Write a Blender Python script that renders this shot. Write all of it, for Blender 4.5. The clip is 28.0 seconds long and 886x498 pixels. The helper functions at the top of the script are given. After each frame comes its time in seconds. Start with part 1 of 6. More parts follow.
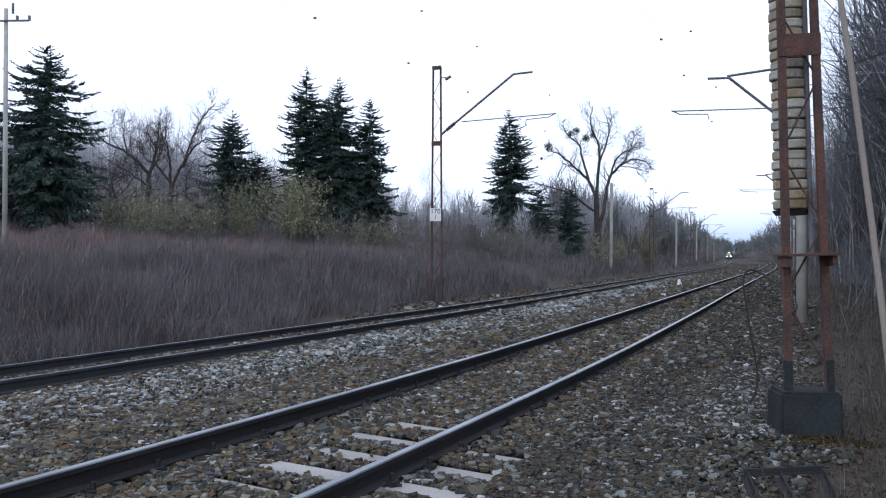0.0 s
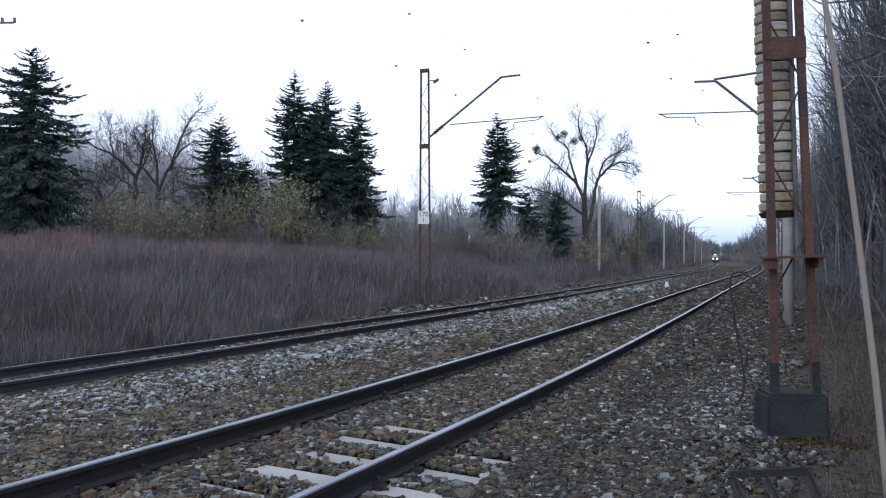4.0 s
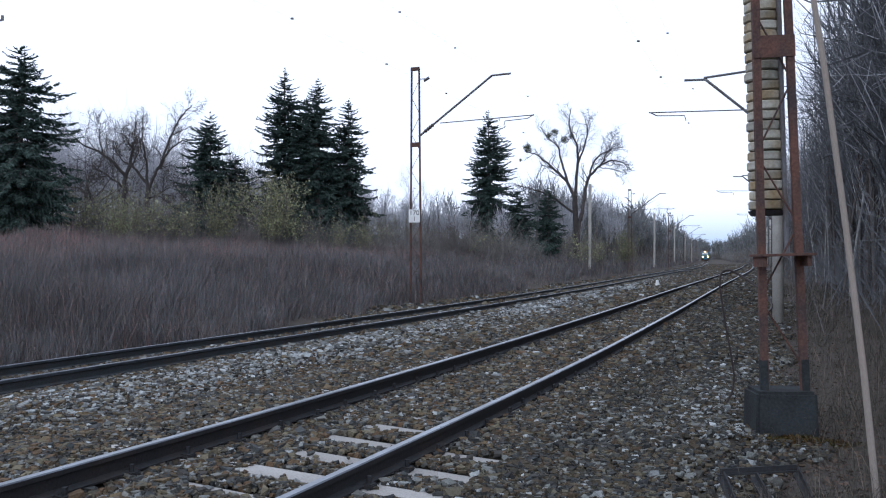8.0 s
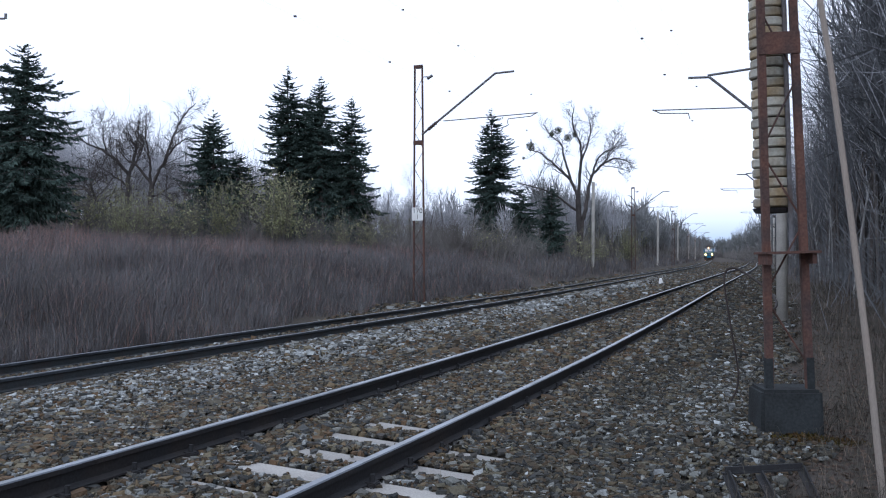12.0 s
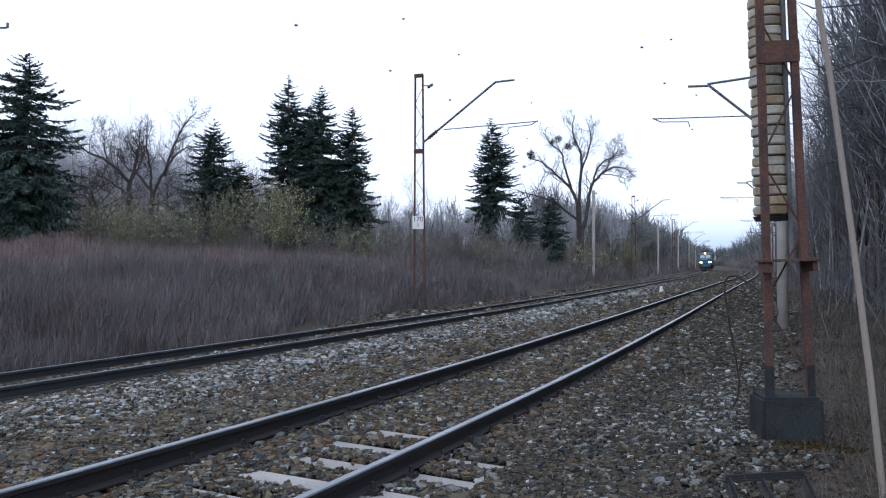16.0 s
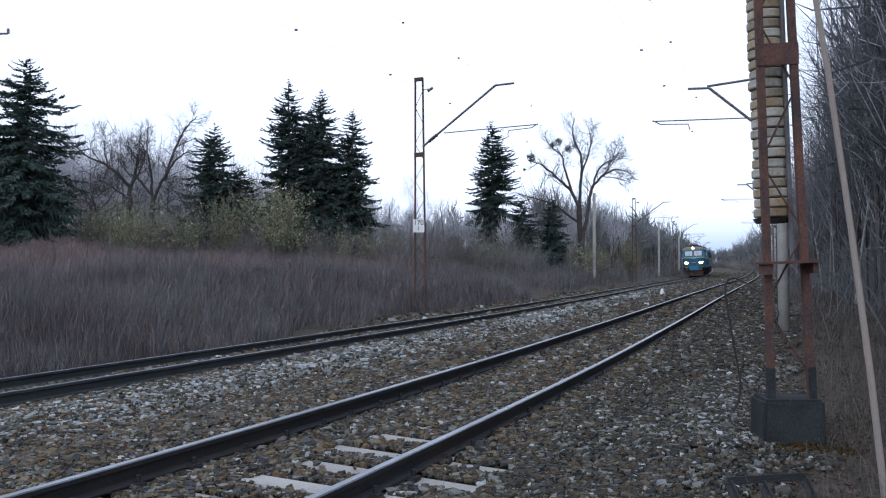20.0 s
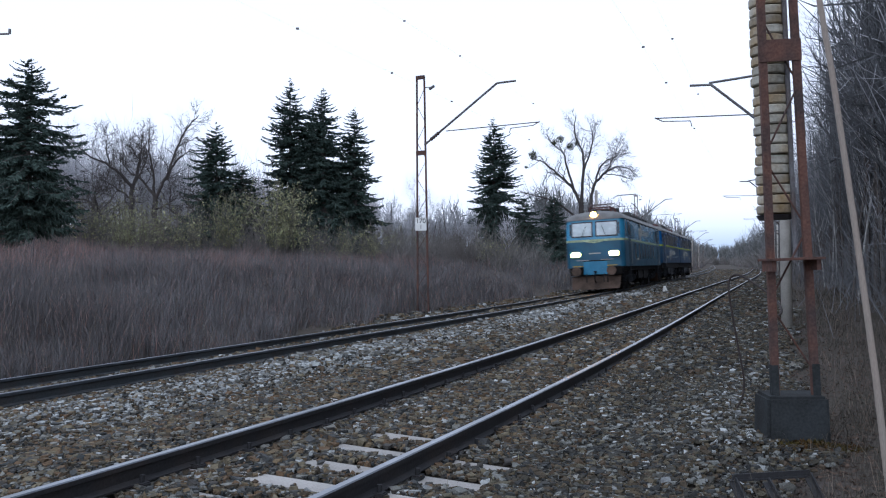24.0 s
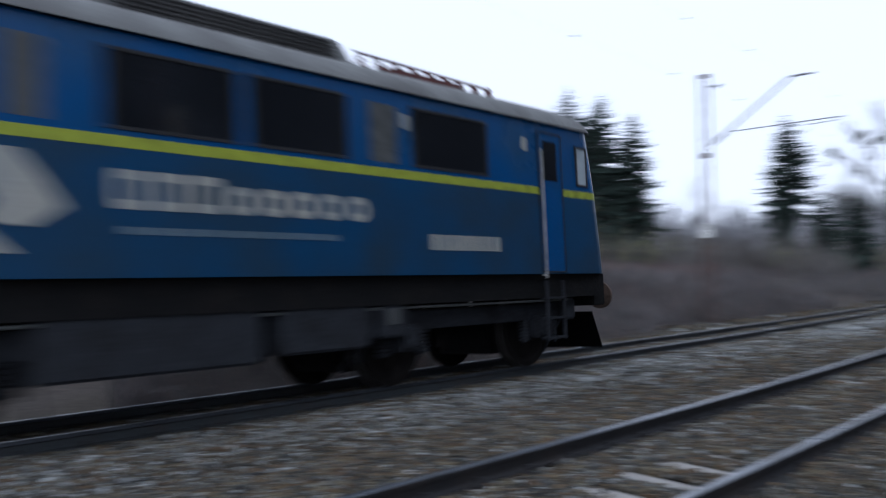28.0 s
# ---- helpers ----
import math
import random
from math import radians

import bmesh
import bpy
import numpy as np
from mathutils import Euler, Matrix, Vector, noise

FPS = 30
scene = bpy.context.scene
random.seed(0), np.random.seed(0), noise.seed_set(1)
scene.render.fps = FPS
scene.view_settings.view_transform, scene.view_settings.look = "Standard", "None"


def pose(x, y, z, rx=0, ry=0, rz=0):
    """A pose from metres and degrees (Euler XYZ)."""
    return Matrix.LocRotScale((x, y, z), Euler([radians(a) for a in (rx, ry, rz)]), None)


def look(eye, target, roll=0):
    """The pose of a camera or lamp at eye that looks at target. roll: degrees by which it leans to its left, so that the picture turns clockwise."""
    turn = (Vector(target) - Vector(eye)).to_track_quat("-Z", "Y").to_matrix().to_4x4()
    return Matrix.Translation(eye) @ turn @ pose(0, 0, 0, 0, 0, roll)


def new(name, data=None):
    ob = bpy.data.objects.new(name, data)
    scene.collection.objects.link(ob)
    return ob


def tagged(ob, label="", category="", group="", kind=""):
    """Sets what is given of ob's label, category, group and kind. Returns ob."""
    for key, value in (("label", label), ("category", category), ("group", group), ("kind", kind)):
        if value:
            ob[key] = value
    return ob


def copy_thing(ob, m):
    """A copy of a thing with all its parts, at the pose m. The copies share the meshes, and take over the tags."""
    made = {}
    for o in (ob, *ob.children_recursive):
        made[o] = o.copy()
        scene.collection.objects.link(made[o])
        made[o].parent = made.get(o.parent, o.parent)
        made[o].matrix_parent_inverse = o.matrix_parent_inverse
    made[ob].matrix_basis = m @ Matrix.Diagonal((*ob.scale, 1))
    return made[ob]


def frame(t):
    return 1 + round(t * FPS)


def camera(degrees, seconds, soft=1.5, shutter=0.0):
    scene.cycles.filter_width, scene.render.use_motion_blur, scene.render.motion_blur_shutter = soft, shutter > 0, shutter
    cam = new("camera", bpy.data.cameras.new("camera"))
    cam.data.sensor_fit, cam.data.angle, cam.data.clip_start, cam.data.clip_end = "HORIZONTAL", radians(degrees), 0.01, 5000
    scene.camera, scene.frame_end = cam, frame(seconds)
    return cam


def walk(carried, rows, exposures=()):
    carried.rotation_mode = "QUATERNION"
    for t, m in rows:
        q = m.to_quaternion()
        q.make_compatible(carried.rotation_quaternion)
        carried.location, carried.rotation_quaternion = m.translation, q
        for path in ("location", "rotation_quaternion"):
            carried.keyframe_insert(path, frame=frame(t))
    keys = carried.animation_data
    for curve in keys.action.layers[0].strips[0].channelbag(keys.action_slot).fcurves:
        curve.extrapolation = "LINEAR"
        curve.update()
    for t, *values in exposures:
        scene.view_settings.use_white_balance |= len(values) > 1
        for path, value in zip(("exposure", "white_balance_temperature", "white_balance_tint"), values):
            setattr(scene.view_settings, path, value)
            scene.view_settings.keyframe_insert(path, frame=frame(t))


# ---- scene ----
cam = camera(53.87, 28.0, soft=1.15, shutter=0.75)
walk(cam, [
    (0, pose(-0.010, -0.042, 1.364, 90.531, -0.077, 1.307)),
    (0.5, pose(-0.011, -0.049, 1.368, 90.562, -0.065, 1.214)),
    (1, pose(-0.004, -0.050, 1.370, 90.592, -0.034, 1.147)),
    (1.5, pose(0.001, -0.050, 1.370, 90.652, 0.043, 1.065)),
    (2, pose(-0.000, -0.049, 1.369, 90.704, 0.017, 0.955)),
    (2.5, pose(0.002, -0.049, 1.364, 90.755, -0.025, 0.868)),
    (3, pose(0.005, -0.036, 1.365, 90.769, 0.041, 0.788)),
    (3.5, pose(0.000, -0.031, 1.362, 90.759, 0.029, 0.661)),
    (5.5, pose(0.007, -0.026, 1.365, 90.604, 0.093, 0.293)),
    (6, pose(0.007, -0.023, 1.365, 90.603, 0.092, 0.188)),
    (6.5, pose(0.006, -0.019, 1.364, 90.605, 0.049, 0.106)),
    (7, pose(0.008, -0.021, 1.361, 90.638, 0.087, 0.041)),
    (7.5, pose(0.008, -0.020, 1.360, 90.638, 0.086, -0.016)),
    (8, pose(0.010, -0.018, 1.362, 90.625, 0.099, -0.036)),
    (8.5, pose(0.010, -0.019, 1.360, 90.638, 0.088, -0.054)),
    (9, pose(0.006, -0.010, 1.360, 90.659, 0.020, -0.045)),
    (9.5, pose(0.008, -0.007, 1.361, 90.660, 0.047, -0.033)),
    (10, pose(0.001, -0.009, 1.362, 90.657, 0.032, -0.039)),
    (10.5, pose(-0.001, -0.003, 1.358, 90.643, -0.001, -0.045)),
    (11, pose(-0.000, -0.001, 1.360, 90.610, 0.069, 0.001)),
    (11.5, pose(0.000, 0.009, 1.357, 90.564, 0.095, 0.067)),
    (12, pose(0.007, 0.008, 1.357, 90.510, 0.115, 0.170)),
    (12.5, pose(0.006, 0.017, 1.355, 90.461, 0.122, 0.225)),
    (14.5, pose(0.008, 0.004, 1.356, 90.734, 0.104, 0.282)),
    (15, pose(0.008, -0.000, 1.358, 90.782, 0.072, 0.235)),
    (15.5, pose(0.009, -0.005, 1.357, 90.911, 0.112, 0.238)),
    (16, pose(0.004, -0.006, 1.351, 91.071, 0.132, 0.197)),
    (16.5, pose(0.004, -0.017, 1.354, 91.172, 0.087, 0.186)),
    (17, pose(0.005, -0.022, 1.354, 91.287, 0.116, 0.193)),
    (17.5, pose(0.001, -0.025, 1.353, 91.350, 0.077, 0.172)),
    (18, pose(0.003, -0.026, 1.357, 91.369, 0.132, 0.175)),
    (18.5, pose(0.005, -0.023, 1.358, 91.354, 0.217, 0.207)),
    (19, pose(-0.002, -0.031, 1.356, 91.327, 0.207, 0.196)),
    (19.5, pose(-0.002, -0.023, 1.355, 91.298, 0.291, 0.211)),
    (20, pose(0.002, -0.022, 1.356, 91.278, 0.400, 0.248)),
    (20.5, pose(0.001, -0.022, 1.355, 91.238, 0.375, 0.275)),
    (21, pose(0.003, -0.022, 1.358, 91.237, 0.451, 0.329)),
    (21.5, pose(0.002, -0.023, 1.354, 91.240, 0.486, 0.339)),
    (23.5, pose(-0.010, -0.023, 1.354, 91.185, 0.593, 0.340)),
    (24, pose(-0.003, -0.014, 1.358, 91.153, 0.661, 0.395)),
    (24.5, pose(-0.006, 0.006, 1.360, 91.183, 0.646, 0.523)),
    (25, pose(-0.002, 0.038, 1.365, 91.262, 0.698, 0.777)),
    (25.5, pose(0.002, 0.095, 1.371, 91.354, 0.603, 1.123)),
    (26, pose(-0.006, 0.137, 1.387, 91.457, 0.511, 1.591)),
    (26.5, pose(-0.003, 0.204, 1.405, 91.621, 0.459, 2.179)),
    (27, pose(-0.003, 0.254, 1.394, 91.603, 0.378, 2.495)),
    (27.4, pose(-0.037, 0.278, 1.404, 91.444, 0.804, 2.983)),
    (27.6, pose(0.017, 0.273, 1.392, 91.290, 0.661, 5.977)),
    (27.7, pose(-0.083, 0.291, 1.444, 91.470, 0.677, 8.082)),
    (27.8, pose(-0.072, 0.294, 1.403, 91.697, 0.652, 11.122)),
    (28, pose(-0.066, 0.297, 1.441, 91.803, 0.692, 18.550)),
    (28.2, pose(-0.066, 0.297, 1.441, 91.803, 0.692, 25.900)),
], exposures=[(0, 0.0, 5320, 9), (22.5, -0.03, 5320, 9), (25.3, -0.12, 5320, 9), (27.0, -0.25, 5320, 9), (28, -0.16, 5320, 9)])

# ---- world and light: a pale overcast evening sky ----
world = bpy.data.worlds.new("sky")
scene.world = world
world.use_nodes = True
wn, wl = world.node_tree.nodes, world.node_tree.links
wn.clear()
w_out = wn.new("ShaderNodeOutputWorld")
w_bg = wn.new("ShaderNodeBackground")
w_sky = wn.new("ShaderNodeTexSky")
w_sky.sky_type = "NISHITA"
w_sky.sun_disc = False
w_sky.sun_elevation, w_sky.sun_rotation = radians(34), radians(-156)
w_sky.air_density, w_sky.dust_density, w_sky.ozone_density = 1.0, 3.0, 2.0
w_mix = wn.new("ShaderNodeMix")
w_mix.data_type = "RGBA"
w_mix.inputs["Factor"].default_value = 0.93
w_co, w_sep, w_low, w_cloud = (wn.new("ShaderNode" + k) for k in ("TexCoord", "SeparateXYZ", "MapRange", "Mix"))
w_cloud.data_type = "RGBA"
w_cloud.inputs["A"].default_value = (3.7, 4.3, 5.2, 1)       # a clear bluish strip low over the horizon
w_cloud.inputs["B"].default_value = (7.75, 7.5, 7.7, 1)      # the cloud layer, white and even
w_low.interpolation_type = "SMOOTHSTEP"
w_low.inputs["From Min"].default_value, w_low.inputs["From Max"].default_value = 0.0, 0.065
wl.new(w_co.outputs["Generated"], w_sep.inputs["Vector"])
wl.new(w_sep.outputs["Z"], w_low.inputs["Value"])
wl.new(w_low.outputs["Result"], w_cloud.inputs["Factor"])
wl.new(w_cloud.outputs["Result"], w_mix.inputs["B"])
wl.new(w_sky.outputs["Color"], w_mix.inputs["A"])
wl.new(w_mix.outputs["Result"], w_bg.inputs["Color"])
w_bg.inputs["Strength"].default_value = 0.162
wl.new(w_bg.outputs["Background"], w_out.inputs["Surface"])
sun_data = bpy.data.lights.new("sun", "SUN")
sun_data.energy, sun_data.angle, sun_data.color = 0.6, radians(60), (1.0, 0.97, 0.93)
sun = new("sun", sun_data)
sun.matrix_world = look((-35, -80, 60), (0, 0, 0))


# ---- materials ----
def material(name, colour, rough=0.8, metal=0.0, vary=0.25, scale=6.0, fine=60.0, bump=0.2, second=None, spread=0.5,
             stretch=(1, 1, 1), per_object=0.0, per_island=0.0, rough_vary=0.1):
    """A procedural surface: a base colour broken up by two sizes of noise, a second colour in patches, and a fine relief."""
    m = bpy.data.materials.new(name)
    m.use_nodes = True
    nt = m.node_tree
    n, l = nt.nodes, nt.links
    b = n["Principled BSDF"]
    co = n.new("ShaderNodeTexCoord")
    mp = n.new("ShaderNodeMapping")
    mp.inputs["Scale"].default_value = stretch
    l.new(co.outputs["Object"], mp.inputs["Vector"])
    big, small = n.new("ShaderNodeTexNoise"), n.new("ShaderNodeTexNoise")
    big.inputs["Scale"].default_value, small.inputs["Scale"].default_value = scale, fine
    big.inputs["Detail"].default_value, small.inputs["Detail"].default_value = 4, 3
    for t in (big, small):
        l.new(mp.outputs["Vector"], t.inputs["Vector"])
    mix = n.new("ShaderNodeMix")
    mix.data_type = "RGBA"
    mix.inputs["A"].default_value = (*colour, 1)
    mix.inputs["B"].default_value = (*(second or [c * 0.55 for c in colour]), 1)
    ramp = n.new("ShaderNodeMapRange")
    ramp.inputs["From Min"].default_value, ramp.inputs["From Max"].default_value = spread - 0.12, spread + 0.18
    l.new(big.outputs["Fac"], ramp.inputs["Value"])
    l.new(ramp.outputs["Result"], mix.inputs["Factor"])
    hsv = n.new("ShaderNodeHueSaturation")
    l.new(mix.outputs["Result"], hsv.inputs["Color"])
    val = n.new("ShaderNodeMapRange")
    val.inputs["To Min"].default_value, val.inputs["To Max"].default_value = 1 - vary, 1 + vary
    val.inputs["From Min"].default_value, val.inputs["From Max"].default_value = 0.25, 0.75
    l.new(small.outputs["Fac"], val.inputs["Value"])
    last = val.outputs["Result"]
    for amount, kind, socket in ((per_object, "ShaderNodeObjectInfo", "Random"), (per_island, "ShaderNodeNewGeometry", "Random Per Island")):
        if amount:
            src, rng, mul = n.new(kind), n.new("ShaderNodeMapRange"), n.new("ShaderNodeMath")
            rng.inputs["To Min"].default_value, rng.inputs["To Max"].default_value = 1 - amount, 1 + amount
            mul.operation = "MULTIPLY"
            l.new(src.outputs[socket], rng.inputs["Value"])
            l.new(rng.outputs["Result"], mul.inputs[0])
            l.new(last, mul.inputs[1])
            last = mul.outputs["Value"]
    l.new(last, hsv.inputs["Value"])
    l.new(hsv.outputs["Color"], b.inputs["Base Color"])
    rr = n.new("ShaderNodeMapRange")
    rr.inputs["To Min"].default_value, rr.inputs["To Max"].default_value = max(0.02, rough - rough_vary), min(1, rough + rough_vary)
    l.new(big.outputs["Fac"], rr.inputs["Value"])
    l.new(rr.outputs["Result"], b.inputs["Roughness"])
    b.inputs["Metallic"].default_value = metal
    if rough > 0.84:
        b.inputs["Specular IOR Level"].default_value = 0.15
    if bump:
        bp = n.new("ShaderNodeBump")
        bp.inputs["Strength"].default_value, bp.inputs["Distance"].default_value = bump, 0.01
        l.new(small.outputs["Fac"], bp.inputs["Height"])
        l.new(bp.outputs["Normal"], b.inputs["Normal"])
    return m


def glowing(name, colour, strength):
    m = bpy.data.materials.new(name)
    m.use_nodes = True
    b = m.node_tree.nodes["Principled BSDF"]
    b.inputs["Base Color"].default_value = (*colour, 1)
    b.inputs["Emission Color"].default_value = (*colour, 1)
    b.inputs["Emission Strength"].default_value = strength
    return m


def stone_material(name, colours):
    """Each loose stone takes a tone of its own from a row of colours, with grain and dust on it."""
    m = material(name, (0.2, 0.17, 0.15), 0.95, vary=0.3, scale=14.0, fine=70, bump=0.4)
    n, l = m.node_tree.nodes, m.node_tree.links
    geo, ramp = n.new("ShaderNodeNewGeometry"), n.new("ShaderNodeValToRGB")
    ramp.color_ramp.interpolation = "CONSTANT"
    while len(ramp.color_ramp.elements) < len(colours):
        ramp.color_ramp.elements.new(1.0)
    for i, c in enumerate(colours):
        ramp.color_ramp.elements[i].position = i / len(colours)
        ramp.color_ramp.elements[i].color = (*c, 1)
    l.new(geo.outputs["Random Per Island"], ramp.inputs["Fac"])
    mix = [k for k in n if k.bl_idname == "ShaderNodeMix"][0]
    dust = n.new("ShaderNodeMix")
    dust.data_type = "RGBA"
    dust.inputs["Factor"].default_value = 0.3
    dust.inputs["B"].default_value = (0.085, 0.074, 0.058, 1)
    l.new(ramp.outputs["Color"], mix.inputs["A"])
    l.new(ramp.outputs["Color"], dust.inputs["A"])
    l.new(dust.outputs["Result"], mix.inputs["B"])
    return m


M_BALLAST = stone_material("ballast_stone", [(0.090, 0.065, 0.041), (0.056, 0.054, 0.051), (0.135, 0.102, 0.061), (0.100, 0.091, 0.070), (0.036, 0.040, 0.041), (0.155, 0.134, 0.090), (0.071, 0.074, 0.074), (0.115, 0.076, 0.045), (0.187, 0.188, 0.170), (0.066, 0.055, 0.040)])
M_BALLAST_PALE = stone_material("ballast_stone_pale", [(0.279, 0.291, 0.286), (0.195, 0.204, 0.204), (0.353, 0.369, 0.364), (0.140, 0.141, 0.131), (0.233, 0.228, 0.204), (0.409, 0.427, 0.422)])
M_BALLAST_DUSTY = stone_material("ballast_stone_soiled", [(0.058, 0.047, 0.033), (0.041, 0.042, 0.040), (0.086, 0.070, 0.045), (0.062, 0.062, 0.055), (0.028, 0.030, 0.031), (0.111, 0.101, 0.073), (0.047, 0.050, 0.050), (0.076, 0.055, 0.036), (0.161, 0.166, 0.153), (0.044, 0.041, 0.032)])
M_EARTH = material("earth", (0.050, 0.043, 0.033), 0.97, vary=0.35, scale=0.6, fine=14, second=(0.070, 0.060, 0.053), bump=0.6)
M_RAIL_TOP = material("rail_head_worn_steel", (0.22, 0.24, 0.275), 0.30, metal=0.9, vary=0.15, scale=2.0, fine=30, second=(0.20, 0.21, 0.22), bump=0.05)
M_RAIL = material("rail_rusty_steel", (0.022, 0.022, 0.024), 0.8, metal=0.2, vary=0.3, scale=3.0, fine=50, second=(0.036, 0.029, 0.026), spread=0.6, bump=0.2)
M_RAIL_FLANK = material("rail_head_flank", (0.10, 0.112, 0.13), 0.45, metal=0.7, vary=0.2, scale=2.0, fine=30, bump=0.05)
M_RAIL_FAR = material("rail_grey_steel", (0.040, 0.046, 0.050), 0.7, metal=0.3, vary=0.3, scale=3.0, fine=50, second=(0.045, 0.036, 0.032), spread=0.6, bump=0.2)
M_SLEEPER = material("weathered_concrete", (0.36, 0.345, 0.32), 0.9, vary=0.2, scale=4.0, fine=60, second=(0.30, 0.285, 0.265), per_object=0.12, bump=0.3)
M_RUST = material("rusted_steel", (0.125, 0.066, 0.05), 0.85, metal=0.1, vary=0.3, scale=3.0, fine=40, second=(0.062, 0.048, 0.046), spread=0.5, bump=0.25)
M_GREYSTEEL = material("grey_painted_steel", (0.16, 0.16, 0.17), 0.7, metal=0.2, vary=0.2, scale=3.0, fine=40, second=(0.11, 0.085, 0.075), bump=0.15)
M_CONCRETE = material("pale_concrete", (0.45, 0.43, 0.39), 0.9, vary=0.15, scale=2.0, fine=40, second=(0.33, 0.31, 0.28), bump=0.2)
M_BASE = material("dark_damp_concrete", (0.034, 0.038, 0.040), 0.9, vary=0.3, scale=3.0, fine=40, second=(0.022, 0.023, 0.023), bump=0.3)
M_WHITE = material("white_enamel", (0.8, 0.8, 0.78), 0.5, vary=0.05, scale=4.0, fine=30, second=(0.7, 0.69, 0.66), bump=0.02)
M_BLACK = material("black_enamel", (0.02, 0.02, 0.022), 0.5, vary=0.1, bump=0.02)

# ---- the two tracks: headings (radians to the right of +y) at stations along them ----
STATIONS = [-900, -60, -15, 0, 15, 30, 50, 75, 110, 160, 230, 330, 560, 1800]
TURN_NEAR = [0.60, 0.521, 0.4536, 0.4243, 0.3683, 0.3572, 0.3625, 0.3652, 0.3572, 0.3372, 0.3695, 0.3056, 0.3003, 0.3003]
TURN_FAR = [0.50, 0.4543, 0.408, 0.3945, 0.3808, 0.3568, 0.3341, 0.3392, 0.3388, 0.3039, 0.306, 0.29, 0.3036, 0.3036]


class Track:
    """A centre line; at() gives places by station s, offset to the right and height above the rail heads."""

    def __init__(self, turns, distance, height, cant):
        self.s = np.arange(-900, 1800, 0.5)
        th = np.interp(self.s, STATIONS, turns)
        i = int(np.searchsorted(self.s, 0))
        cx, cy = np.cumsum(np.sin(th) * 0.5), np.cumsum(np.cos(th) * 0.5)
        self.x, self.y, self.th = cx - cx[i] - distance * math.cos(th[i]), cy - cy[i] + distance * math.sin(th[i]), th
        self.height, self.cant = height, cant / 1.5

    def line(self, s, off, z):
        x, y, th = (np.interp(s, self.s, a) for a in (self.x, self.y, self.th))
        o = off - z * self.cant
        return np.stack([x + o * np.cos(th), y - o * np.sin(th), self.height + z + off * self.cant + 0 * x], -1)

    def at(self, s, off=0.0, z=0.0):
        return Vector(self.line(np.array([float(s)]), off, z)[0])

    def turn(self, s):
        return float(np.interp(s, self.s, self.th))

    def station(self, x, y):
        """Station and offset of places in the plan."""
        x, y = np.atleast_1d(x), np.atleast_1d(y)
        s = (x - self.x[1800]) * math.sin(0.34) + (y - self.y[1800]) * math.cos(0.34)
        for _ in range(6):
            px, py, th = (np.interp(s, self.s, a) for a in (self.x, self.y, self.th))
            s = s + (x - px) * np.sin(th) + (y - py) * np.cos(th)
        px, py, th = (np.interp(s, self.s, a) for a in (self.x, self.y, self.th))
        return s, (x - px) * np.cos(th) - (y - py) * np.sin(th)


near_track = Track(TURN_NEAR, 3.6827, 0.0, -0.0843)
far_track = Track(TURN_FAR, 9.0035, -0.0153, 0.0585)


def shade(ob, smooth=True):
    ob.data.polygons.foreach_set("use_smooth", [smooth] * len(ob.data.polygons))
    return ob


def mesh_of(name, verts, faces, mats, index=None):
    me = bpy.data.meshes.new(name)
    me.from_pydata([tuple(v) for v in verts], [], faces)
    for m in (mats if isinstance(mats, (list, tuple)) else [mats]):
        me.materials.append(m)
    if index is not None:
        me.polygons.foreach_set("material_index", index)
    me.update()
    return me


def triangles(name, verts, tris, mats, index=None):
    """A mesh from numpy arrays of places and triangles, quick for large heaps."""
    me = bpy.data.meshes.new(name)
    nv, nt = len(verts), len(tris)
    me.vertices.add(nv)
    me.vertices.foreach_set("co", np.ascontiguousarray(verts, dtype=np.float32).ravel())
    me.loops.add(nt * 3)
    me.loops.foreach_set("vertex_index", np.ascontiguousarray(tris, dtype=np.int32).ravel())
    me.polygons.add(nt)
    me.polygons.foreach_set("loop_start", np.arange(0, nt * 3, 3, dtype=np.int32))
    for m in (mats if isinstance(mats, (list, tuple)) else [mats]):
        me.materials.append(m)
    if index is not None:
        me.polygons.foreach_set("material_index", np.ascontiguousarray(index, dtype=np.int32))
    me.update(calc_edges=True)
    me.validate()
    return me


def smoothstep(a, b, x):
    t = np.clip((x - a) / (b - a), 0, 1)
    return t * t * (3 - 2 * t)


def wave(x, y, f, seed):
    """A cheap smooth unevenness in -1..1."""
    r = np.random.RandomState(seed)
    out = 0
    for i in range(5):
        a, p, k = r.rand() * 6.28, r.rand() * 6.28, f * (0.6 + 1.1 * r.rand())
        out = out + np.sin((x * np.cos(a) + y * np.sin(a)) * k + p)
    return out / 3.0


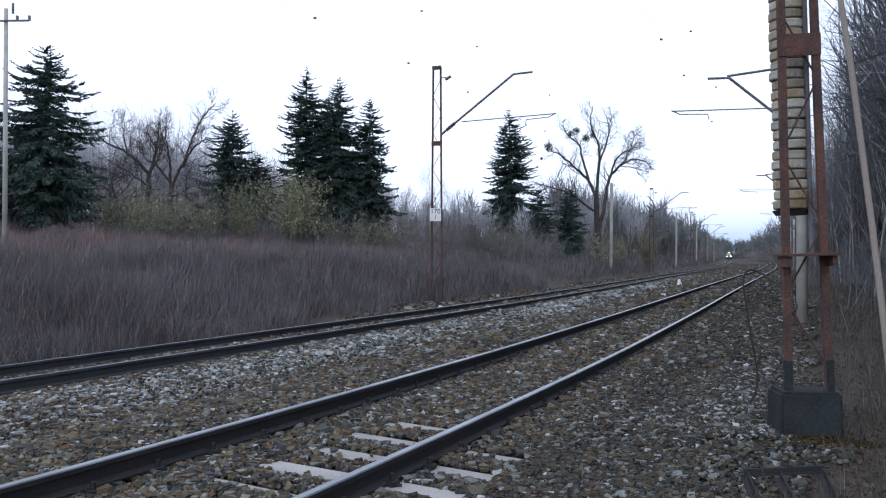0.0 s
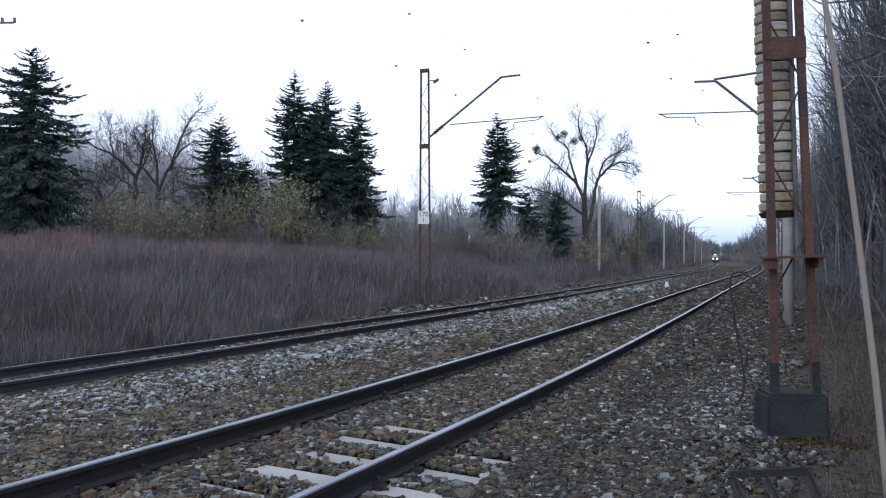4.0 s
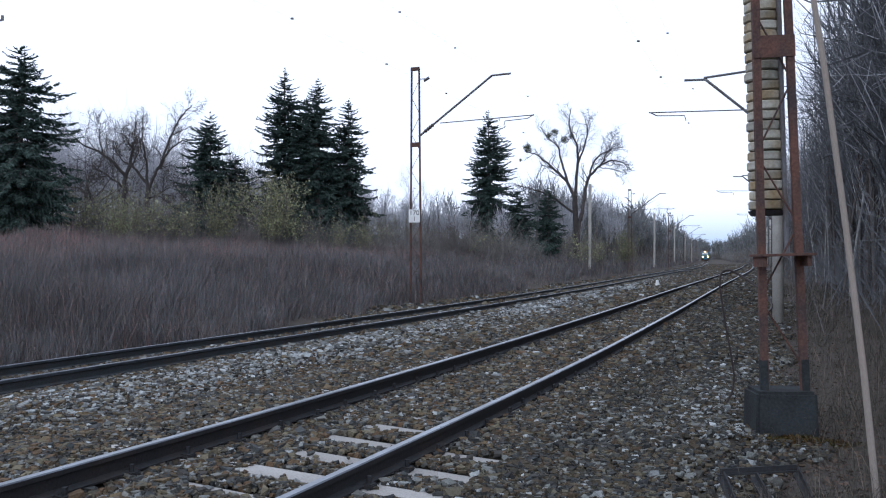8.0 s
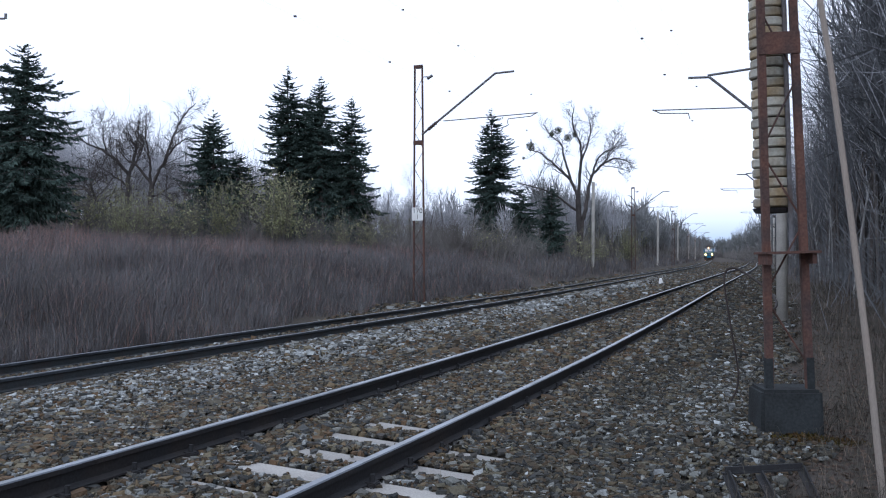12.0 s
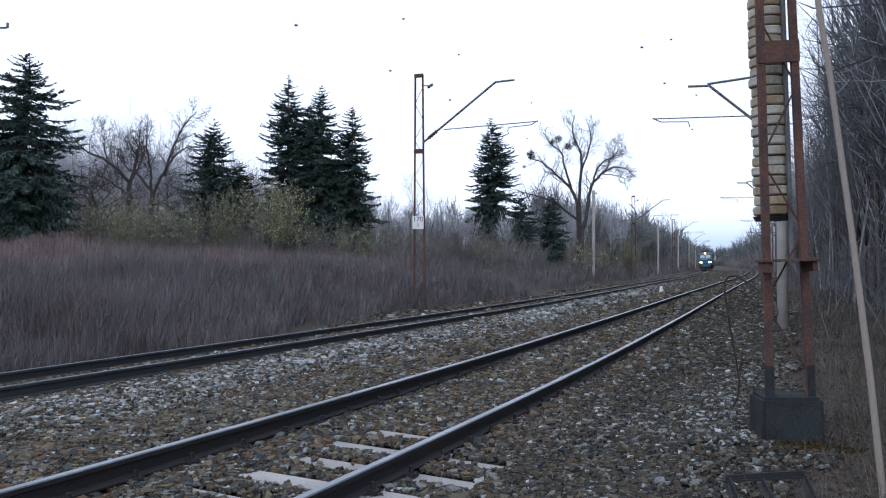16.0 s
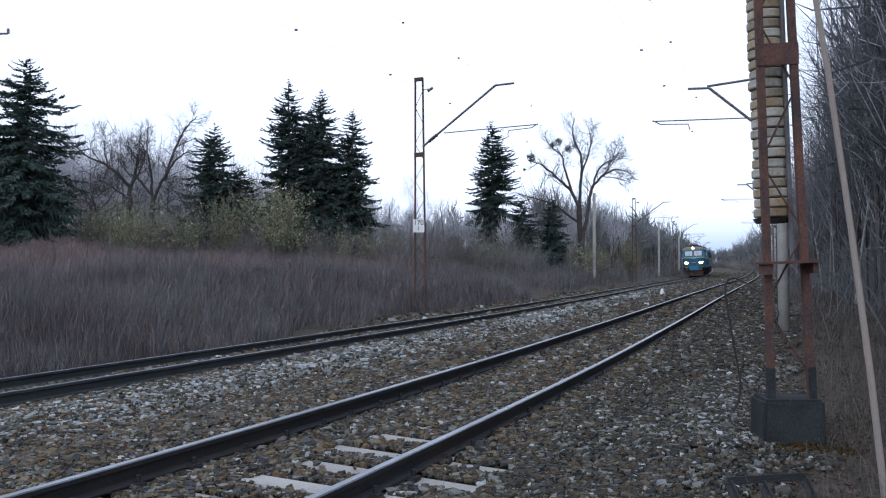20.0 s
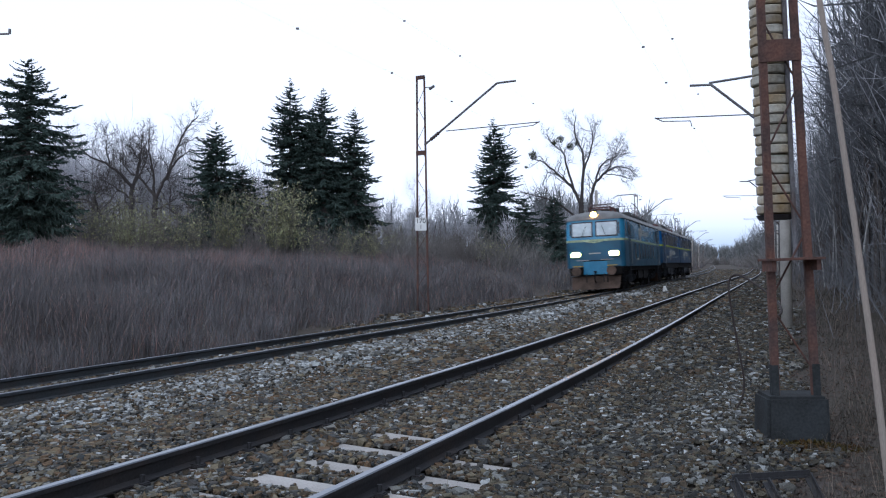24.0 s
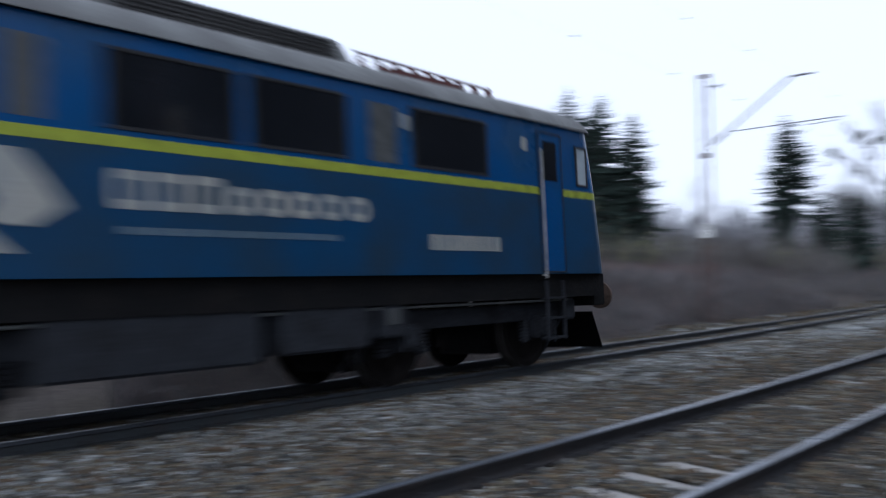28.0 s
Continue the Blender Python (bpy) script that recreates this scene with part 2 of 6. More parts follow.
def ground_height(x, y):
    s, o = far_track.station(x, y)
    sn, n = near_track.station(x, y)
    left = np.interp(o, [-400, -90, -55, -30, -18, -12, -8, -5.0, -3.2, -2.3, -1.7], [7.0, 4.2, 3.1, 2.25, 1.75, 1.40, 0.95, 0.40, -0.16, -0.24, -0.20])
    right = np.interp(n, [1.6, 2.3, 3.3, 5.0, 8, 14, 30, 60, 400], [-0.20, -0.28, -0.42, -0.42, -0.2, 0.5, 1.6, 3.0, 7.0])
    between = np.where(np.minimum(np.abs(o), np.abs(n)) < 1.6, -0.20, -0.20 - 0.03 * smoothstep(1.6, 2.4, np.minimum(np.abs(o), np.abs(n))))
    tilt = (np.clip(o, -1.9, 1.9) * far_track.cant + far_track.height) * (1 - smoothstep(1.7, 2.8, np.abs(o))) + np.clip(n, -1.9, 1.9) * near_track.cant * (1 - smoothstep(1.7, 2.8, np.abs(n)))
    z = np.where(o < -1.7, left, np.where(n > 1.6, right, between)) + tilt * 0.9
    rough = np.where((o < -6) | (n > 5), 0.10, 0.012)
    return z + rough * wave(x, y, 0.7, 3) + np.where((o < -12) | (n > 9), 0.25, 0.0) * wave(x, y, 0.12, 5)


def build_ground():
    s = np.concatenate([np.arange(-850, -40, 30), np.arange(-40, 60, 0.6), np.arange(60, 200, 3), np.arange(200, 1750, 30)])
    o = np.concatenate([np.array([-1400, -800, -400, -250, -160, -110, -85, -65, -50, -40, -32, -26, -21]), np.arange(-18, -5, 0.8), np.arange(-5, 14, 0.3),
                        np.array([14.5, 15.5, 17, 19, 22, 26, 31, 38, 48, 65, 90, 150, 260, 450, 800, 1400])])
    S, O = np.meshgrid(s, o, indexing="ij")
    x, y, th = (np.interp(S, far_track.s, a) for a in (far_track.x, far_track.y, far_track.th))
    X, Y = x + O * np.cos(th), y - O * np.sin(th)
    Z = ground_height(X.ravel(), Y.ravel())
    v = np.stack([X.ravel(), Y.ravel(), Z], -1)
    a, b = S.shape
    i = (np.arange(a - 1)[:, None] * b + np.arange(b - 1)[None]).ravel()
    t = np.concatenate([np.stack([i, i + b, i + b + 1], -1), np.stack([i, i + b + 1, i + 1], -1)])
    g = shade(new("ground", triangles("ground", v, t, M_EARTH)))
    tagged(g, "dark bare earth and dead litter beside a railway", "ground", kind="structure")
    return g


build_ground()

RAIL = [(-0.036, -0.006), (-0.024, 0.0), (0.024, 0.0), (0.036, -0.006), (0.036, -0.036), (0.010, -0.050), (0.010, -0.125), (0.070, -0.140), (0.070, -0.152),
        (-0.070, -0.152), (-0.070, -0.140), (-0.010, -0.125), (-0.010, -0.050), (-0.036, -0.036)]


def build_rail(track, side, label):
    s = np.concatenate([np.arange(-60, 60, 1.0), np.arange(60, 300, 4.0), np.arange(300, 900, 15.0)])
    k = len(RAIL)
    v = np.concatenate([track.line(s, side * 0.7525 + px, pz)[:, None] for px, pz in RAIL], 1).reshape(-1, 3)
    faces, idx = [], []
    for i in range(len(s) - 1):
        for j in range(k):
            faces.append((i * k + j, (i + 1) * k + j, (i + 1) * k + (j + 1) % k, i * k + (j + 1) % k))
            idx.append(1 if j == 1 else 2 if j in (0, 2) or track is far_track and j in (3, 13) else 0)
    return tagged(new("rail", mesh_of("rail", v, faces, [M_RAIL if track is near_track else M_RAIL_FAR, M_RAIL_TOP, M_RAIL_FLANK], idx)), label, "rail", kind="structure")


for side in (-1, 1):
    build_rail(near_track, side, "polished steel rail with a rusty dark web")
    build_rail(far_track, side, "steel rail of the far track with dark sides")


def part(name, bm, mat, parent=None, label="", smooth=False):
    me = bpy.data.meshes.new(name)
    bm.normal_update()
    bm.to_mesh(me)
    bm.free()
    for m in (mat if isinstance(mat, (list, tuple)) else [mat]):
        me.materials.append(m)
    ob = new(name, me)
    if smooth:
        shade(ob)
    if parent:
        ob.parent = parent
    if label:
        ob["label"] = label
    return ob


def box(bm, lo, hi, bevel=0.0):
    m = Matrix.Translation([(a + b) / 2 for a, b in zip(lo, hi)]) @ Matrix.Diagonal([b - a for a, b in zip(lo, hi)] + [1])
    r = bmesh.ops.create_cube(bm, size=1, matrix=m)
    if bevel:
        bmesh.ops.bevel(bm, geom=list({e for v in r["verts"] for e in v.link_edges}), offset=bevel, segments=2, affect="EDGES")
    return r["verts"]


def rod(bm, a, b, r0, r1=None, n=8):
    a, b = Vector(a), Vector(b)
    d = b - a
    m = Matrix.Translation((a + b) / 2) @ d.to_track_quat("Z", "Y").to_matrix().to_4x4()
    bmesh.ops.create_cone(bm, cap_ends=True, segments=n, radius1=r0, radius2=r0 if r1 is None else r1, depth=d.length, matrix=m)


# ---- plants ----
M_BARK = material("grey_brown_bark", (0.13, 0.115, 0.105), 0.95, vary=0.3, scale=3.0, fine=30, second=(0.075, 0.066, 0.06), per_object=0.2, bump=0.5)
M_TWIG = material("bare_twigs", (0.37, 0.37, 0.39), 0.95, vary=0.25, scale=0.5, fine=8, second=(0.28, 0.28, 0.29), per_object=0.25, bump=0)
# grey tint painted into the twigs of distant woods in place of haze
M_TWIG_HAZE = material("haze_tinted_bare_twigs", (0.195, 0.20, 0.20), 0.95, vary=0.25, scale=0.05, fine=0.4, second=(0.14, 0.145, 0.14), bump=0)
M_BRUSH = material("brown_grey_brushwood", (0.20, 0.19, 0.18), 0.95, vary=0.25, scale=0.1, fine=2, second=(0.14, 0.13, 0.12), bump=0)
M_TWIG_DARK = material("dark_bare_twigs", (0.165, 0.168, 0.175), 0.95, vary=0.25, scale=0.5, fine=8, second=(0.11, 0.112, 0.118), per_object=0.2, bump=0)
M_BARK_DARK = material("dark_wet_bark", (0.075, 0.066, 0.062), 0.95, vary=0.3, scale=3.0, fine=30, second=(0.05, 0.045, 0.042), per_object=0.2, bump=0.5)
M_WAND = material("bare_wands", (0.18, 0.165, 0.15), 0.95, vary=0.25, scale=0.5, fine=8, second=(0.12, 0.105, 0.10), per_object=0.25, bump=0)
M_BIRCH = material("birch_bark", (0.42, 0.41, 0.39), 0.9, vary=0.3, scale=2.0, fine=12, second=(0.08, 0.07, 0.065), spread=0.56, stretch=(1, 1, 0.5), per_object=0.2, bump=0.3)
M_NEEDLE = material("spruce_needles", (0.075, 0.105, 0.088), 0.9, vary=0.3, scale=1.2, fine=10, second=(0.045, 0.066, 0.058), per_island=0.45, per_object=0.15, bump=0)
M_BUD = material("yellow_green_buds", (0.32, 0.33, 0.17), 0.9, vary=0.3, scale=1.0, fine=9, second=(0.22, 0.215, 0.14), per_island=0.4, per_object=0.2, bump=0)
M_GRASS = material("dead_grass", (0.150, 0.145, 0.148), 0.95, vary=0.3, scale=0.22, fine=2.0, second=(0.100, 0.095, 0.096), spread=0.5, per_island=0.28, bump=0)
M_GRASS_DARK = material("rotting_grass", (0.088, 0.074, 0.062), 0.95, vary=0.3, scale=0.5, fine=3.0, second=(0.055, 0.055, 0.045), per_island=0.5, bump=0)
M_GRASS_PALE = material("straw_grass", (0.19, 0.165, 0.13), 0.95, vary=0.3, scale=0.4, fine=2.0, second=(0.16, 0.12, 0.09), per_island=0.4, bump=0)
M_GRASS_RED = material("reddish_seed_grass", (0.27, 0.17, 0.15), 0.95, vary=0.3, scale=0.3, fine=2.0, second=(0.19, 0.145, 0.135), per_island=0.3, bump=0)
M_MISTLETOE = material("mistletoe", (0.06, 0.065, 0.030), 0.9, vary=0.3, scale=2.0, fine=20, per_island=0.3, bump=0)


class Heap:
    """Collects tubes and blades as arrays, for one large mesh."""

    def __init__(self):
        self.v, self.t, self.n, self.i = [], [], 0, []

    def add(self, v, t, k=0):
        self.v.append(np.asarray(v, float))
        self.t.append(np.asarray(t, int) + self.n)
        self.i.append(np.full(len(t), k))
        self.n += len(v)

    def tube(self, pts, radii, sides=5, k=0):
        pts = np.asarray(pts, float)
        d = np.gradient(pts, axis=0)
        d /= np.linalg.norm(d, axis=1, keepdims=True) + 1e-9
        u = np.cross(d, [0.31, 0.77, 0.55])
        u /= np.linalg.norm(u, axis=1, keepdims=True) + 1e-9
        w = np.cross(d, u)
        a = np.arange(sides) * 2 * math.pi / sides
        r = np.asarray(radii)[:, None, None]
        v = pts[:, None] + r * (u[:, None] * np.cos(a)[None, :, None] + w[:, None] * np.sin(a)[None, :, None])
        m = len(pts)
        i = (np.arange(m - 1)[:, None] * sides + np.arange(sides)[None]).ravel()
        j = (np.arange(m - 1)[:, None] * sides + (np.arange(sides)[None] + 1) % sides).ravel()
        self.add(v.reshape(-1, 3), np.concatenate([np.stack([i, j, j + sides], -1), np.stack([i, j + sides, i + sides], -1)]), k)

    def mesh(self, name, mats):
        return triangles(name, np.concatenate(self.v), np.concatenate(self.t), mats, np.concatenate(self.i))


def perpendicular(rng, d):
    u = rng.normal(size=3)
    u -= u.dot(d) * d
    return u / (np.linalg.norm(u) + 1e-9)


def grow(wood, twigs, rng, start, d, length, radius, level, spec):
    """One limb and what springs from it; limbs past spec['levels'] become thin twigs in a heap of their own."""
    n = 6 if level < 2 else 4
    pts, p, dd = [np.array(start, float)], np.array(start, float), np.array(d, float)
    for _ in range(n - 1):
        dd = dd + rng.normal(size=3) * spec["crook"] + np.array([0, 0, spec["rise"][min(level, len(spec["rise"]) - 1)]])
        dd /= np.linalg.norm(dd)
        p = p + dd * length / (n - 1)
        pts.append(p.copy())
    pts = np.array(pts)
    tip = radius * (0.55 if level == 0 else 0.3)
    radii = np.linspace(radius, tip, n)
    heap = wood if level < spec["levels"] - 1 else twigs
    heap.tube(pts, radii, sides=(8 if level == 0 else 5 if level == 1 else 3), k=0)
    if level >= spec["levels"]:
        return
    count = spec["forks"][level]
    for i in range(count):
        f = spec["from"][level] + (1 - spec["from"][level]) * (i + rng.rand()) / count
        f = min(f, 0.99)
        k = f * (n - 1)
        a = int(k)
        q = pts[a] + (pts[min(a + 1, n - 1)] - pts[a]) * (k - a)
        along = pts[min(a + 1, n - 1)] - pts[a]
        along /= np.linalg.norm(along) + 1e-9
        ang = radians(spec["angle"][level] * (0.75 + 0.5 * rng.rand()))
        nd = along * math.cos(ang) + perpendicular(rng, along) * math.sin(ang)
        grow(wood, twigs, rng, q, nd, length * spec["ratio"][level] * (0.65 + 0.6 * rng.rand()) * (1.15 - 0.5 * f if level == 0 else 1), max(np.interp(f, [0, 1], [radius, tip]) * spec["thin"], spec["least"]), level + 1, spec)


SPEC_BIRCH = dict(levels=3, crook=0.07, rise=[0.03, 0.05, 0.02, -0.03], forks=[22, 8, 7], angle=[32, 42, 42], ratio=[0.25, 0.52, 0.58], thin=0.5)
SPEC_BIRCH["from"] = [0.25, 0.2, 0.1]
SPEC_OLD = dict(levels=4, crook=0.16, rise=[0.02, 0.02, 0.05, 0.02, -0.05], forks=[7, 6, 5, 5], angle=[52, 48, 45, 42], ratio=[0.85, 0.55, 0.55, 0.5], thin=0.62)
SPEC_OLD["from"] = [0.42, 0.25, 0.2, 0.15]
SPEC_APPLE = dict(levels=4, crook=0.2, rise=[0.02, 0.03, 0.04, 0.04, 0.0], forks=[8, 6, 6, 5], angle=[55, 50, 48, 45], ratio=[0.8, 0.55, 0.5, 0.5], thin=0.6)
SPEC_APPLE["from"] = [0.3, 0.2, 0.2, 0.1]
for _spec, _least in ((SPEC_BIRCH, 0.006), (SPEC_OLD, 0.010), (SPEC_APPLE, 0.013)):
    _spec["least"] = _least


def bare_tree(name, seed, height, radius, spec, bark, lean=(0, 0), stem=0.7):
    rng = np.random.RandomState(seed)
    wood, twigs = Heap(), Heap()
    d = np.array([lean[0], lean[1], 1.0])
    grow(wood, twigs, rng, (0, 0, -0.3), d / np.linalg.norm(d), height * stem, radius, 0, spec)
    root = new(name)
    stem_only, limbs = Heap(), Heap()
    stem_only.add(wood.v[0], wood.t[0])
    for v, t in zip(wood.v[1:], wood.t[1:]):
        limbs.add(v, t - t.min())
    for v, t in zip(twigs.v, twigs.t):
        limbs.add(v, t - t.min(), 1)
    for nm, heap, ms in (("trunk", stem_only, [bark]), ("crown", limbs, [bark, M_BARK_DARK if bark == M_BARK_DARK else M_TWIG_DARK])):
        o = shade(new(nm, heap.mesh(nm, ms)))
        o.parent = root
        if nm == "crown":
            o["kind"] = "stuff"
    return root


def spruce(seed, height, width, gappy=0.0, clear=0.04):
    """Tiers of drooping boughs with upturned tips, each a spine hung with sprays of needles; shorter boughs fill the core."""
    rng = np.random.RandomState(seed)
    wood, needles = Heap(), Heap()
    top = np.array([rng.normal() * 0.1, rng.normal() * 0.1, height])
    wood.tube([(0, 0, -0.3), (0, 0, height * 0.5), top], [height * 0.017, height * 0.010, 0.01], 8)
    lobe = rng.rand(3) * 6.28

    def bough(z, reach, a, hang):
        f = z / height
        r = reach
        up = 0.30 * f ** 2 + 0.10 * rng.rand()
        q = np.linspace(0, 1, 7)
        spine = np.stack([np.cos(a) * r * q, np.sin(a) * r * q, z + r * (up * q - hang * (1 - 0.65 * f) * q ** 1.6 + 0.22 * q ** 4)], -1)
        wood.tube(spine[:6], np.linspace(0.012 + 0.008 * r, 0.005, 6), 3)
        side = np.array([-np.sin(a), np.cos(a), 0])
        m = int(14 + 56 * r)
        t = 0.08 + 0.94 * rng.rand(m) ** 0.75
        base = np.stack([np.interp(t, q, spine[:, i]) for i in range(3)], -1)
        sgn = rng.choice([-1, 1], m)
        ln = (0.16 + 0.30 * rng.rand(m)) * (0.42 + 0.50 * min(r, 1.7)) * (1.3 - 0.75 * np.minimum(t, 1)) * min(1, 0.45 + 4 * (1 - f))
        out = side * sgn[:, None] * (0.15 + 0.60 * rng.rand(m))[:, None] + np.array([np.cos(a), np.sin(a), 0]) * 0.45
        out[:, 2] -= (0.15 + 1.25 * rng.rand(m)) * (1 - 0.75 * f) * (1 - 0.6 * np.clip(t - 0.75, 0, 1) * 4)
        out[:, 2] += 0.4 * f * f
        tipv = base + out * ln[:, None]
        wd = np.cross(out, rng.normal(size=(m, 3)))
        wd /= np.linalg.norm(wd, axis=1, keepdims=True) + 1e-9
        mid = base + (tipv - base) * 0.45
        w = ((0.028 + 0.038 * rng.rand(m)) * (0.6 + 0.4 * (1 - f)))[:, None]
        v = np.stack([base, mid + wd * w, mid - wd * w, tipv], 1).reshape(-1, 3)
        i = np.arange(m)[:, None] * 4
        needles.add(v, np.concatenate([i + np.array([[0, 1, 2]]), i + np.array([[1, 3, 2]])]))

    z = height * clear
    while z < height - 0.10:
        f = z / height
        full = width * 0.5 * np.interp(1 - f, [0, 0.06, 0.2, 0.36, 0.57, 0.8, 1.0], [0.03, 0.21, 0.53, 0.77, 0.92, 1.0, 0.92]) * min(1, 0.50 + 2.4 * max(0, f - clear))
        tier = full * (0.80 + 0.36 * rng.rand())
        for b in range(9 if f < 0.85 else 6 if f < 0.95 else 4):
            if rng.rand() > gappy:
                a = rng.rand() * 6.28
                bough(z + 0.20 * rng.normal() * (1 - f), tier * (0.60 + 0.46 * rng.rand()) * (1 + 0.14 * math.sin(a + lobe[0]) + 0.10 * math.sin(2 * a + 9 * f + lobe[1])), a, 0.35 + 0.65 * rng.rand())
        for b in range(int(14 * (1 - f)) + 3):
            bough(z + 0.25 * rng.rand(), full * (0.25 + 0.42 * rng.rand()), rng.rand() * 6.28, 0.6)
        z += (0.20 + 0.24 * (1 - f)) * (0.75 + 0.5 * rng.rand())
    root = new("spruce")
    trunk = Heap()
    trunk.add(wood.v[0], wood.t[0])
    for v, t in zip(wood.v[1:], wood.t[1:]):
        needles.add(v, t - t.min(), 1)
    for nm, heap, ms in (("trunk", trunk, [M_BARK]), ("crown", needles, [M_NEEDLE, M_BARK])):
        o = new(nm, heap.mesh(nm, ms))
        o.parent = root
        if nm == "crown":
            o["kind"] = "stuff"
    return root


def shrub(seed, height, stems, leafy, mat):
    """Many thin stems fanning from the ground, with small buds along them."""
    rng = np.random.RandomState(seed)
    wood, buds = Heap(), Heap()
    for _ in range(stems):
        a, tilt = rng.rand() * 6.28, abs(rng.normal()) * 0.28
        h = height * (0.55 + 0.5 * rng.rand())
        base = np.array([rng.normal() * 0.25, rng.normal() * 0.25, -0.2])
        d = np.array([math.cos(a) * tilt, math.sin(a) * tilt, 1.0])
        pts = [base + d * h * k + np.array([rng.normal(), rng.normal(), 0]) * 0.05 * k for k in (0, 0.35, 0.7, 1.0)]
        wood.tube(pts, [0.014, 0.010, 0.007, 0.003], 3)
        for j in range(8):
            k = 0.3 + 0.65 * rng.rand()
            q = base + d * h * k
            e = np.array([rng.normal(), rng.normal(), 1.1])
            e *= (0.3 + 0.5 * rng.rand()) * height * 0.16 / np.linalg.norm(e) * 2
            wood.tube([q, q + e * 0.6, q + e], [0.006, 0.004, 0.0025], 3)
            m = leafy
            t = rng.rand(m)
            c = q + e * t[:, None] + rng.normal(size=(m, 3)) * 0.05
            s = 0.018 + 0.022 * rng.rand(m)
            v = c[:, None] + rng.normal(size=(m, 3, 3)) * s[:, None, None]
            i = np.arange(m)[:, None] * 3
            buds.add(v.reshape(-1, 3), i + np.array([[0, 1, 2]]))
    root = new("shrub")
    for nm, heap, m in (("brushwood", wood, M_WAND), ("foliage", buds, mat)):
        if heap.v:
            o = new(nm, heap.mesh(nm, [m]))
            o.parent = root
            o["kind"] = "stuff"
    return root


def on_ground(x, y, sink=0.0):
    return float(ground_height(np.array([x]), np.array([y]))[0]) - sink


def plant(ob, x, y, turn, label, category, group="", scale=1.0):
    ob.matrix_basis = Matrix.Translation((x, y, on_ground(x, y))) @ Matrix.Rotation(radians(turn), 4, "Z") @ Matrix.Scale(scale, 4)
    return tagged(ob, label, category, group)


def plant_copy(ob, x, y, turn, scale=1.0):
    o = copy_thing(ob, Matrix.Identity(4))
    o.matrix_basis = Matrix.Translation((x, y, on_ground(x, y))) @ Matrix.Rotation(radians(turn), 4, "Z") @ Matrix.Scale(scale, 4)
    return o


def lies(x, depth):
    """Ground place on the bearing x (tangent from straight ahead) at a depth."""
    return x * depth, depth


# spruces: bearing, depth, height of the tip over the rails, width, bare foot
spruces = [(-0.484, 42, 11.7, 7.4, 1, 0.13), (-0.181, 60, 14.4, 5.8, 2, 0.03), (-0.143, 59, 13.5, 5.5, 3, 0.03), (-0.107, 60, 12.3, 4.8, 4, 0.05), (-0.266, 58, 11.1, 5.4, 5, 0.04), (0.0525, 75, 14.1, 6.2, 6, 0.02),
           (0.087, 76, 7.4, 5.0, 7, 0.02), (0.1215, 78, 7.8, 4.0, 8, 0.02), (-0.515, 45, 8.0, 4.4, 9, 0.10), (-0.157, 62, 12.9, 4.6, 10, 0.03), (-0.122, 63, 10.0, 4.6, 11, 0.03), (-0.238, 60, 8.6, 4.2, 12, 0.03)]
for b, depth, tip, w, seed, foot in spruces:
    x, y = lies(b, depth)
    plant(spruce(seed, tip - on_ground(x, y), w, 0.10, foot), x, y, seed * 40, "dark green spruce with drooping boughs at a field edge", "spruce tree", "spruces at the field edge")

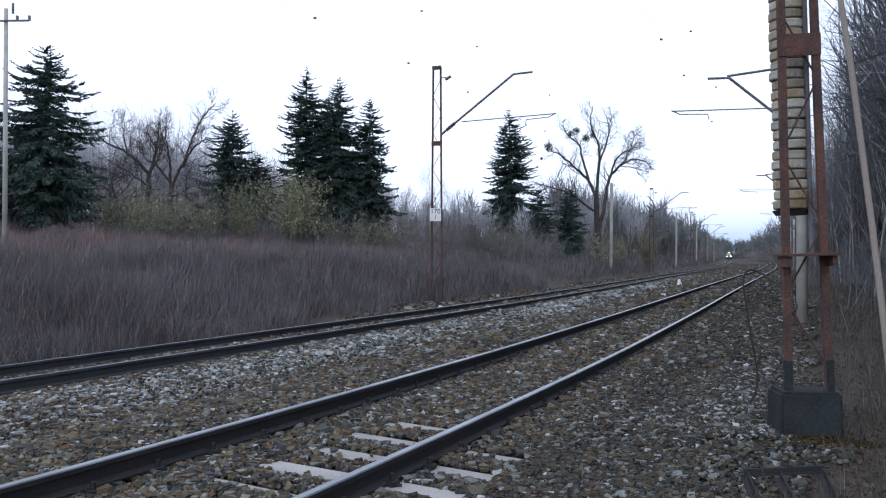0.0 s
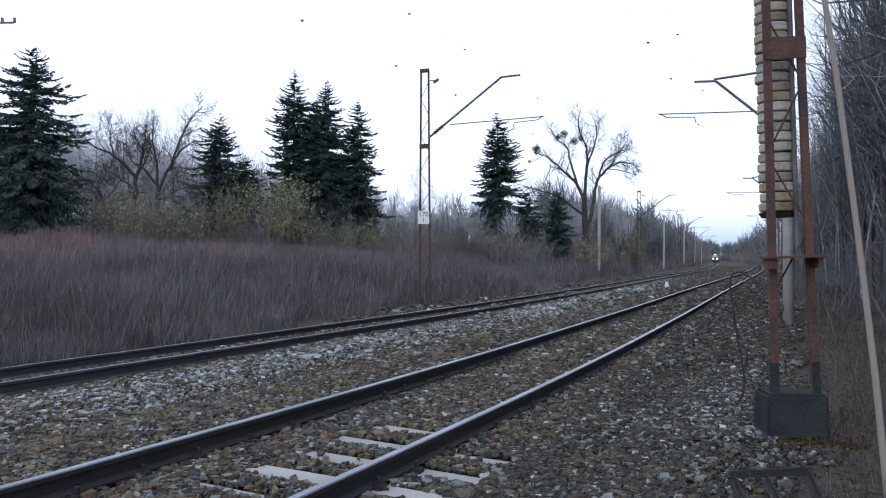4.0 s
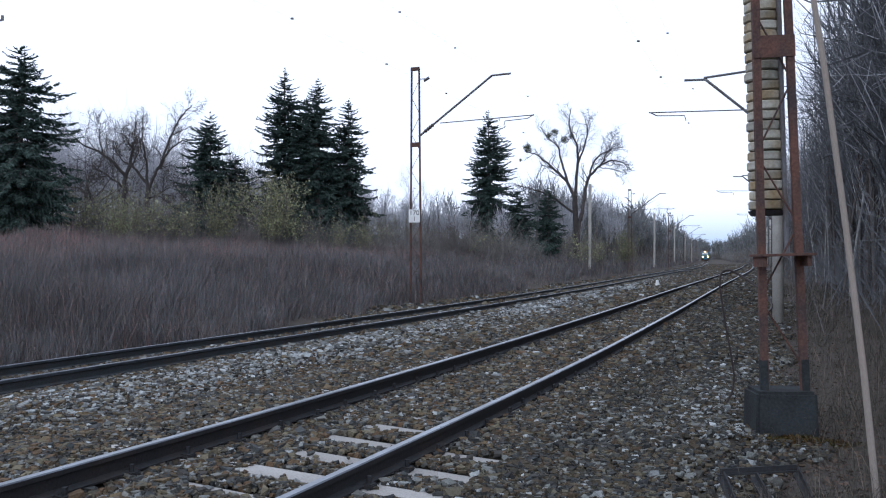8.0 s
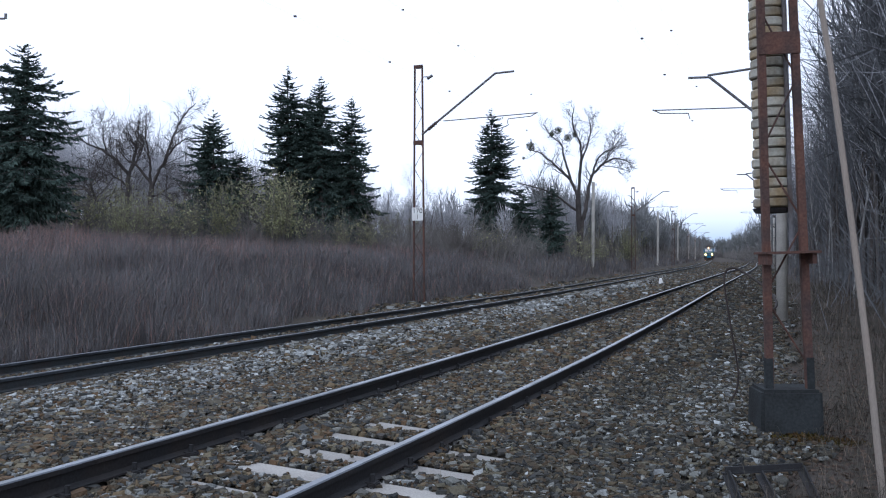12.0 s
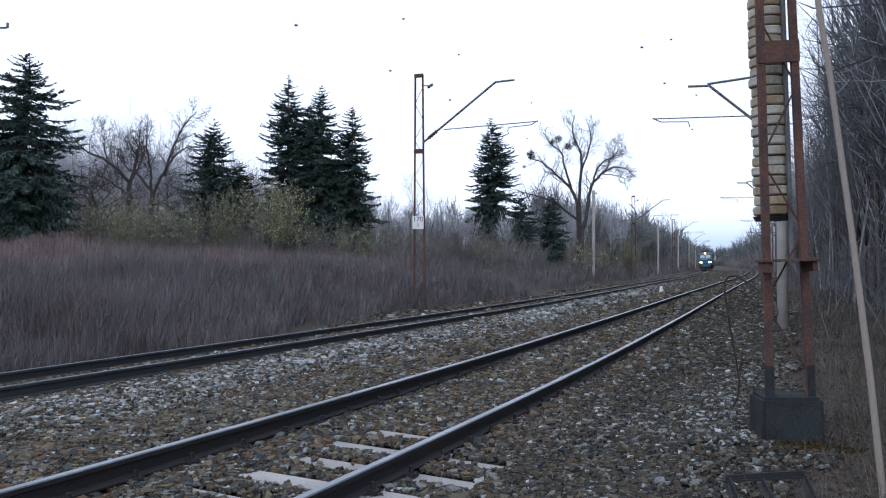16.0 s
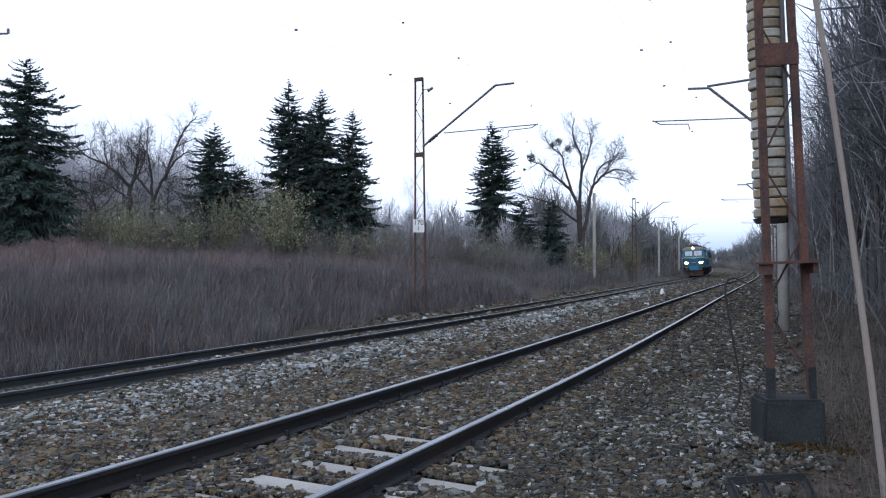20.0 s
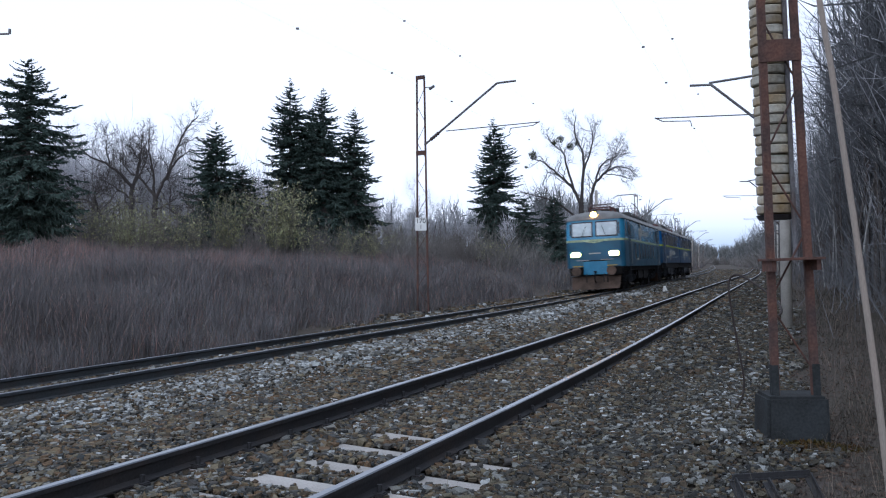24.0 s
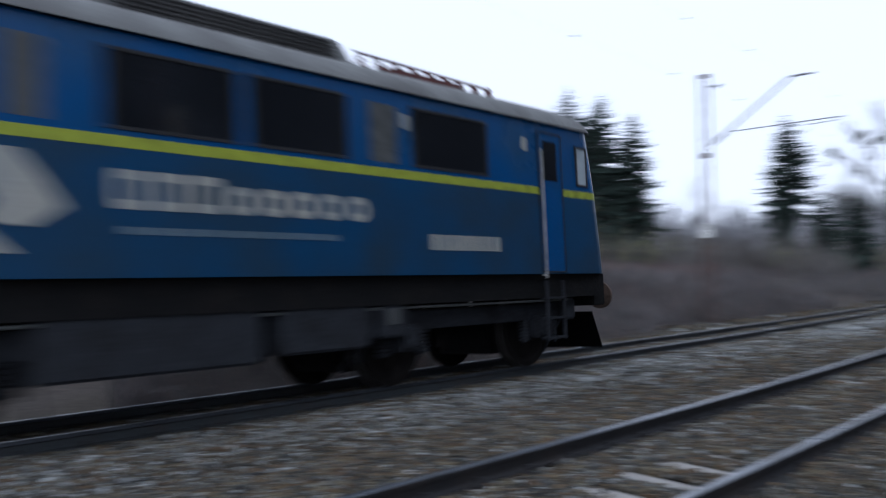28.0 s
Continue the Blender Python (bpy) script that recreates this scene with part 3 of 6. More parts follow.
# old bare trees: a trunk, long crooked limbs that end in a haze of twigs
def crooked_tree(name, seed, trunk, limbs, size, balls=()):
    """trunk and limbs are (x, z) bends with the radius at the foot of each; size is the length of a side branch."""
    rng = np.random.RandomState(seed)
    wood, twigs, stem = Heap(), Heap(), Heap()
    spec = dict(levels=3, crook=0.15, rise=[0.05, 0.06, 0.04, 0.0], forks=[0, 7, 6], angle=[45, 45, 42], ratio=[0.5, 0.5, 0.55], thin=0.45, least=size * 0.0062)
    spec["from"] = [0.3, 0.15, 0.1]
    for k, (bends, r) in enumerate([trunk] + limbs):
        q = np.array([(x, 0.0, z) for x, z in bends])
        if k:
            q[:, 1] = np.linspace(0, rng.normal() * 0.3 * (q[-1, 2] - q[0, 2]), len(q))
        n = 5 * (len(q) - 1) + 1
        t, u = np.linspace(0, len(q) - 1, n), np.arange(len(q))
        p = np.stack([np.interp(t, u, q[:, i]) for i in range(3)], -1)
        for _ in range(2):
            p[1:-1] = (p[:-2] + 2 * p[1:-1] + p[2:]) / 4
        p[1:] += rng.normal(size=(n - 1, 3)) * 0.02 * size
        (wood if k else stem).tube(p, np.linspace(r, r * (0.22 if k else 0.7), n), 6 if k else 10)
        for j in range(12 if k else 0):
            f = 0.25 + 0.74 * (j + rng.rand()) / 12
            i = min(int(f * (n - 1)), n - 2)
            along = p[i + 1] - p[i]
            along /= np.linalg.norm(along)
            d = along * 0.55 + perpendicular(rng, along) * 0.8 + np.array([0, 0, 0.25])
            grow(wood, twigs, rng, p[i], d / np.linalg.norm(d), size * (0.7 + 0.6 * rng.rand()) * (1.25 - 0.5 * f), max(r * 0.34 * (1 - 0.6 * f), spec["least"] * 1.6), 1, spec)
    root = new(name)
    heap = Heap()
    for k, h in enumerate((wood, twigs)):
        for v, t in zip(h.v, h.t):
            heap.add(v, t - t.min(), k)
    for nm, h, ms in (("trunk", stem, [M_BARK_DARK]), ("crown", heap, [M_BARK_DARK, M_BARK_DARK])):
        o = shade(new(nm, h.mesh(nm, ms)))
        o.parent = root
        if nm == "crown":
            o["kind"] = "stuff"
    for x, z, r in balls:
        h = Heap()
        m = 420
        c = rng.normal(size=(m, 3))
        c = c / np.linalg.norm(c, axis=1, keepdims=True) * (r * rng.rand(m, 1) ** 0.45)
        v = c[:, None] + rng.normal(size=(m, 3, 3)) * 0.11 * r
        h.add((v + np.array([x, 0.0, z])).reshape(-1, 3), np.arange(m * 3).reshape(-1, 3))
        o = new("mistletoe_ball", h.mesh("mistletoe_ball", [M_MISTLETOE]))
        o.parent = root
        o["kind"] = "stuff"
    return root


x, y = lies(0.1535, 80)
old = plant(crooked_tree("old_tree", 21, ([(0.1, -0.4), (0.05, 3.0), (-0.1, 6.4)], 0.34),
                         [([(-0.1, 6.2), (-0.8, 7.9), (-1.6, 8.7), (-2.3, 9.5), (-3.4, 10.5), (-4.6, 10.9)], 0.19), ([(-0.8, 7.9), (-1.35, 9.8), (-1.45, 11.2), (-2.3, 12.0), (-3.1, 13.3)], 0.13),
                          ([(-0.1, 6.0), (0.1, 9.5), (-0.1, 11.2), (-0.9, 12.5), (-0.8, 14.2)], 0.16), ([(0.1, 9.3), (0.95, 11.4), (1.2, 12.8), (0.9, 13.6)], 0.10),
                          ([(0.25, 3.4), (0.7, 5.4), (1.2, 8.2), (2.3, 9.3), (3.7, 10.0), (5.3, 9.5)], 0.20), ([(1.2, 8.0), (1.7, 9.9), (3.1, 10.7), (4.2, 10.9)], 0.11),
                          ([(2.3, 9.2), (3.0, 10.6), (3.3, 11.8)], 0.07), ([(2.2, 9.1), (3.6, 8.9), (4.8, 8.5)], 0.06), ([(-0.3, 4.9), (-1.8, 6.0), (-3.1, 6.7), (-4.7, 7.1), (-6.0, 7.4)], 0.13)], 1.45,
                         ((-1.95, 12.4, 0.36), (-2.5, 12.1, 0.30), (-1.0, 11.7, 0.38), (-0.4, 12.0, 0.30), (-4.55, 10.9, 0.44), (-5.2, 9.8, 0.17))),
            x, y, 0, "old leafless tree with crooked limbs and mistletoe balls", "tree", "", 0.98)
x, y = lies(-0.338, 52)
plant(crooked_tree("bare_tree", 33, ([(0, -0.4), (0, 2.4), (0.05, 3.7)], 0.19),
                   [([(0.05, 3.4), (0.6, 4.4), (1.2, 5.3), (2.0, 6.0), (2.6, 6.2)], 0.11), ([(0.7, 4.6), (1.1, 6.0), (1.45, 7.1), (2.1, 8.2), (2.5, 8.6)], 0.095), ([(0.05, 3.6), (-0.75, 4.7), (-1.3, 5.0), (-1.6, 5.6)], 0.09),
                    ([(0.0, 3.6), (0.1, 5.0), (0.0, 6.2), (0.2, 7.4)], 0.09), ([(0.05, 2.8), (0.7, 3.1), (1.4, 3.6)], 0.06)], 1.25), x, y, 0, "leafless crooked tree with a dark leaning trunk", "tree", "bare crooked trees", 1.0)
x, y = lies(-0.365, 53)
plant(crooked_tree("bare_tree", 34, ([(0, -0.4), (0, 2.9), (0.07, 4.0)], 0.15),
                   [([(0.07, 3.8), (-0.5, 4.6), (-1.3, 5.2), (-2.1, 5.5), (-2.6, 6.1)], 0.10), ([(0.1, 3.9), (0.3, 5.4), (0.3, 7.0)], 0.09), ([(0.0, 3.2), (-0.9, 3.9), (-1.7, 4.3)], 0.06),
                    ([(0.1, 4.0), (0.6, 5.0), (0.7, 6.2)], 0.07), ([(-1.2, 5.1), (-1.4, 6.0), (-1.3, 6.9)], 0.05)], 1.2), x, y, 0, "leafless crooked tree with low spreading limbs", "tree", "bare crooked trees", 1.1)
apple = bare_tree("bare_tree", 31, 11, 0.18, SPEC_APPLE, M_BARK_DARK, (0.1, 0.05), 0.5)
for i, (b, depth, sc) in enumerate(((-0.228, 62, 0.80), (-0.41, 66, 0.90), (-0.30, 70, 0.9), (-0.238, 72, 0.85), (-0.39, 62, 0.8))):
    x, y = lies(b, depth)
    if i == 0:
        plant(apple, x, y, 50, "leafless tree behind thin shrubs", "tree", "bare crooked trees", sc)
    else:
        plant_copy(apple, x, y, 50 + 100 * i, sc)

birches = [bare_tree("birch", 51 + i, 12 + i, 0.050, SPEC_BIRCH, M_BARK if i % 2 else M_BIRCH, (0.04 * (i - 2), 0.02), 0.92) for i in range(5)]
rng = np.random.RandomState(7)
first = [True] * 5


def birch_at(x, y, sc, label="slender leafless tree in a grey wood", group="bare trees of the wood"):
    k = rng.randint(5)
    if first[k]:
        first[k] = False
        plant(birches[k], x, y, rng.rand() * 360, label, "tree", group, sc)
    else:
        plant_copy(birches[k], x, y, rng.rand() * 360, sc)


for i in range(95):                                        # behind the spruces
    b = -0.56 + 0.92 * (i + rng.rand()) / 95
    depth = 78 + 45 * rng.rand() if b < 0.02 else 95 + 60 * rng.rand()
    if b > 0.16:
        depth += 350 * (b - 0.16) + 60 * rng.rand()
    x, y = lies(b, depth)
    so = far_track.station(x, y)[1][0]
    if so > -9:
        continue
    birch_at(x, y, (0.66 + 0.2 * rng.rand() if b < -0.26 else 0.36 + 0.16 * rng.rand()) if b < 0.12 else 0.55 + 0.25 * rng.rand())
for i in range(170):                                       # the wood along the near track
    s = 6 + 240 * rng.rand() ** 1.7
    o = (6.0 if s > 25 else 8.0) + 22 * rng.rand() ** 1.3
    p = near_track.at(s, o)
    birch_at(p.x, p.y, 0.8 + 0.45 * rng.rand())
for i in range(60):                                        # the distant end of the cutting
    s = 250 + 350 * rng.rand()
    side = rng.choice([-1, 1])
    p = far_track.at(s, (-10 - 25 * rng.rand()) if side < 0 else (15 + 28 * rng.rand()))
    birch_at(p.x, p.y, 0.75 + 0.3 * rng.rand())


def far_woods(name, places, label, seed, twig=0.016, limbs=70, fine=240, mat=None):
    """Distant leafless wood: stems with a haze of fine upswept twigs, all in one piece."""
    rr = np.random.RandomState(seed)
    heap = Heap()
    for x, y, h in places:
        z = on_ground(x, y)
        r = 0.10 + 0.05 * rr.rand()
        top = np.array([x + rr.normal() * 0.4, y + rr.normal() * 0.4, z + h * 0.86])
        heap.tube([(x, y, z - 0.3), (x * 0.6 + top[0] * 0.4, y * 0.6 + top[1] * 0.4, z + h * 0.5), top], [r, r * 0.6, 0.02], 4)
        m = limbs                                          # limbs into a rounded crown, then fine twigs round their ends
        f = 0.20 + 0.6 * rr.rand(m)
        base = np.array([x, y, z])[None] * (1 - f[:, None]) + top[None] * f[:, None]
        c = rr.normal(size=(m, 3))
        c = c / np.linalg.norm(c, axis=1, keepdims=True) * rr.rand(m, 1) ** 0.4 * np.array([0.20, 0.20, 0.30]) * h
        tip = np.array([x, y, z + h * 0.68]) + c
        k = rr.randint(0, m, fine)
        g = 0.35 + 0.6 * rr.rand(fine, 1)
        base2 = base[k] * (1 - g) + tip[k] * g
        d2 = (tip[k] - base[k]) * 0.35 + rr.normal(size=(fine, 3)) * 0.055 * h
        d2[:, 2] += 0.03 * h
        base, tip = np.concatenate([base, base2]), np.concatenate([tip, base2 + d2])
        m = len(base)
        d = tip - base
        ln = np.linalg.norm(d, axis=1)
        off = base + d * 0.5 + rr.normal(size=(m, 3)) * 0.10 * ln[:, None]
        w = np.cross(d, rr.normal(size=(m, 3)))
        w = w / (np.linalg.norm(w, axis=1, keepdims=True) + 1e-9) * (twig * (0.7 + 0.8 * rr.rand(m)))[:, None]
        v = np.stack([base - w, base + w, off - w * 0.8, off + w * 0.8, tip], 1).reshape(-1, 3)
        i = (np.arange(m) * 5)[:, None]
        heap.add(v, np.concatenate([i + np.array([[0, 1, 3]]), i + np.array([[0, 3, 2]]), i + np.array([[2, 3, 4]])]), 1)
    return tagged(new(name, heap.mesh(name, [M_BARK, mat or M_TWIG])), label, "woods", kind="stuff")


def far_brush(name, places, label, seed, twig, mat=None):
    """A low thicket seen from afar: wands fanning up from each root."""
    rr = np.random.RandomState(seed)
    heap = Heap()
    for x, y, h in places:
        m = 46
        z = on_ground(x, y)
        base = np.array([x, y, z]) + rr.normal(size=(m, 3)) * np.array([0.5, 0.5, 0.02]) * h * 0.5
        d = rr.normal(size=(m, 3)) * 0.35
        d[:, 2] = 0.55 + 0.5 * rr.rand(m)
        d *= h * (0.5 + 0.6 * rr.rand(m, 1))
        k = rr.randint(0, m, 90)
        g = 0.3 + 0.6 * rr.rand(90, 1)
        b2 = base[k] + d[k] * g
        d2 = d[k] * 0.25 + rr.normal(size=(90, 3)) * 0.12 * h
        base, d = np.concatenate([base, b2]), np.concatenate([d, d2])
        w = np.cross(d, rr.normal(size=d.shape))
        w = w / (np.linalg.norm(w, axis=1, keepdims=True) + 1e-9) * (twig * (0.6 + 0.8 * rr.rand(len(d), 1)))
        v = np.stack([base - w, base + w, base + d], 1).reshape(-1, 3)
        heap.add(v, np.arange(len(v)).reshape(-1, 3))
    return tagged(new(name, heap.mesh(name, [mat or M_BRUSH])), label, "brush", kind="stuff")


rw = np.random.RandomState(77)
low_left, low_end = [], []
for i in range(520):
    b = -0.58 + 0.90 * rw.rand()
    depth = 56 + 22 * rw.rand() if b < 0.1 else 82 + 110 * rw.rand()
    x, y = lies(b, depth)
    if far_track.station(x, y)[1][0] < -8:
        low_left.append((x, y, 1.6 + 2.0 * rw.rand()))
for i in range(700):
    p = far_track.at(190 + 800 * rw.rand(), (-7 - 60 * rw.rand() ** 1.5) if rw.rand() < 0.5 else (12 + 60 * rw.rand() ** 1.5))
    low_end.append((p.x, p.y, 3.0 + 3.5 * rw.rand()))
far_brush("far_brush", low_left, "grey leafless thicket along the field edge", 5, 0.013)
for i in range(160):
    p = far_track.at(940 + 50 * rw.rand(), (1.9 + 34 * rw.rand()) * rw.choice([-1, 1]))
    low_end.append((p.x, p.y, 8 + 3 * rw.rand()))
far_brush("far_brush", low_end, "grey thicket along the distant line", 6, 0.07)
left, right, end = [], [], []
for i in range(460):
    b = -0.58 + 0.90 * rw.rand()
    depth = 72 + 60 * rw.rand() if b < 0.1 else 95 + 160 * rw.rand()
    x, y = lies(b, depth)
    s, o = far_track.station(x, y)
    if o[0] < -9:
        left.append((x, y, np.interp(b, [-0.5, -0.43, -0.33, -0.22, -0.12, -0.05, 0.1, 0.16], [12, 12, 10.5, 8.8, 6.6, 5.2, 5.5, 9.0]) * (0.8 + 0.3 * rw.rand())))
for i in range(1050):
    s = 13 + 300 * rw.rand() ** 1.7
    p = near_track.at(s, (6.8 if s > 24 else 8.0) + 44 * rw.rand() ** 1.6)
    right.append((p.x, p.y, 10 + 7 * rw.rand()))
for i in range(520):
    s = 150 + 600 * rw.rand()
    o = (-8 - 45 * rw.rand()) if rw.rand() < 0.5 else (13 + 45 * rw.rand())
    p = far_track.at(s, o)
    end.append((p.x, p.y, (8 if o < 0 else 12) + 6 * rw.rand()))
for i in range(520):
    p = far_track.at(640 + 340 * rw.rand(), -200 + 400 * rw.rand())
    if abs(far_track.station(p.x, p.y)[1][0]) < 6:
        continue
    end.append((p.x, p.y, 12 + 10 * rw.rand()))
for i in range(150):
    p = far_track.at(1000 + 90 * rw.rand(), (2.5 + 90 * rw.rand()) * rw.choice([-1, 1]))
    end.append((p.x, p.y, 15 + 7 * rw.rand()))
line_side = []
for i in range(230):
    b = 0.10 + 0.19 * rw.rand() ** 0.8
    x, y = lies(b, np.interp(b, [0.10, 0.17, 0.25, 0.29], [95, 110, 165, 260]) * (1 + 0.5 * rw.rand()))
    if far_track.station(x, y)[1][0] < -9:
        line_side.append((x, y, 6.5 + 3.5 * rw.rand()))
far_woods("far_woods", line_side, "leafless wood along the line, greyed for haze", 9, 0.035, 50, 170, M_TWIG_HAZE)
gap = []
for i in range(110):
    p = far_track.at(1000 + 70 * rw.rand(), (2.2 + 30 * rw.rand()) * rw.choice([-1, 1]))
    gap.append((p.x, p.y, 16 + 7 * rw.rand()))
far_woods("far_woods", gap, "wood at the end of the line, greyed for haze", 4, 0.24, 30, 90, M_TWIG_HAZE)
far_woods("far_woods", left, "grey leafless wood behind the spruces", 1, 0.016, 60, 190)
far_woods("far_woods", right[:820], "dense dark leafless wood beside the line", 2, 0.020, 45, 170, M_TWIG_DARK)
far_woods("far_woods", right[820:], "pale twigged leafless trees in a dark wood", 12, 0.012, 40, 150)
low_right = []
for i in range(420):
    p = near_track.at(16 + 150 * rw.rand() ** 1.5, 6.5 + 18 * rw.rand())
    low_right.append((p.x, p.y, 2.0 + 2.5 * rw.rand()))
far_brush("far_brush", low_right, "dark undergrowth below the leafless wood", 7, 0.010, M_TWIG_DARK)
far_woods("far_woods", end, "distant leafless wood closing the view", 3, 0.10, 28, 90, M_TWIG_HAZE)


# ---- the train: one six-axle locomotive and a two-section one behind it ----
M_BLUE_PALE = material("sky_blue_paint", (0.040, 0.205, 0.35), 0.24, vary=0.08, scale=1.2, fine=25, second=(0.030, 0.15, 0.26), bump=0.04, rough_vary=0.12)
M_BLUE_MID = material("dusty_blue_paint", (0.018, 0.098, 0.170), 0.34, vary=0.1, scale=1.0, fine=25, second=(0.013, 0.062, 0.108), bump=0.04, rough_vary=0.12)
M_BLUE = material("royal_blue_paint", (0.005, 0.070, 0.225), 0.26, vary=0.08, scale=1.0, fine=25, second=(0.009, 0.060, 0.155), bump=0.03, rough_vary=0.1)
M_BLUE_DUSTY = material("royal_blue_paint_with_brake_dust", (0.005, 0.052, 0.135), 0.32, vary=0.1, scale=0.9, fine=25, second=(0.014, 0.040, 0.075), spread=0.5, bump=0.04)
M_LIME = material("lime_stripe", (0.40, 0.46, 0.035), 0.5, vary=0.08, bump=0.02)
M_CREAM = material("pale_yellow_stripe", (0.42, 0.50, 0.30), 0.5, vary=0.1, bump=0.02)
M_ROOF = material("sooty_grey_roof", (0.155, 0.16, 0.155), 0.7, vary=0.2, scale=1.5, fine=20, second=(0.10, 0.10, 0.098), bump=0.1)
M_ROOF_DARK = material("dark_roof_gear", (0.05, 0.048, 0.046), 0.8, vary=0.3, scale=2, fine=20, bump=0.1)
M_RED_OXIDE = material("red_oxide_pantograph", (0.10, 0.022, 0.018), 0.6, vary=0.2, bump=0.05)
M_UNDER = material("oily_underframe", (0.008, 0.008, 0.0085), 0.8, vary=0.4, scale=3, fine=25, second=(0.016, 0.014, 0.013), spread=0.6, bump=0.3)
M_GEAR = material("dusty_running_gear", (0.028, 0.031, 0.037), 0.7, vary=0.4, scale=3, fine=25, second=(0.018, 0.018, 0.020), spread=0.55, bump=0.3)
M_WHEEL = material("dusty_wheel_steel", (0.014, 0.012, 0.011), 0.7, metal=0.3, vary=0.3, bump=0.1)
M_TYRE = material("worn_wheel_tread", (0.22, 0.21, 0.20), 0.35, metal=0.8, vary=0.2, bump=0.05)
M_PLOUGH = material("dusty_brown_plough", (0.12, 0.085, 0.065), 0.85, vary=0.3, scale=2, fine=20, second=(0.06, 0.045, 0.036), bump=0.2)
M_PANE = material("dark_window_glass", (0.012, 0.014, 0.018), 0.08, vary=0.1, scale=1, fine=10, bump=0.0, rough_vary=0.03)
# the sky's reflection is put into this glass as a pale base colour
M_SCREEN = material("windscreen_painted_sky", (0.52, 0.58, 0.60), 0.06, vary=0.15, scale=1.2, fine=4, second=(0.34, 0.40, 0.43), bump=0.0, rough_vary=0.03)
M_RUBBER = material("black_window_rubber", (0.015, 0.015, 0.016), 0.7, bump=0.05)
M_LETTER = material("faded_white_lettering", (0.40, 0.39, 0.34), 0.6, vary=0.15, scale=2, fine=30, second=(0.30, 0.32, 0.31), bump=0.02)
M_LETTER_FAINT = material("worn_small_lettering", (0.13, 0.18, 0.22), 0.6, vary=0.15, scale=2, fine=30, second=(0.09, 0.14, 0.18), bump=0.02)
M_GREYPAINT = material("grey_vent_paint", (0.085, 0.09, 0.088), 0.7, vary=0.2, bump=0.05)
M_HANDRAIL = material("bare_steel_rail", (0.45, 0.44, 0.42), 0.4, metal=0.6, vary=0.1, bump=0.02)
M_YELLOW = material("yellow_step_paint", (0.45, 0.33, 0.05), 0.6, vary=0.2, bump=0.05)
G_HEAD = glowing("lit_headlight", (1.0, 0.43, 0.06), 55.0)
G_TOP = glowing("lit_top_headlight", (1.0, 0.46, 0.07), 50.0)
for m in (M_UNDER, M_WHEEL, M_GEAR):
    m.node_tree.nodes["Principled BSDF"].inputs["Specular IOR Level"].default_value = 0.15


def outline(half, z, side, cab_front, cab_rear, bow, rake_from, rake, inset=0.0):
    """The body's plan at a height: points all round, from the rear middle over the +y side to the front and back on the -y side."""
    pts = []
    w = side - inset
    for end, cab in ((1, cab_front), (-1, cab_rear)):
        back = (max(0.0, z - rake_from) * rake if cab else 0.0) + inset * (0.9 if cab else 0.25)
        b = bow if cab else 0.02
        r = min(0.30 if cab else 0.10, w * 0.4)
        xf = half - back
        q = []
        for k in range(7):                                  # across the face from the middle to the corner
            y = (w - r) * k / 6
            q.append((xf - b * (y / side) ** 2, y))
        xc = q[-1][0]
        for k in range(1, 6):                               # the rounded corner
            a = math.pi / 2 * k / 5
            q.append((xc - r * (1 - math.cos(a)), w - r + r * math.sin(a)))
        pts.append([(end * x, y) for x, y in q])
    front, rear = pts
    n = 14
    sidepts = [(front[-1][0] + (rear[-1][0] - front[-1][0]) * k / n, w) for k in range(1, n)]
    right = front + sidepts + rear[::-1]
    left = [(x, -y) for x, y in right[::-1]][1:-1]
    return [(x, y, z) for x, y in right + left]


def face_x(half, z, y, side, bow, rake_from, rake):
    return half - max(0.0, z - rake_from) * rake - bow * (y / side) ** 2


def shell(name, half, levels, mat, parent, label="", cap=False, **kw):
    """A band of the body between heights; levels are (z, inset)."""
    rings = [outline(half, z, inset=i, **kw) for z, i in levels]
    m = len(rings[0])
    v = [p for r in rings for p in r]
    faces = [(i * m + j, i * m + (j + 1) % m, (i + 1) * m + (j + 1) % m, (i + 1) * m + j) for i in range(len(rings) - 1) for j in range(m)]
    if cap:
        faces.append(tuple((len(rings) - 1) * m + j for j in range(m)))
    faces = [f[::-1] for f in faces]
    o = new(name, mesh_of(name, v, faces, mat))
    o.parent = parent
    if label:
        o["label"] = label
    return shade(o, name == "roof")


def plate(name, mat, parent, x0, x1, y, z0, z1, depth=0.012, label="", frame_mat=None, rim=0.05):
    """A flat panel or pane on a side wall; y is the wall's plane (its sign says which side). With a frame round it when asked for."""
    s = 1 if y > 0 else -1
    bm = bmesh.new()
    box(bm, (x0, min(y, y + s * depth), z0), (x1, max(y, y + s * depth), z1), 0.0)
    o = part(name, bm, mat, parent, label)
    if frame_mat:
        bm = bmesh.new()
        d = depth + 0.012
        for a, b in (((x0 - rim, z0 - rim), (x1 + rim, z0)), ((x0 - rim, z1), (x1 + rim, z1 + rim)), ((x0 - rim, z0), (x0, z1)), ((x1, z0), (x1 + rim, z1))):
            box(bm, (a[0], min(y, y + s * d), a[1]), (b[0], max(y, y + s * d), b[1]))
        part("frame", bm, frame_mat, o)
    return o


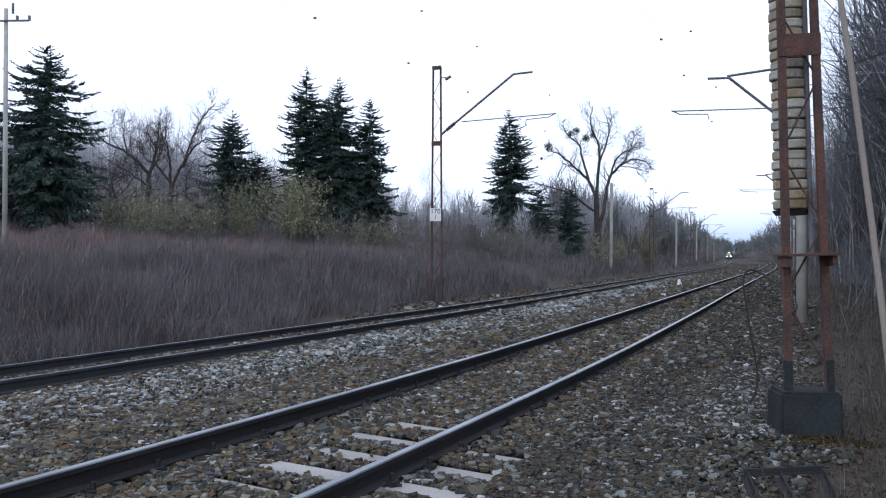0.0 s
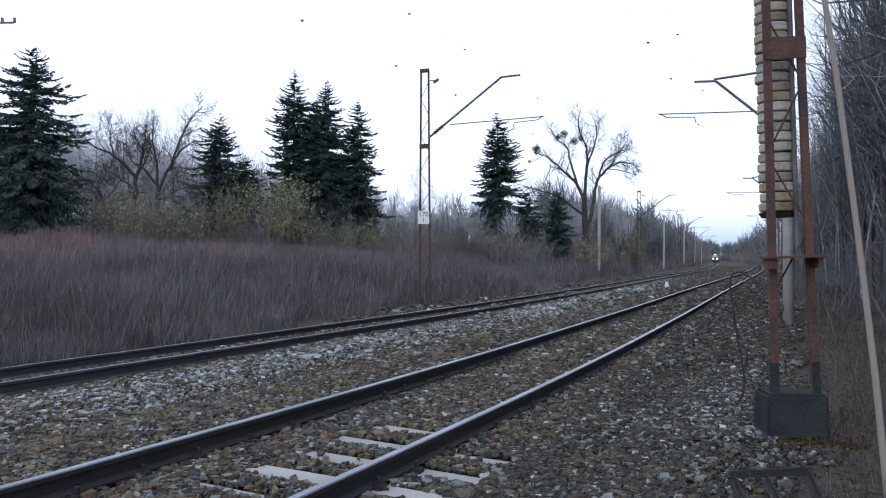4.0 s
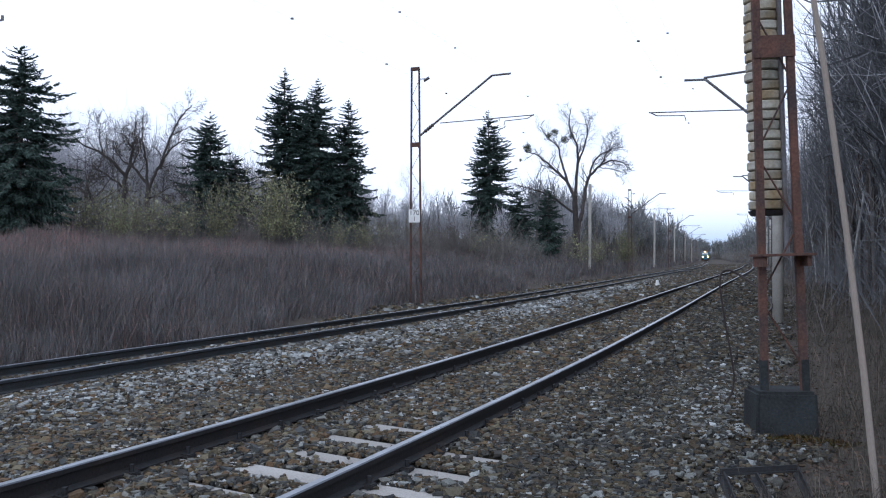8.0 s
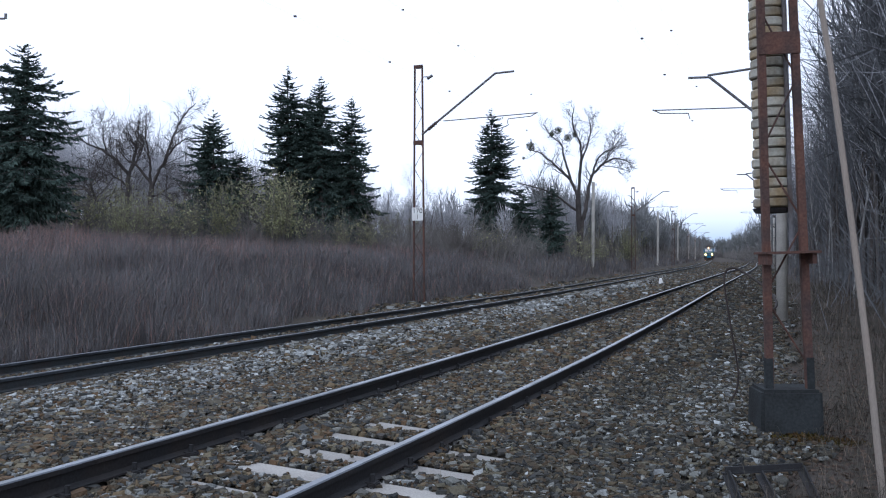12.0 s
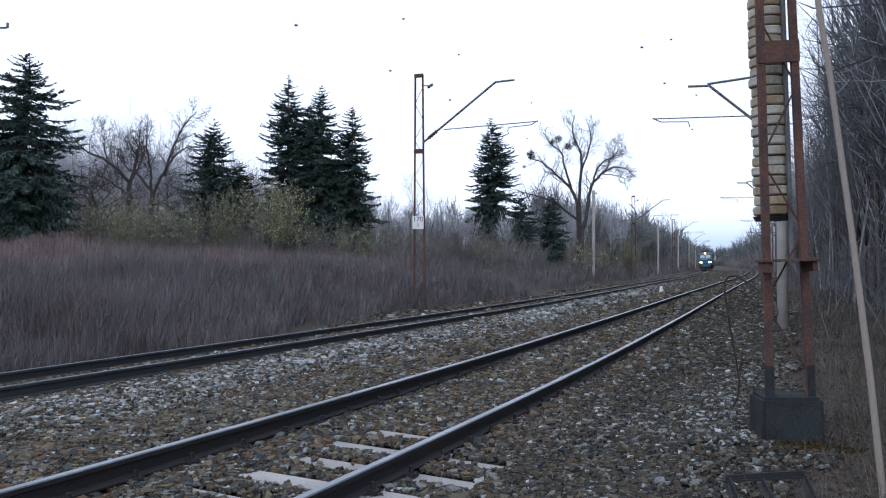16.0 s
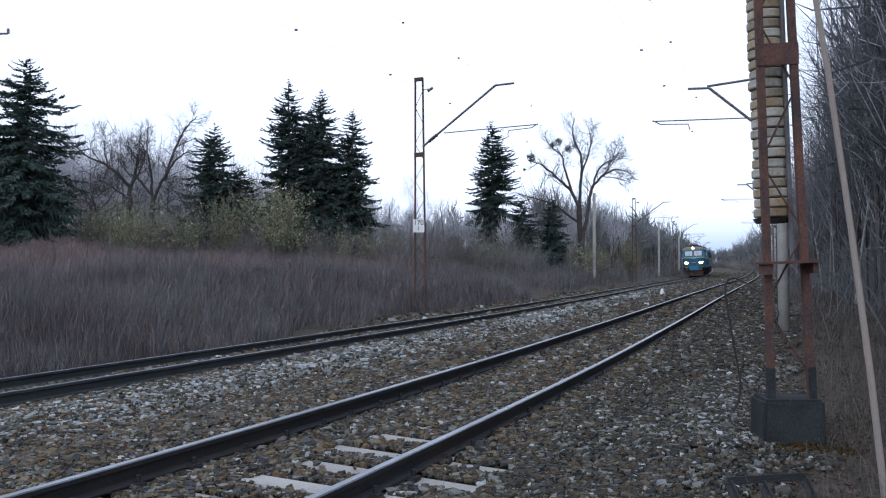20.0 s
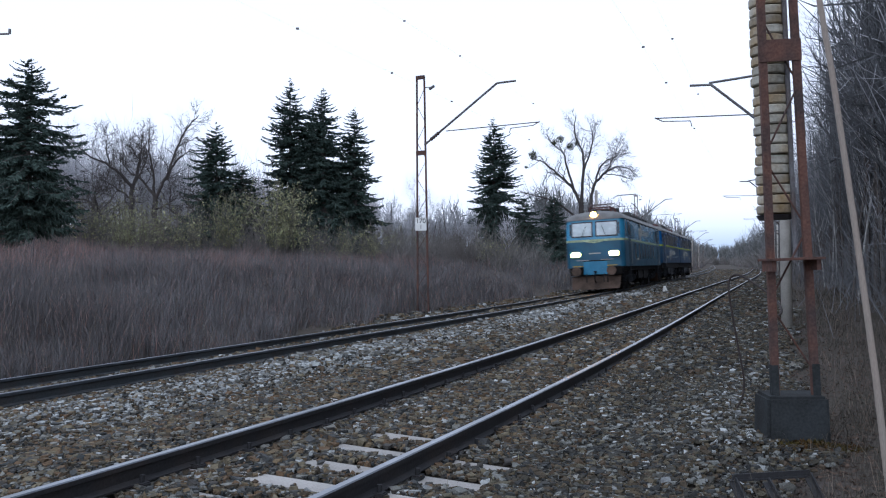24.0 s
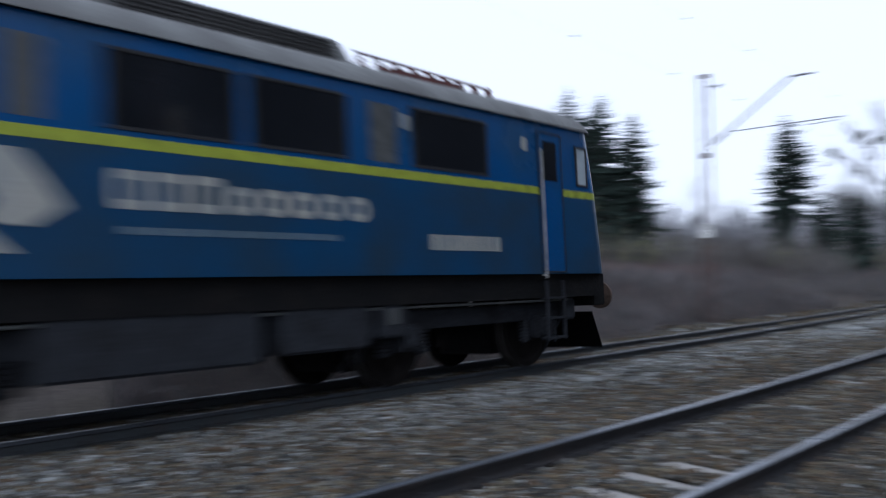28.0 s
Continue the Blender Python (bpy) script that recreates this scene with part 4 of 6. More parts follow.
def facade(name, mat, parent, half, ys, zs, kw, end=1, lift=0.012, label="", n=5, thick=0.03):
    """A panel that follows the curved cab front between two offsets and two heights (each pair may be a function of the other)."""
    bm = bmesh.new()
    rows = []
    for layer in (lift, lift - thick):
        g = []
        for i in range(n + 1):
            y = ys[0] + (ys[1] - ys[0]) * i / n
            col = []
            for j in range(3):
                z0, z1 = (zs[0](y), zs[1](y)) if callable(zs[0]) else zs
                z = z0 + (z1 - z0) * j / 2
                col.append(bm.verts.new((end * (face_x(half, z, y, kw["side"], kw["bow"], kw["rake_from"], kw["rake"]) + layer), y, z)))
            g.append(col)
        rows.append(g)
    top, low = rows
    for g, flip in ((top, end < 0), (low, end > 0)):
        for i in range(n):
            for j in range(2):
                f = [g[i][j], g[i + 1][j], g[i + 1][j + 1], g[i][j + 1]]
                bm.faces.new(f[::-1] if flip else f)
    edge = [(i, 0) for i in range(n)] + [(n, j) for j in range(2)] + [(i, 2) for i in range(n, 0, -1)] + [(0, j) for j in range(2, 0, -1)]
    for k in range(len(edge)):
        a, b = edge[k], edge[(k + 1) % len(edge)]
        f = [top[a[0]][a[1]], low[a[0]][a[1]], low[b[0]][b[1]], top[b[0]][b[1]]]
        bm.faces.new(f if end > 0 else f[::-1])
    return part(name, bm, mat, parent, label)


WHEEL = [(0.0, 0.03), (0.10, 0.035), (0.14, 0.03), (0.17, -0.02), (0.44, -0.03), (0.50, 0.0), (0.55, 0.03), (0.625, 0.035), (0.628, -0.06), (0.655, -0.075), (0.655, -0.105), (0.53, -0.105), (0.49, -0.07), (0.15, -0.08), (0.12, -0.12), (0.0, -0.12)]


def wheelset(x, r, parent):
    """An axle with two wheels turned in one piece each, and their bright treads."""
    turn = Matrix.Rotation(radians(90), 4, "X")
    bm = bmesh.new()
    bmesh.ops.create_cone(bm, cap_ends=True, segments=10, radius1=0.08, radius2=0.08, depth=1.4, matrix=turn)
    o = part("wheelset", bm, M_WHEEL, parent, "steel wheelset dark with brake dust")
    n = 28
    for s in (-1, 1):
        v, f = [], []
        for k in range(n):
            a = 2 * math.pi * k / n
            v += [(q * math.cos(a), s * (0.80 + d), q * math.sin(a)) for q, d in WHEEL]
        m = len(WHEEL)
        for k in range(n):
            for j in range(m - 1):
                q = (k * m + j, ((k + 1) % n) * m + j, ((k + 1) % n) * m + j + 1, k * m + j + 1)
                f.append(q if s < 0 else q[::-1])
        w = new("wheel", mesh_of("wheel", v, f, [M_WHEEL, M_TYRE], [1 if i % (m - 1) == 7 else 0 for i in range(len(f))]))
        w.parent = o
        w["label"] = "steel wheel with a worn bright tread"
    o.location = (x, 0, r)
    return o


def bogie(xs, r, parent):
    """The frame that carries a group of axles, with axle boxes, springs, brake gear and sanding pipes."""
    lo, hi = min(xs) - 0.75, max(xs) + 0.75
    bm = bmesh.new()
    for s in (-1, 1):
        y0, y1 = s * 0.98, s * 1.10
        box(bm, (lo, min(y0, y1), 0.72), (hi, max(y0, y1), 0.98), 0.02)
        for x in (lo + 0.1, hi - 0.1):
            rod(bm, (x, s * 0.95, 0.75), (x, s * 0.95, 0.35), 0.05, 0.03)
    box(bm, (lo, -0.98, 0.75), (lo + 0.15, 0.98, 0.95))
    box(bm, (hi - 0.15, -0.98, 0.75), (hi, 0.98, 0.95))
    f = part("bogie_frame", bm, M_GEAR, parent, "black oily bogie frame")
    for x in xs:
        bm = bmesh.new()
        box(bm, (x - 0.62, -0.62, 0.22), (x + 0.62, 0.62, 0.92), 0.12)
        part("traction_motor", bm, M_UNDER, f, "black traction motor casing")
    for x in (lo + 0.05, hi - 0.05):
        for s in (-1, 1):
            bm = bmesh.new()
            box(bm, (x - 0.16, min(s * 0.98, s * 1.24), 0.70), (x + 0.16, max(s * 0.98, s * 1.24), 1.04), 0.03)
            rod(bm, (x, s * 1.05, 0.72), (x + (0.2 if x < 0 else -0.2), s * 0.80, 0.18), 0.02)
            part("sand_box", bm, M_GEAR, f)
    for x in xs:
        for s in (-1, 1):
            bm = bmesh.new()
            box(bm, (x - 0.20, min(s * 1.0, s * 1.22), r - 0.17), (x + 0.20, max(s * 1.0, s * 1.22), r + 0.17), 0.03)
            rod(bm, (x, s * 1.2, r), (x, s * 1.27, r), 0.13, 0.11, 12)
            part("axle_box", bm, M_GEAR, f)
            for k in (-0.36, 0.36):
                bm = bmesh.new()
                for j in range(6):
                    bmesh.ops.create_cone(bm, cap_ends=True, segments=10, radius1=0.085, radius2=0.085, depth=0.03, matrix=Matrix.Translation((x + k, s * 1.08, 0.44 + j * 0.05)))
                rod(bm, (x + k, s * 1.08, 0.40), (x + k, s * 1.08, 0.74), 0.045)
                part("spring", bm, M_GEAR, f)
            bm = bmesh.new()
            box(bm, (x + 0.62, min(s * 0.70, s * 0.84), 0.38), (x + 0.70, max(s * 0.70, s * 0.84), 0.86), 0.015)
            part("brake_hanger", bm, M_GEAR, f)
    return f


def buffers(x, parent, d):
    for y in (-0.875, 0.875):
        bm = bmesh.new()
        turn = Matrix.Rotation(radians(90), 4, "Y")
        for rad, a, b in ((0.14, 0.0, 0.36), (0.105, 0.34, 0.55), (0.235, 0.55, 0.60)):
            bmesh.ops.create_cone(bm, cap_ends=True, segments=18, radius1=rad, radius2=rad, depth=b - a, matrix=Matrix.Translation((x + d * (a + b) / 2, y, 1.06)) @ turn)
        part("buffer", bm, M_PLOUGH, parent, "dusty round buffer")
    bm = bmesh.new()
    rod(bm, (x, 0, 1.02), (x + d * 0.32, 0, 1.02), 0.05)
    rod(bm, (x + d * 0.3, 0, 1.06), (x + d * 0.38, 0, 0.62), 0.035)
    rod(bm, (x + d * 0.38, 0, 0.62), (x + d * 0.30, 0.05, 0.45), 0.04)
    part("coupling", bm, M_UNDER, parent, "black screw coupling")
    for y in (-0.45, 0.42, 0.6):
        bm = bmesh.new()
        rod(bm, (x, y, 0.95), (x + d * 0.16, y, 0.75), 0.025)
        rod(bm, (x + d * 0.16, y, 0.75), (x + d * 0.10, y, 0.42), 0.025)
        part("brake_hose", bm, M_RUBBER, parent)


def pantograph(x, parent, raised, z=4.15, d=1):
    """A diamond pantograph on insulators, folded or raised to the wire."""
    bm = bmesh.new()
    for dx in (-0.75, 0.75):
        for y in (-0.55, 0.55):
            rod(bm, (x + dx, y, z), (x + dx, y, z + 0.26), 0.07, 0.05)
    for y in (-0.55, 0.55):
        rod(bm, (x - 0.95, y, z + 0.28), (x + 0.95, y, z + 0.28), 0.03)
    for dx in (-0.75, 0.75):
        rod(bm, (x + dx, -0.55, z + 0.28), (x + dx, 0.55, z + 0.28), 0.03)
    base = part("pantograph", bm, M_RED_OXIDE, parent, "raised diamond pantograph" if raised else "folded red-oxide pantograph")
    bm = bmesh.new()
    knee, head = (1.30, z + 0.95), z + 1.78
    if not raised:
        knee, head = (1.55, z + 0.36), z + 0.50
    for e in (-1, 1):
        for y in (-0.5, 0.5):
            rod(bm, (x + e * 0.55, y, z + 0.3), (x + e * knee[0], y * 0.75, knee[1]), 0.017)
            part("lower_arm", bm, M_RED_OXIDE, base)
            bm = bmesh.new()
            rod(bm, (x + e * knee[0], y * 0.75, knee[1]), (x + e * 0.16, y * 0.9, head - 0.05), 0.011)
            part("upper_arm", bm, M_RED_OXIDE, base)
            bm = bmesh.new()
        rod(bm, (x + e * knee[0], -0.4, knee[1]), (x + e * knee[0], 0.4, knee[1]), 0.012)
        part("knee_bar", bm, M_RED_OXIDE, base)
        bm = bmesh.new()
    for e in (-0.16, 0.16):
        rod(bm, (x + e, -0.62, head), (x + e, 0.62, head), 0.020)
        for s in (-1, 1):
            rod(bm, (x + e, s * 0.62, head), (x + e, s * 0.95, head - 0.20), 0.013)
    part("contact_strip", bm, M_GREYSTEEL, base)
    return base


def swoosh(parent, x, y, z, size):
    """The painted emblem: two pointed lobes turned about each other."""
    s = 1 if y > 0 else -1
    lobe = ((-1.0, 0.05), (-0.6, 0.30), (-0.04, 0.24), (-0.16, 0.0), (-0.02, -0.26), (0.40, -0.60), (-0.45, -0.60), (-0.75, -0.28))
    bm = bmesh.new()
    for turn in (1, -1):
        rings = [[bm.verts.new((x - s * turn * 0.85 * size * u, y + s * d, z + turn * 0.85 * size * v)) for u, v in lobe] for d in (0.0, 0.008)]
        n = len(lobe)
        bm.faces.new(rings[1])
        for k in range(n):
            bm.faces.new((rings[0][k], rings[0][(k + 1) % n], rings[1][(k + 1) % n], rings[1][k]))
    bmesh.ops.recalc_face_normals(bm, faces=bm.faces[:])
    return part("emblem", bm, M_LETTER, parent, "faded white emblem of two pointed lobes")


def lettering(name, parent, x0, x1, y, z0, z1, cells, label):
    """Writing as plain bars of its size and colour, a mesh for each; the large name is a row of hollow blocks, square ones and then lower rounded ones."""
    s = 1 if y > 0 else -1
    large = name == "side_lettering"
    n = max(1, min(cells, 9))
    w = (x1 - x0) / n
    for k in range(n):
        j = k if s < 0 else n - 1 - k                       # read from left to right on either side
        a, h = x0 + k * w, z1 - z0
        bm = bmesh.new()
        if large:
            c, top = (a + 0.47 * w, z1) if j < 3 else (a + 0.47 * w, z0 + 0.80 * h)
            rx, rz, low = 0.40 * w, (top - z0) / 2, z0
            power, m = (0.25, 0.52) if j < 3 else (0.75, 0.42)
            rings = []
            for layer, f in ((0.006, 1.0), (0.006, m), (0.0, 1.0)):
                ring = []
                for i in range(20):
                    g = 2 * math.pi * i / 20
                    u, v = (math.copysign(abs(q) ** power, q) for q in (math.cos(g), math.sin(g)))
                    ring.append(bm.verts.new((c + rx * f * u, y + s * layer, low + rz + rz * f * v)))
                rings.append(ring)
            for p, q in ((0, 1), (2, 0)):
                for i in range(20):
                    face = [rings[p][i], rings[p][(i + 1) % 20], rings[q][(i + 1) % 20], rings[q][i]]
                    bm.faces.new(face if s < 0 else face[::-1])
        else:
            box(bm, (a + 0.05 * w, min(y, y + s * 0.006), z0), (a + 0.74 * w, max(y, y + s * 0.006), z1))
        part(name, bm, M_LETTER_FAINT if name in ("small_lettering", "data_lettering", "owner_lettering") else M_LETTER, parent, label)


def cab_steps(parent, x, y, ztop):
    s = 1 if y > 0 else -1
    bm = bmesh.new()
    for dx in (-0.22, 0.22):
        box(bm, (x + dx - 0.02, min(y - s * 0.05, y), 0.42), (x + dx + 0.02, max(y - s * 0.05, y), 1.32))
    for z in (0.44, 0.74, 1.04):
        box(bm, (x - 0.22, min(y - s * 0.14, y + s * 0.02), z), (x + 0.22, max(y - s * 0.14, y + s * 0.02), z + 0.03))
    part("steps", bm, M_GEAR, parent, "dark steel cab steps")
    bm = bmesh.new()
    rod(bm, (x - 0.32, y + s * 0.06, 1.35), (x - 0.32, y + s * 0.06, ztop), 0.016)
    for z in (1.4, ztop - 0.05):
        rod(bm, (x - 0.32, y - s * 0.01, z), (x - 0.32, y + s * 0.06, z), 0.012)
    part("handrail", bm, M_HANDRAIL, parent, "thin bare steel handrail")


def six_axle_locomotive():
    root = new("electric_locomotive")
    half, W = 9.05, 1.50
    kw = dict(side=W, cab_front=True, cab_rear=True, bow=0.16, rake_from=2.7, rake=0.16)
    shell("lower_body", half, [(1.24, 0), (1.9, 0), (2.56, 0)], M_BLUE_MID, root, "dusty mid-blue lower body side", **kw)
    shell("side_stripe", half, [(2.56, -0.003), (2.67, -0.003)], M_CREAM, root, "pale yellow waist stripe", **kw)
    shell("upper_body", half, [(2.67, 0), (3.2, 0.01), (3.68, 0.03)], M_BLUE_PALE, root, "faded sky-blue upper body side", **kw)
    shell("roof", half, [(3.68, -0.03), (3.74, 0.0), (3.90, 0.12), (4.05, 0.40), (4.14, 0.90), (4.17, 1.35)], M_ROOF, root, "sooty grey rounded roof", cap=True, **kw)
    bm = bmesh.new()
    box(bm, (-half + 0.2, -1.38, 1.02), (half - 0.2, 1.38, 1.26))
    part("underframe", bm, M_UNDER, root, "black underframe")
    for s in (-1, 1):
        y = s * W
        for c in (13.7, 12.0, 10.5, 9.2, 7.85, 6.4, 4.7):
            x = -half + c
            v = plate("vent_window", M_PANE, root, x - 0.43, x + 0.43, y, 1.64, 2.48, 0.008, "dark louvred air intake", M_BLUE_MID, 0.04)
            for k in range(6):
                bm = bmesh.new()
                zz = 1.70 + k * 0.13
                box(bm, (x - 0.43, min(y + s * 0.008, y + s * 0.014), zz), (x + 0.43, max(y + s * 0.008, y + s * 0.014), zz + 0.02))
                part("louvre", bm, M_RUBBER, v)
        for e in (-1, 1):
            xs = sorted((e * (half - 0.55), e * (half - 1.25)))
            plate("cab_side_window", M_PANE, root, xs[0], xs[1], y - s * 0.012, 2.88, 3.52, 0.012, "dark cab side window", M_BLUE_PALE, 0.05)
            xd = sorted((e * (half - 1.75), e * (half - 2.40)))
            d = plate("cab_door", M_BLUE_MID, root, xd[0], xd[1], y, 1.30, 3.50, 0.006, "blue cab door", M_RUBBER, 0.02)
            plate("door_window", M_PANE, d, xd[0] + 0.12, xd[1] - 0.12, y + s * 0.004, 2.85, 3.40, 0.010)
            cab_steps(root, e * (half - 2.07), y, 2.55)
            plate("number_panel", M_BLUE_MID, root, *sorted((e * (half - 2.9), e * (half - 3.9))), y, 2.74, 3.45, 0.006)
        lettering("side_lettering", root, -half + 7.0, -half + 10.3, y - s * 0.008, 2.98, 3.34, 8, "faded white lettering in plain blocks")
        lettering("small_lettering", root, -half + 7.0, -half + 9.6, y - s * 0.004, 2.80, 2.87, 14, "small faded white lettering")
        swoosh(root, -half + 11.15, y - s * 0.008, 3.16, 0.95)
        lettering("running_number", root, half - 6.1, half - 5.0, y, 1.55, 1.68, 7, "small white running number in bars")
        bm = bmesh.new()
        box(bm, (-half + 2.5, min(y, y + s * 0.02), 1.52), (half - 2.5, max(y, y + s * 0.02), 1.56))
        part("rubbing_strip", bm, M_BLUE_MID, root)
    for e in (1, -1):
        for s in (-1, 1):
            facade("windscreen", M_SCREEN, root, half, sorted((s * 0.13, s * 1.12)), (2.86, 3.52), kw, e, 0.012, "windscreen with the reflected sky painted pale")
            facade("windscreen_rubber", M_RUBBER, root, half, sorted((s * 0.07, s * 1.18)), (2.80, 3.58), kw, e, 0.006)
            facade("corner_window", M_PANE, root, half, sorted((s * 1.20, s * 1.27)), (2.9, 3.5), kw, e, 0.008)
            bm = bmesh.new()
            y0, y1 = sorted((s * 0.72, s * 1.22))
            box(bm, (e * half - 0.10 if e > 0 else e * half - 0.02, y0 - 0.05, 1.75), (e * half + 0.02 if e > 0 else e * half + 0.10, y1 + 0.05, 2.09), 0.02)
            hl = part("headlight", bm, M_BLUE_PALE, root, "rectangular headlight box")
            bm = bmesh.new()
            xx = e * (half + 0.022)
            bmesh.ops.create_cone(bm, cap_ends=True, segments=28, radius1=1, radius2=1, depth=0.024, matrix=Matrix.Rotation(radians(90), 4, "Y"))
            for q in bm.verts:                              # an oblong with well rounded corners
                q.co = (xx + q.co.x, (y0 + y1) / 2 + 0.24 * math.copysign(abs(q.co.y) ** 0.6, q.co.y), 1.92 + 0.13 * math.copysign(abs(q.co.z) ** 0.6, q.co.z))
            part("lens", bm, G_HEAD if e > 0 else M_PANE, hl, "lit warm headlight" if e > 0 else "unlit lamp")
            bm = bmesh.new()
            rod(bm, (e * (half + 0.06), s * 0.62, 2.80), (e * (half - 0.03), s * 0.40, 3.35), 0.012)
            part("wiper", bm, M_RUBBER, root)
            bm = bmesh.new()
            rod(bm, (e * (half + 0.07), s * 0.30, 1.62), (e * (half + 0.07), s * 0.95, 1.62), 0.014)
            part("handrail", bm, M_HANDRAIL, root)
            bm = bmesh.new()
            box(bm, (min(e * half, e * (half + 0.28)), *(sorted((s * 0.62, s * 1.12))[:1]), 1.30), (max(e * half, e * (half + 0.28)), sorted((s * 0.62, s * 1.12))[1], 1.34))
            part("buffer_step", bm, M_YELLOW, root, "yellow step above the buffer")
        facade("chevron", M_CREAM, root, half, (-1.22, 1.22), (lambda y: 2.60 - 0.13 * max(0, 1 - abs(y) / 0.75), lambda y: 2.665 - 0.13 * max(0, 1 - abs(y) / 0.75)), kw, e, 0.016, "lime stripe dipping in a shallow vee", 16)
        facade("nose_panel", M_BLUE_PALE, root, half, (-0.60, 0.60), (0.88, 1.55), kw, e, 0.060, "lighter blue panel between the buffers", 6, 0.07)
        facade("front_grille", M_UNDER, root, half, (-0.62, 0.62), (1.56, 1.61), kw, e, 0.02)
        facade("front_number", M_LETTER, root, half, (-0.30, 0.30), (1.93, 1.99), kw, e, 0.014, "white front number as a bar")
        bm = bmesh.new()
        bmesh.ops.create_cone(bm, cap_ends=True, segments=18, radius1=0.19, radius2=0.16, depth=0.34, matrix=Matrix.Translation((e * (half - 0.42), 0, 3.93)) @ Matrix.Rotation(radians(90), 4, "Y"))
        tl = part("top_headlight", bm, M_ROOF, root, "round headlight at the roof's edge", True)
        bm = bmesh.new()
        bmesh.ops.create_cone(bm, cap_ends=True, segments=18, radius1=0.155, radius2=0.155, depth=0.02, matrix=Matrix.Translation((e * (half - 0.24), 0, 3.93)) @ Matrix.Rotation(radians(90), 4, "Y"))
        part("lens", bm, G_TOP if e > 0 else M_PANE, tl, "lit top headlight" if e > 0 else "unlit lamp")
        bm = bmesh.new()
        x0, x1 = sorted((e * (half - 0.35), e * (half + 0.02)))
        box(bm, (x0, -1.30, 0.86), (x1, 1.30, 1.25), 0.02)
        part("buffer_beam", bm, M_UNDER, root, "dirty black buffer beam")
        buffers(e * half, root, e)
        bm = bmesh.new()
        v = [bm.verts.new(p) for p in ((e * (half - 0.15), -1.25, 0.80), (e * (half - 0.15), 1.25, 0.80), (e * (half + 0.28), 1.20, 0.16), (e * (half + 0.42), 0, 0.14), (e * (half + 0.28), -1.20, 0.16), (e * (half - 0.05), 0, 0.80))]
        bm.faces.new((v[0], v[5], v[3], v[4]))
        bm.faces.new((v[5], v[1], v[2], v[3]))
        bmesh.ops.solidify(bm, geom=bm.faces[:], thickness=0.03)
        part("snow_plough", bm, M_PLOUGH, root, "dusty brown snow plough")
    pantograph(half - 3.3, root, False, 4.16)
    pantograph(-half + 4.6, root, True, 4.16)
    for x, w, l, h in ((half - 5.9, 0.5, 0.35, 0.42), (half - 7.6, 0.9, 1.0, 0.24), (0.4, 0.55, 0.9, 0.22), (-1.6, 0.8, 0.9, 0.2), (-half + 7.0, 0.5, 0.35, 0.38), (-half + 2.2, 0.9, 0.8, 0.16)):
        bm = bmesh.new()
        box(bm, (x - l / 2, -w, 4.10), (x + l / 2, w, 4.16 + h), 0.03)
        part("roof_box", bm, M_ROOF_DARK, root, "sooty roof equipment box")
    for k in range(6):
        bm = bmesh.new()
        x = -half + 6.2 + 1.38 * k
        box(bm, (x - 0.62, -1.16, 3.84), (x + 0.62, 1.16, 4.20), 0.03)
        hatch = part("roof_hatch", bm, M_ROOF_DARK, root, "dark slatted roof hatch")
        for s in (-1, 1):
            for j in range(4):
                bm = bmesh.new()
                zz = 3.88 + j * 0.075
                box(bm, (x - 0.55, min(s * 1.16, s * 1.19), zz), (x + 0.55, max(s * 1.16, s * 1.19), zz + 0.03))
                part("slat", bm, M_ROOF, hatch)
    bm = bmesh.new()
    for y in (-0.35, 0.35):
        rod(bm, (-half + 2.0, y, 4.34), (half - 2.0, y, 4.34), 0.018)
    for k in range(9):
        for y in (-0.35, 0.35):
            rod(bm, (-half + 2.2 + k * 1.7, y, 4.12), (-half + 2.2 + k * 1.7, y, 4.34), 0.035, 0.025)
    part("roof_busbar", bm, M_ROOF_DARK, root)
    wheels = []
    for c in (5.2, -5.2):
        xs = [c - 1.75, c, c + 1.75]
        bogie(xs, 0.625, root)
        wheels += [wheelset(x, 0.625, root) for x in xs]
    for s in (-1, 1):
        for x0, x1, z0 in ((-2.4, -0.2, 0.48), (0.2, 2.4, 0.52)):
            bm = bmesh.new()
            box(bm, (x0, min(s * 0.75, s * 1.30), z0), (x1, max(s * 0.75, s * 1.30), 1.04), 0.04)
            part("equipment_case", bm, M_UNDER, root, "black case slung under the floor")
    tagged(root, "dusty two-tone blue six-axle electric locomotive with lit headlights on rails", "locomotive")
    return root, wheels


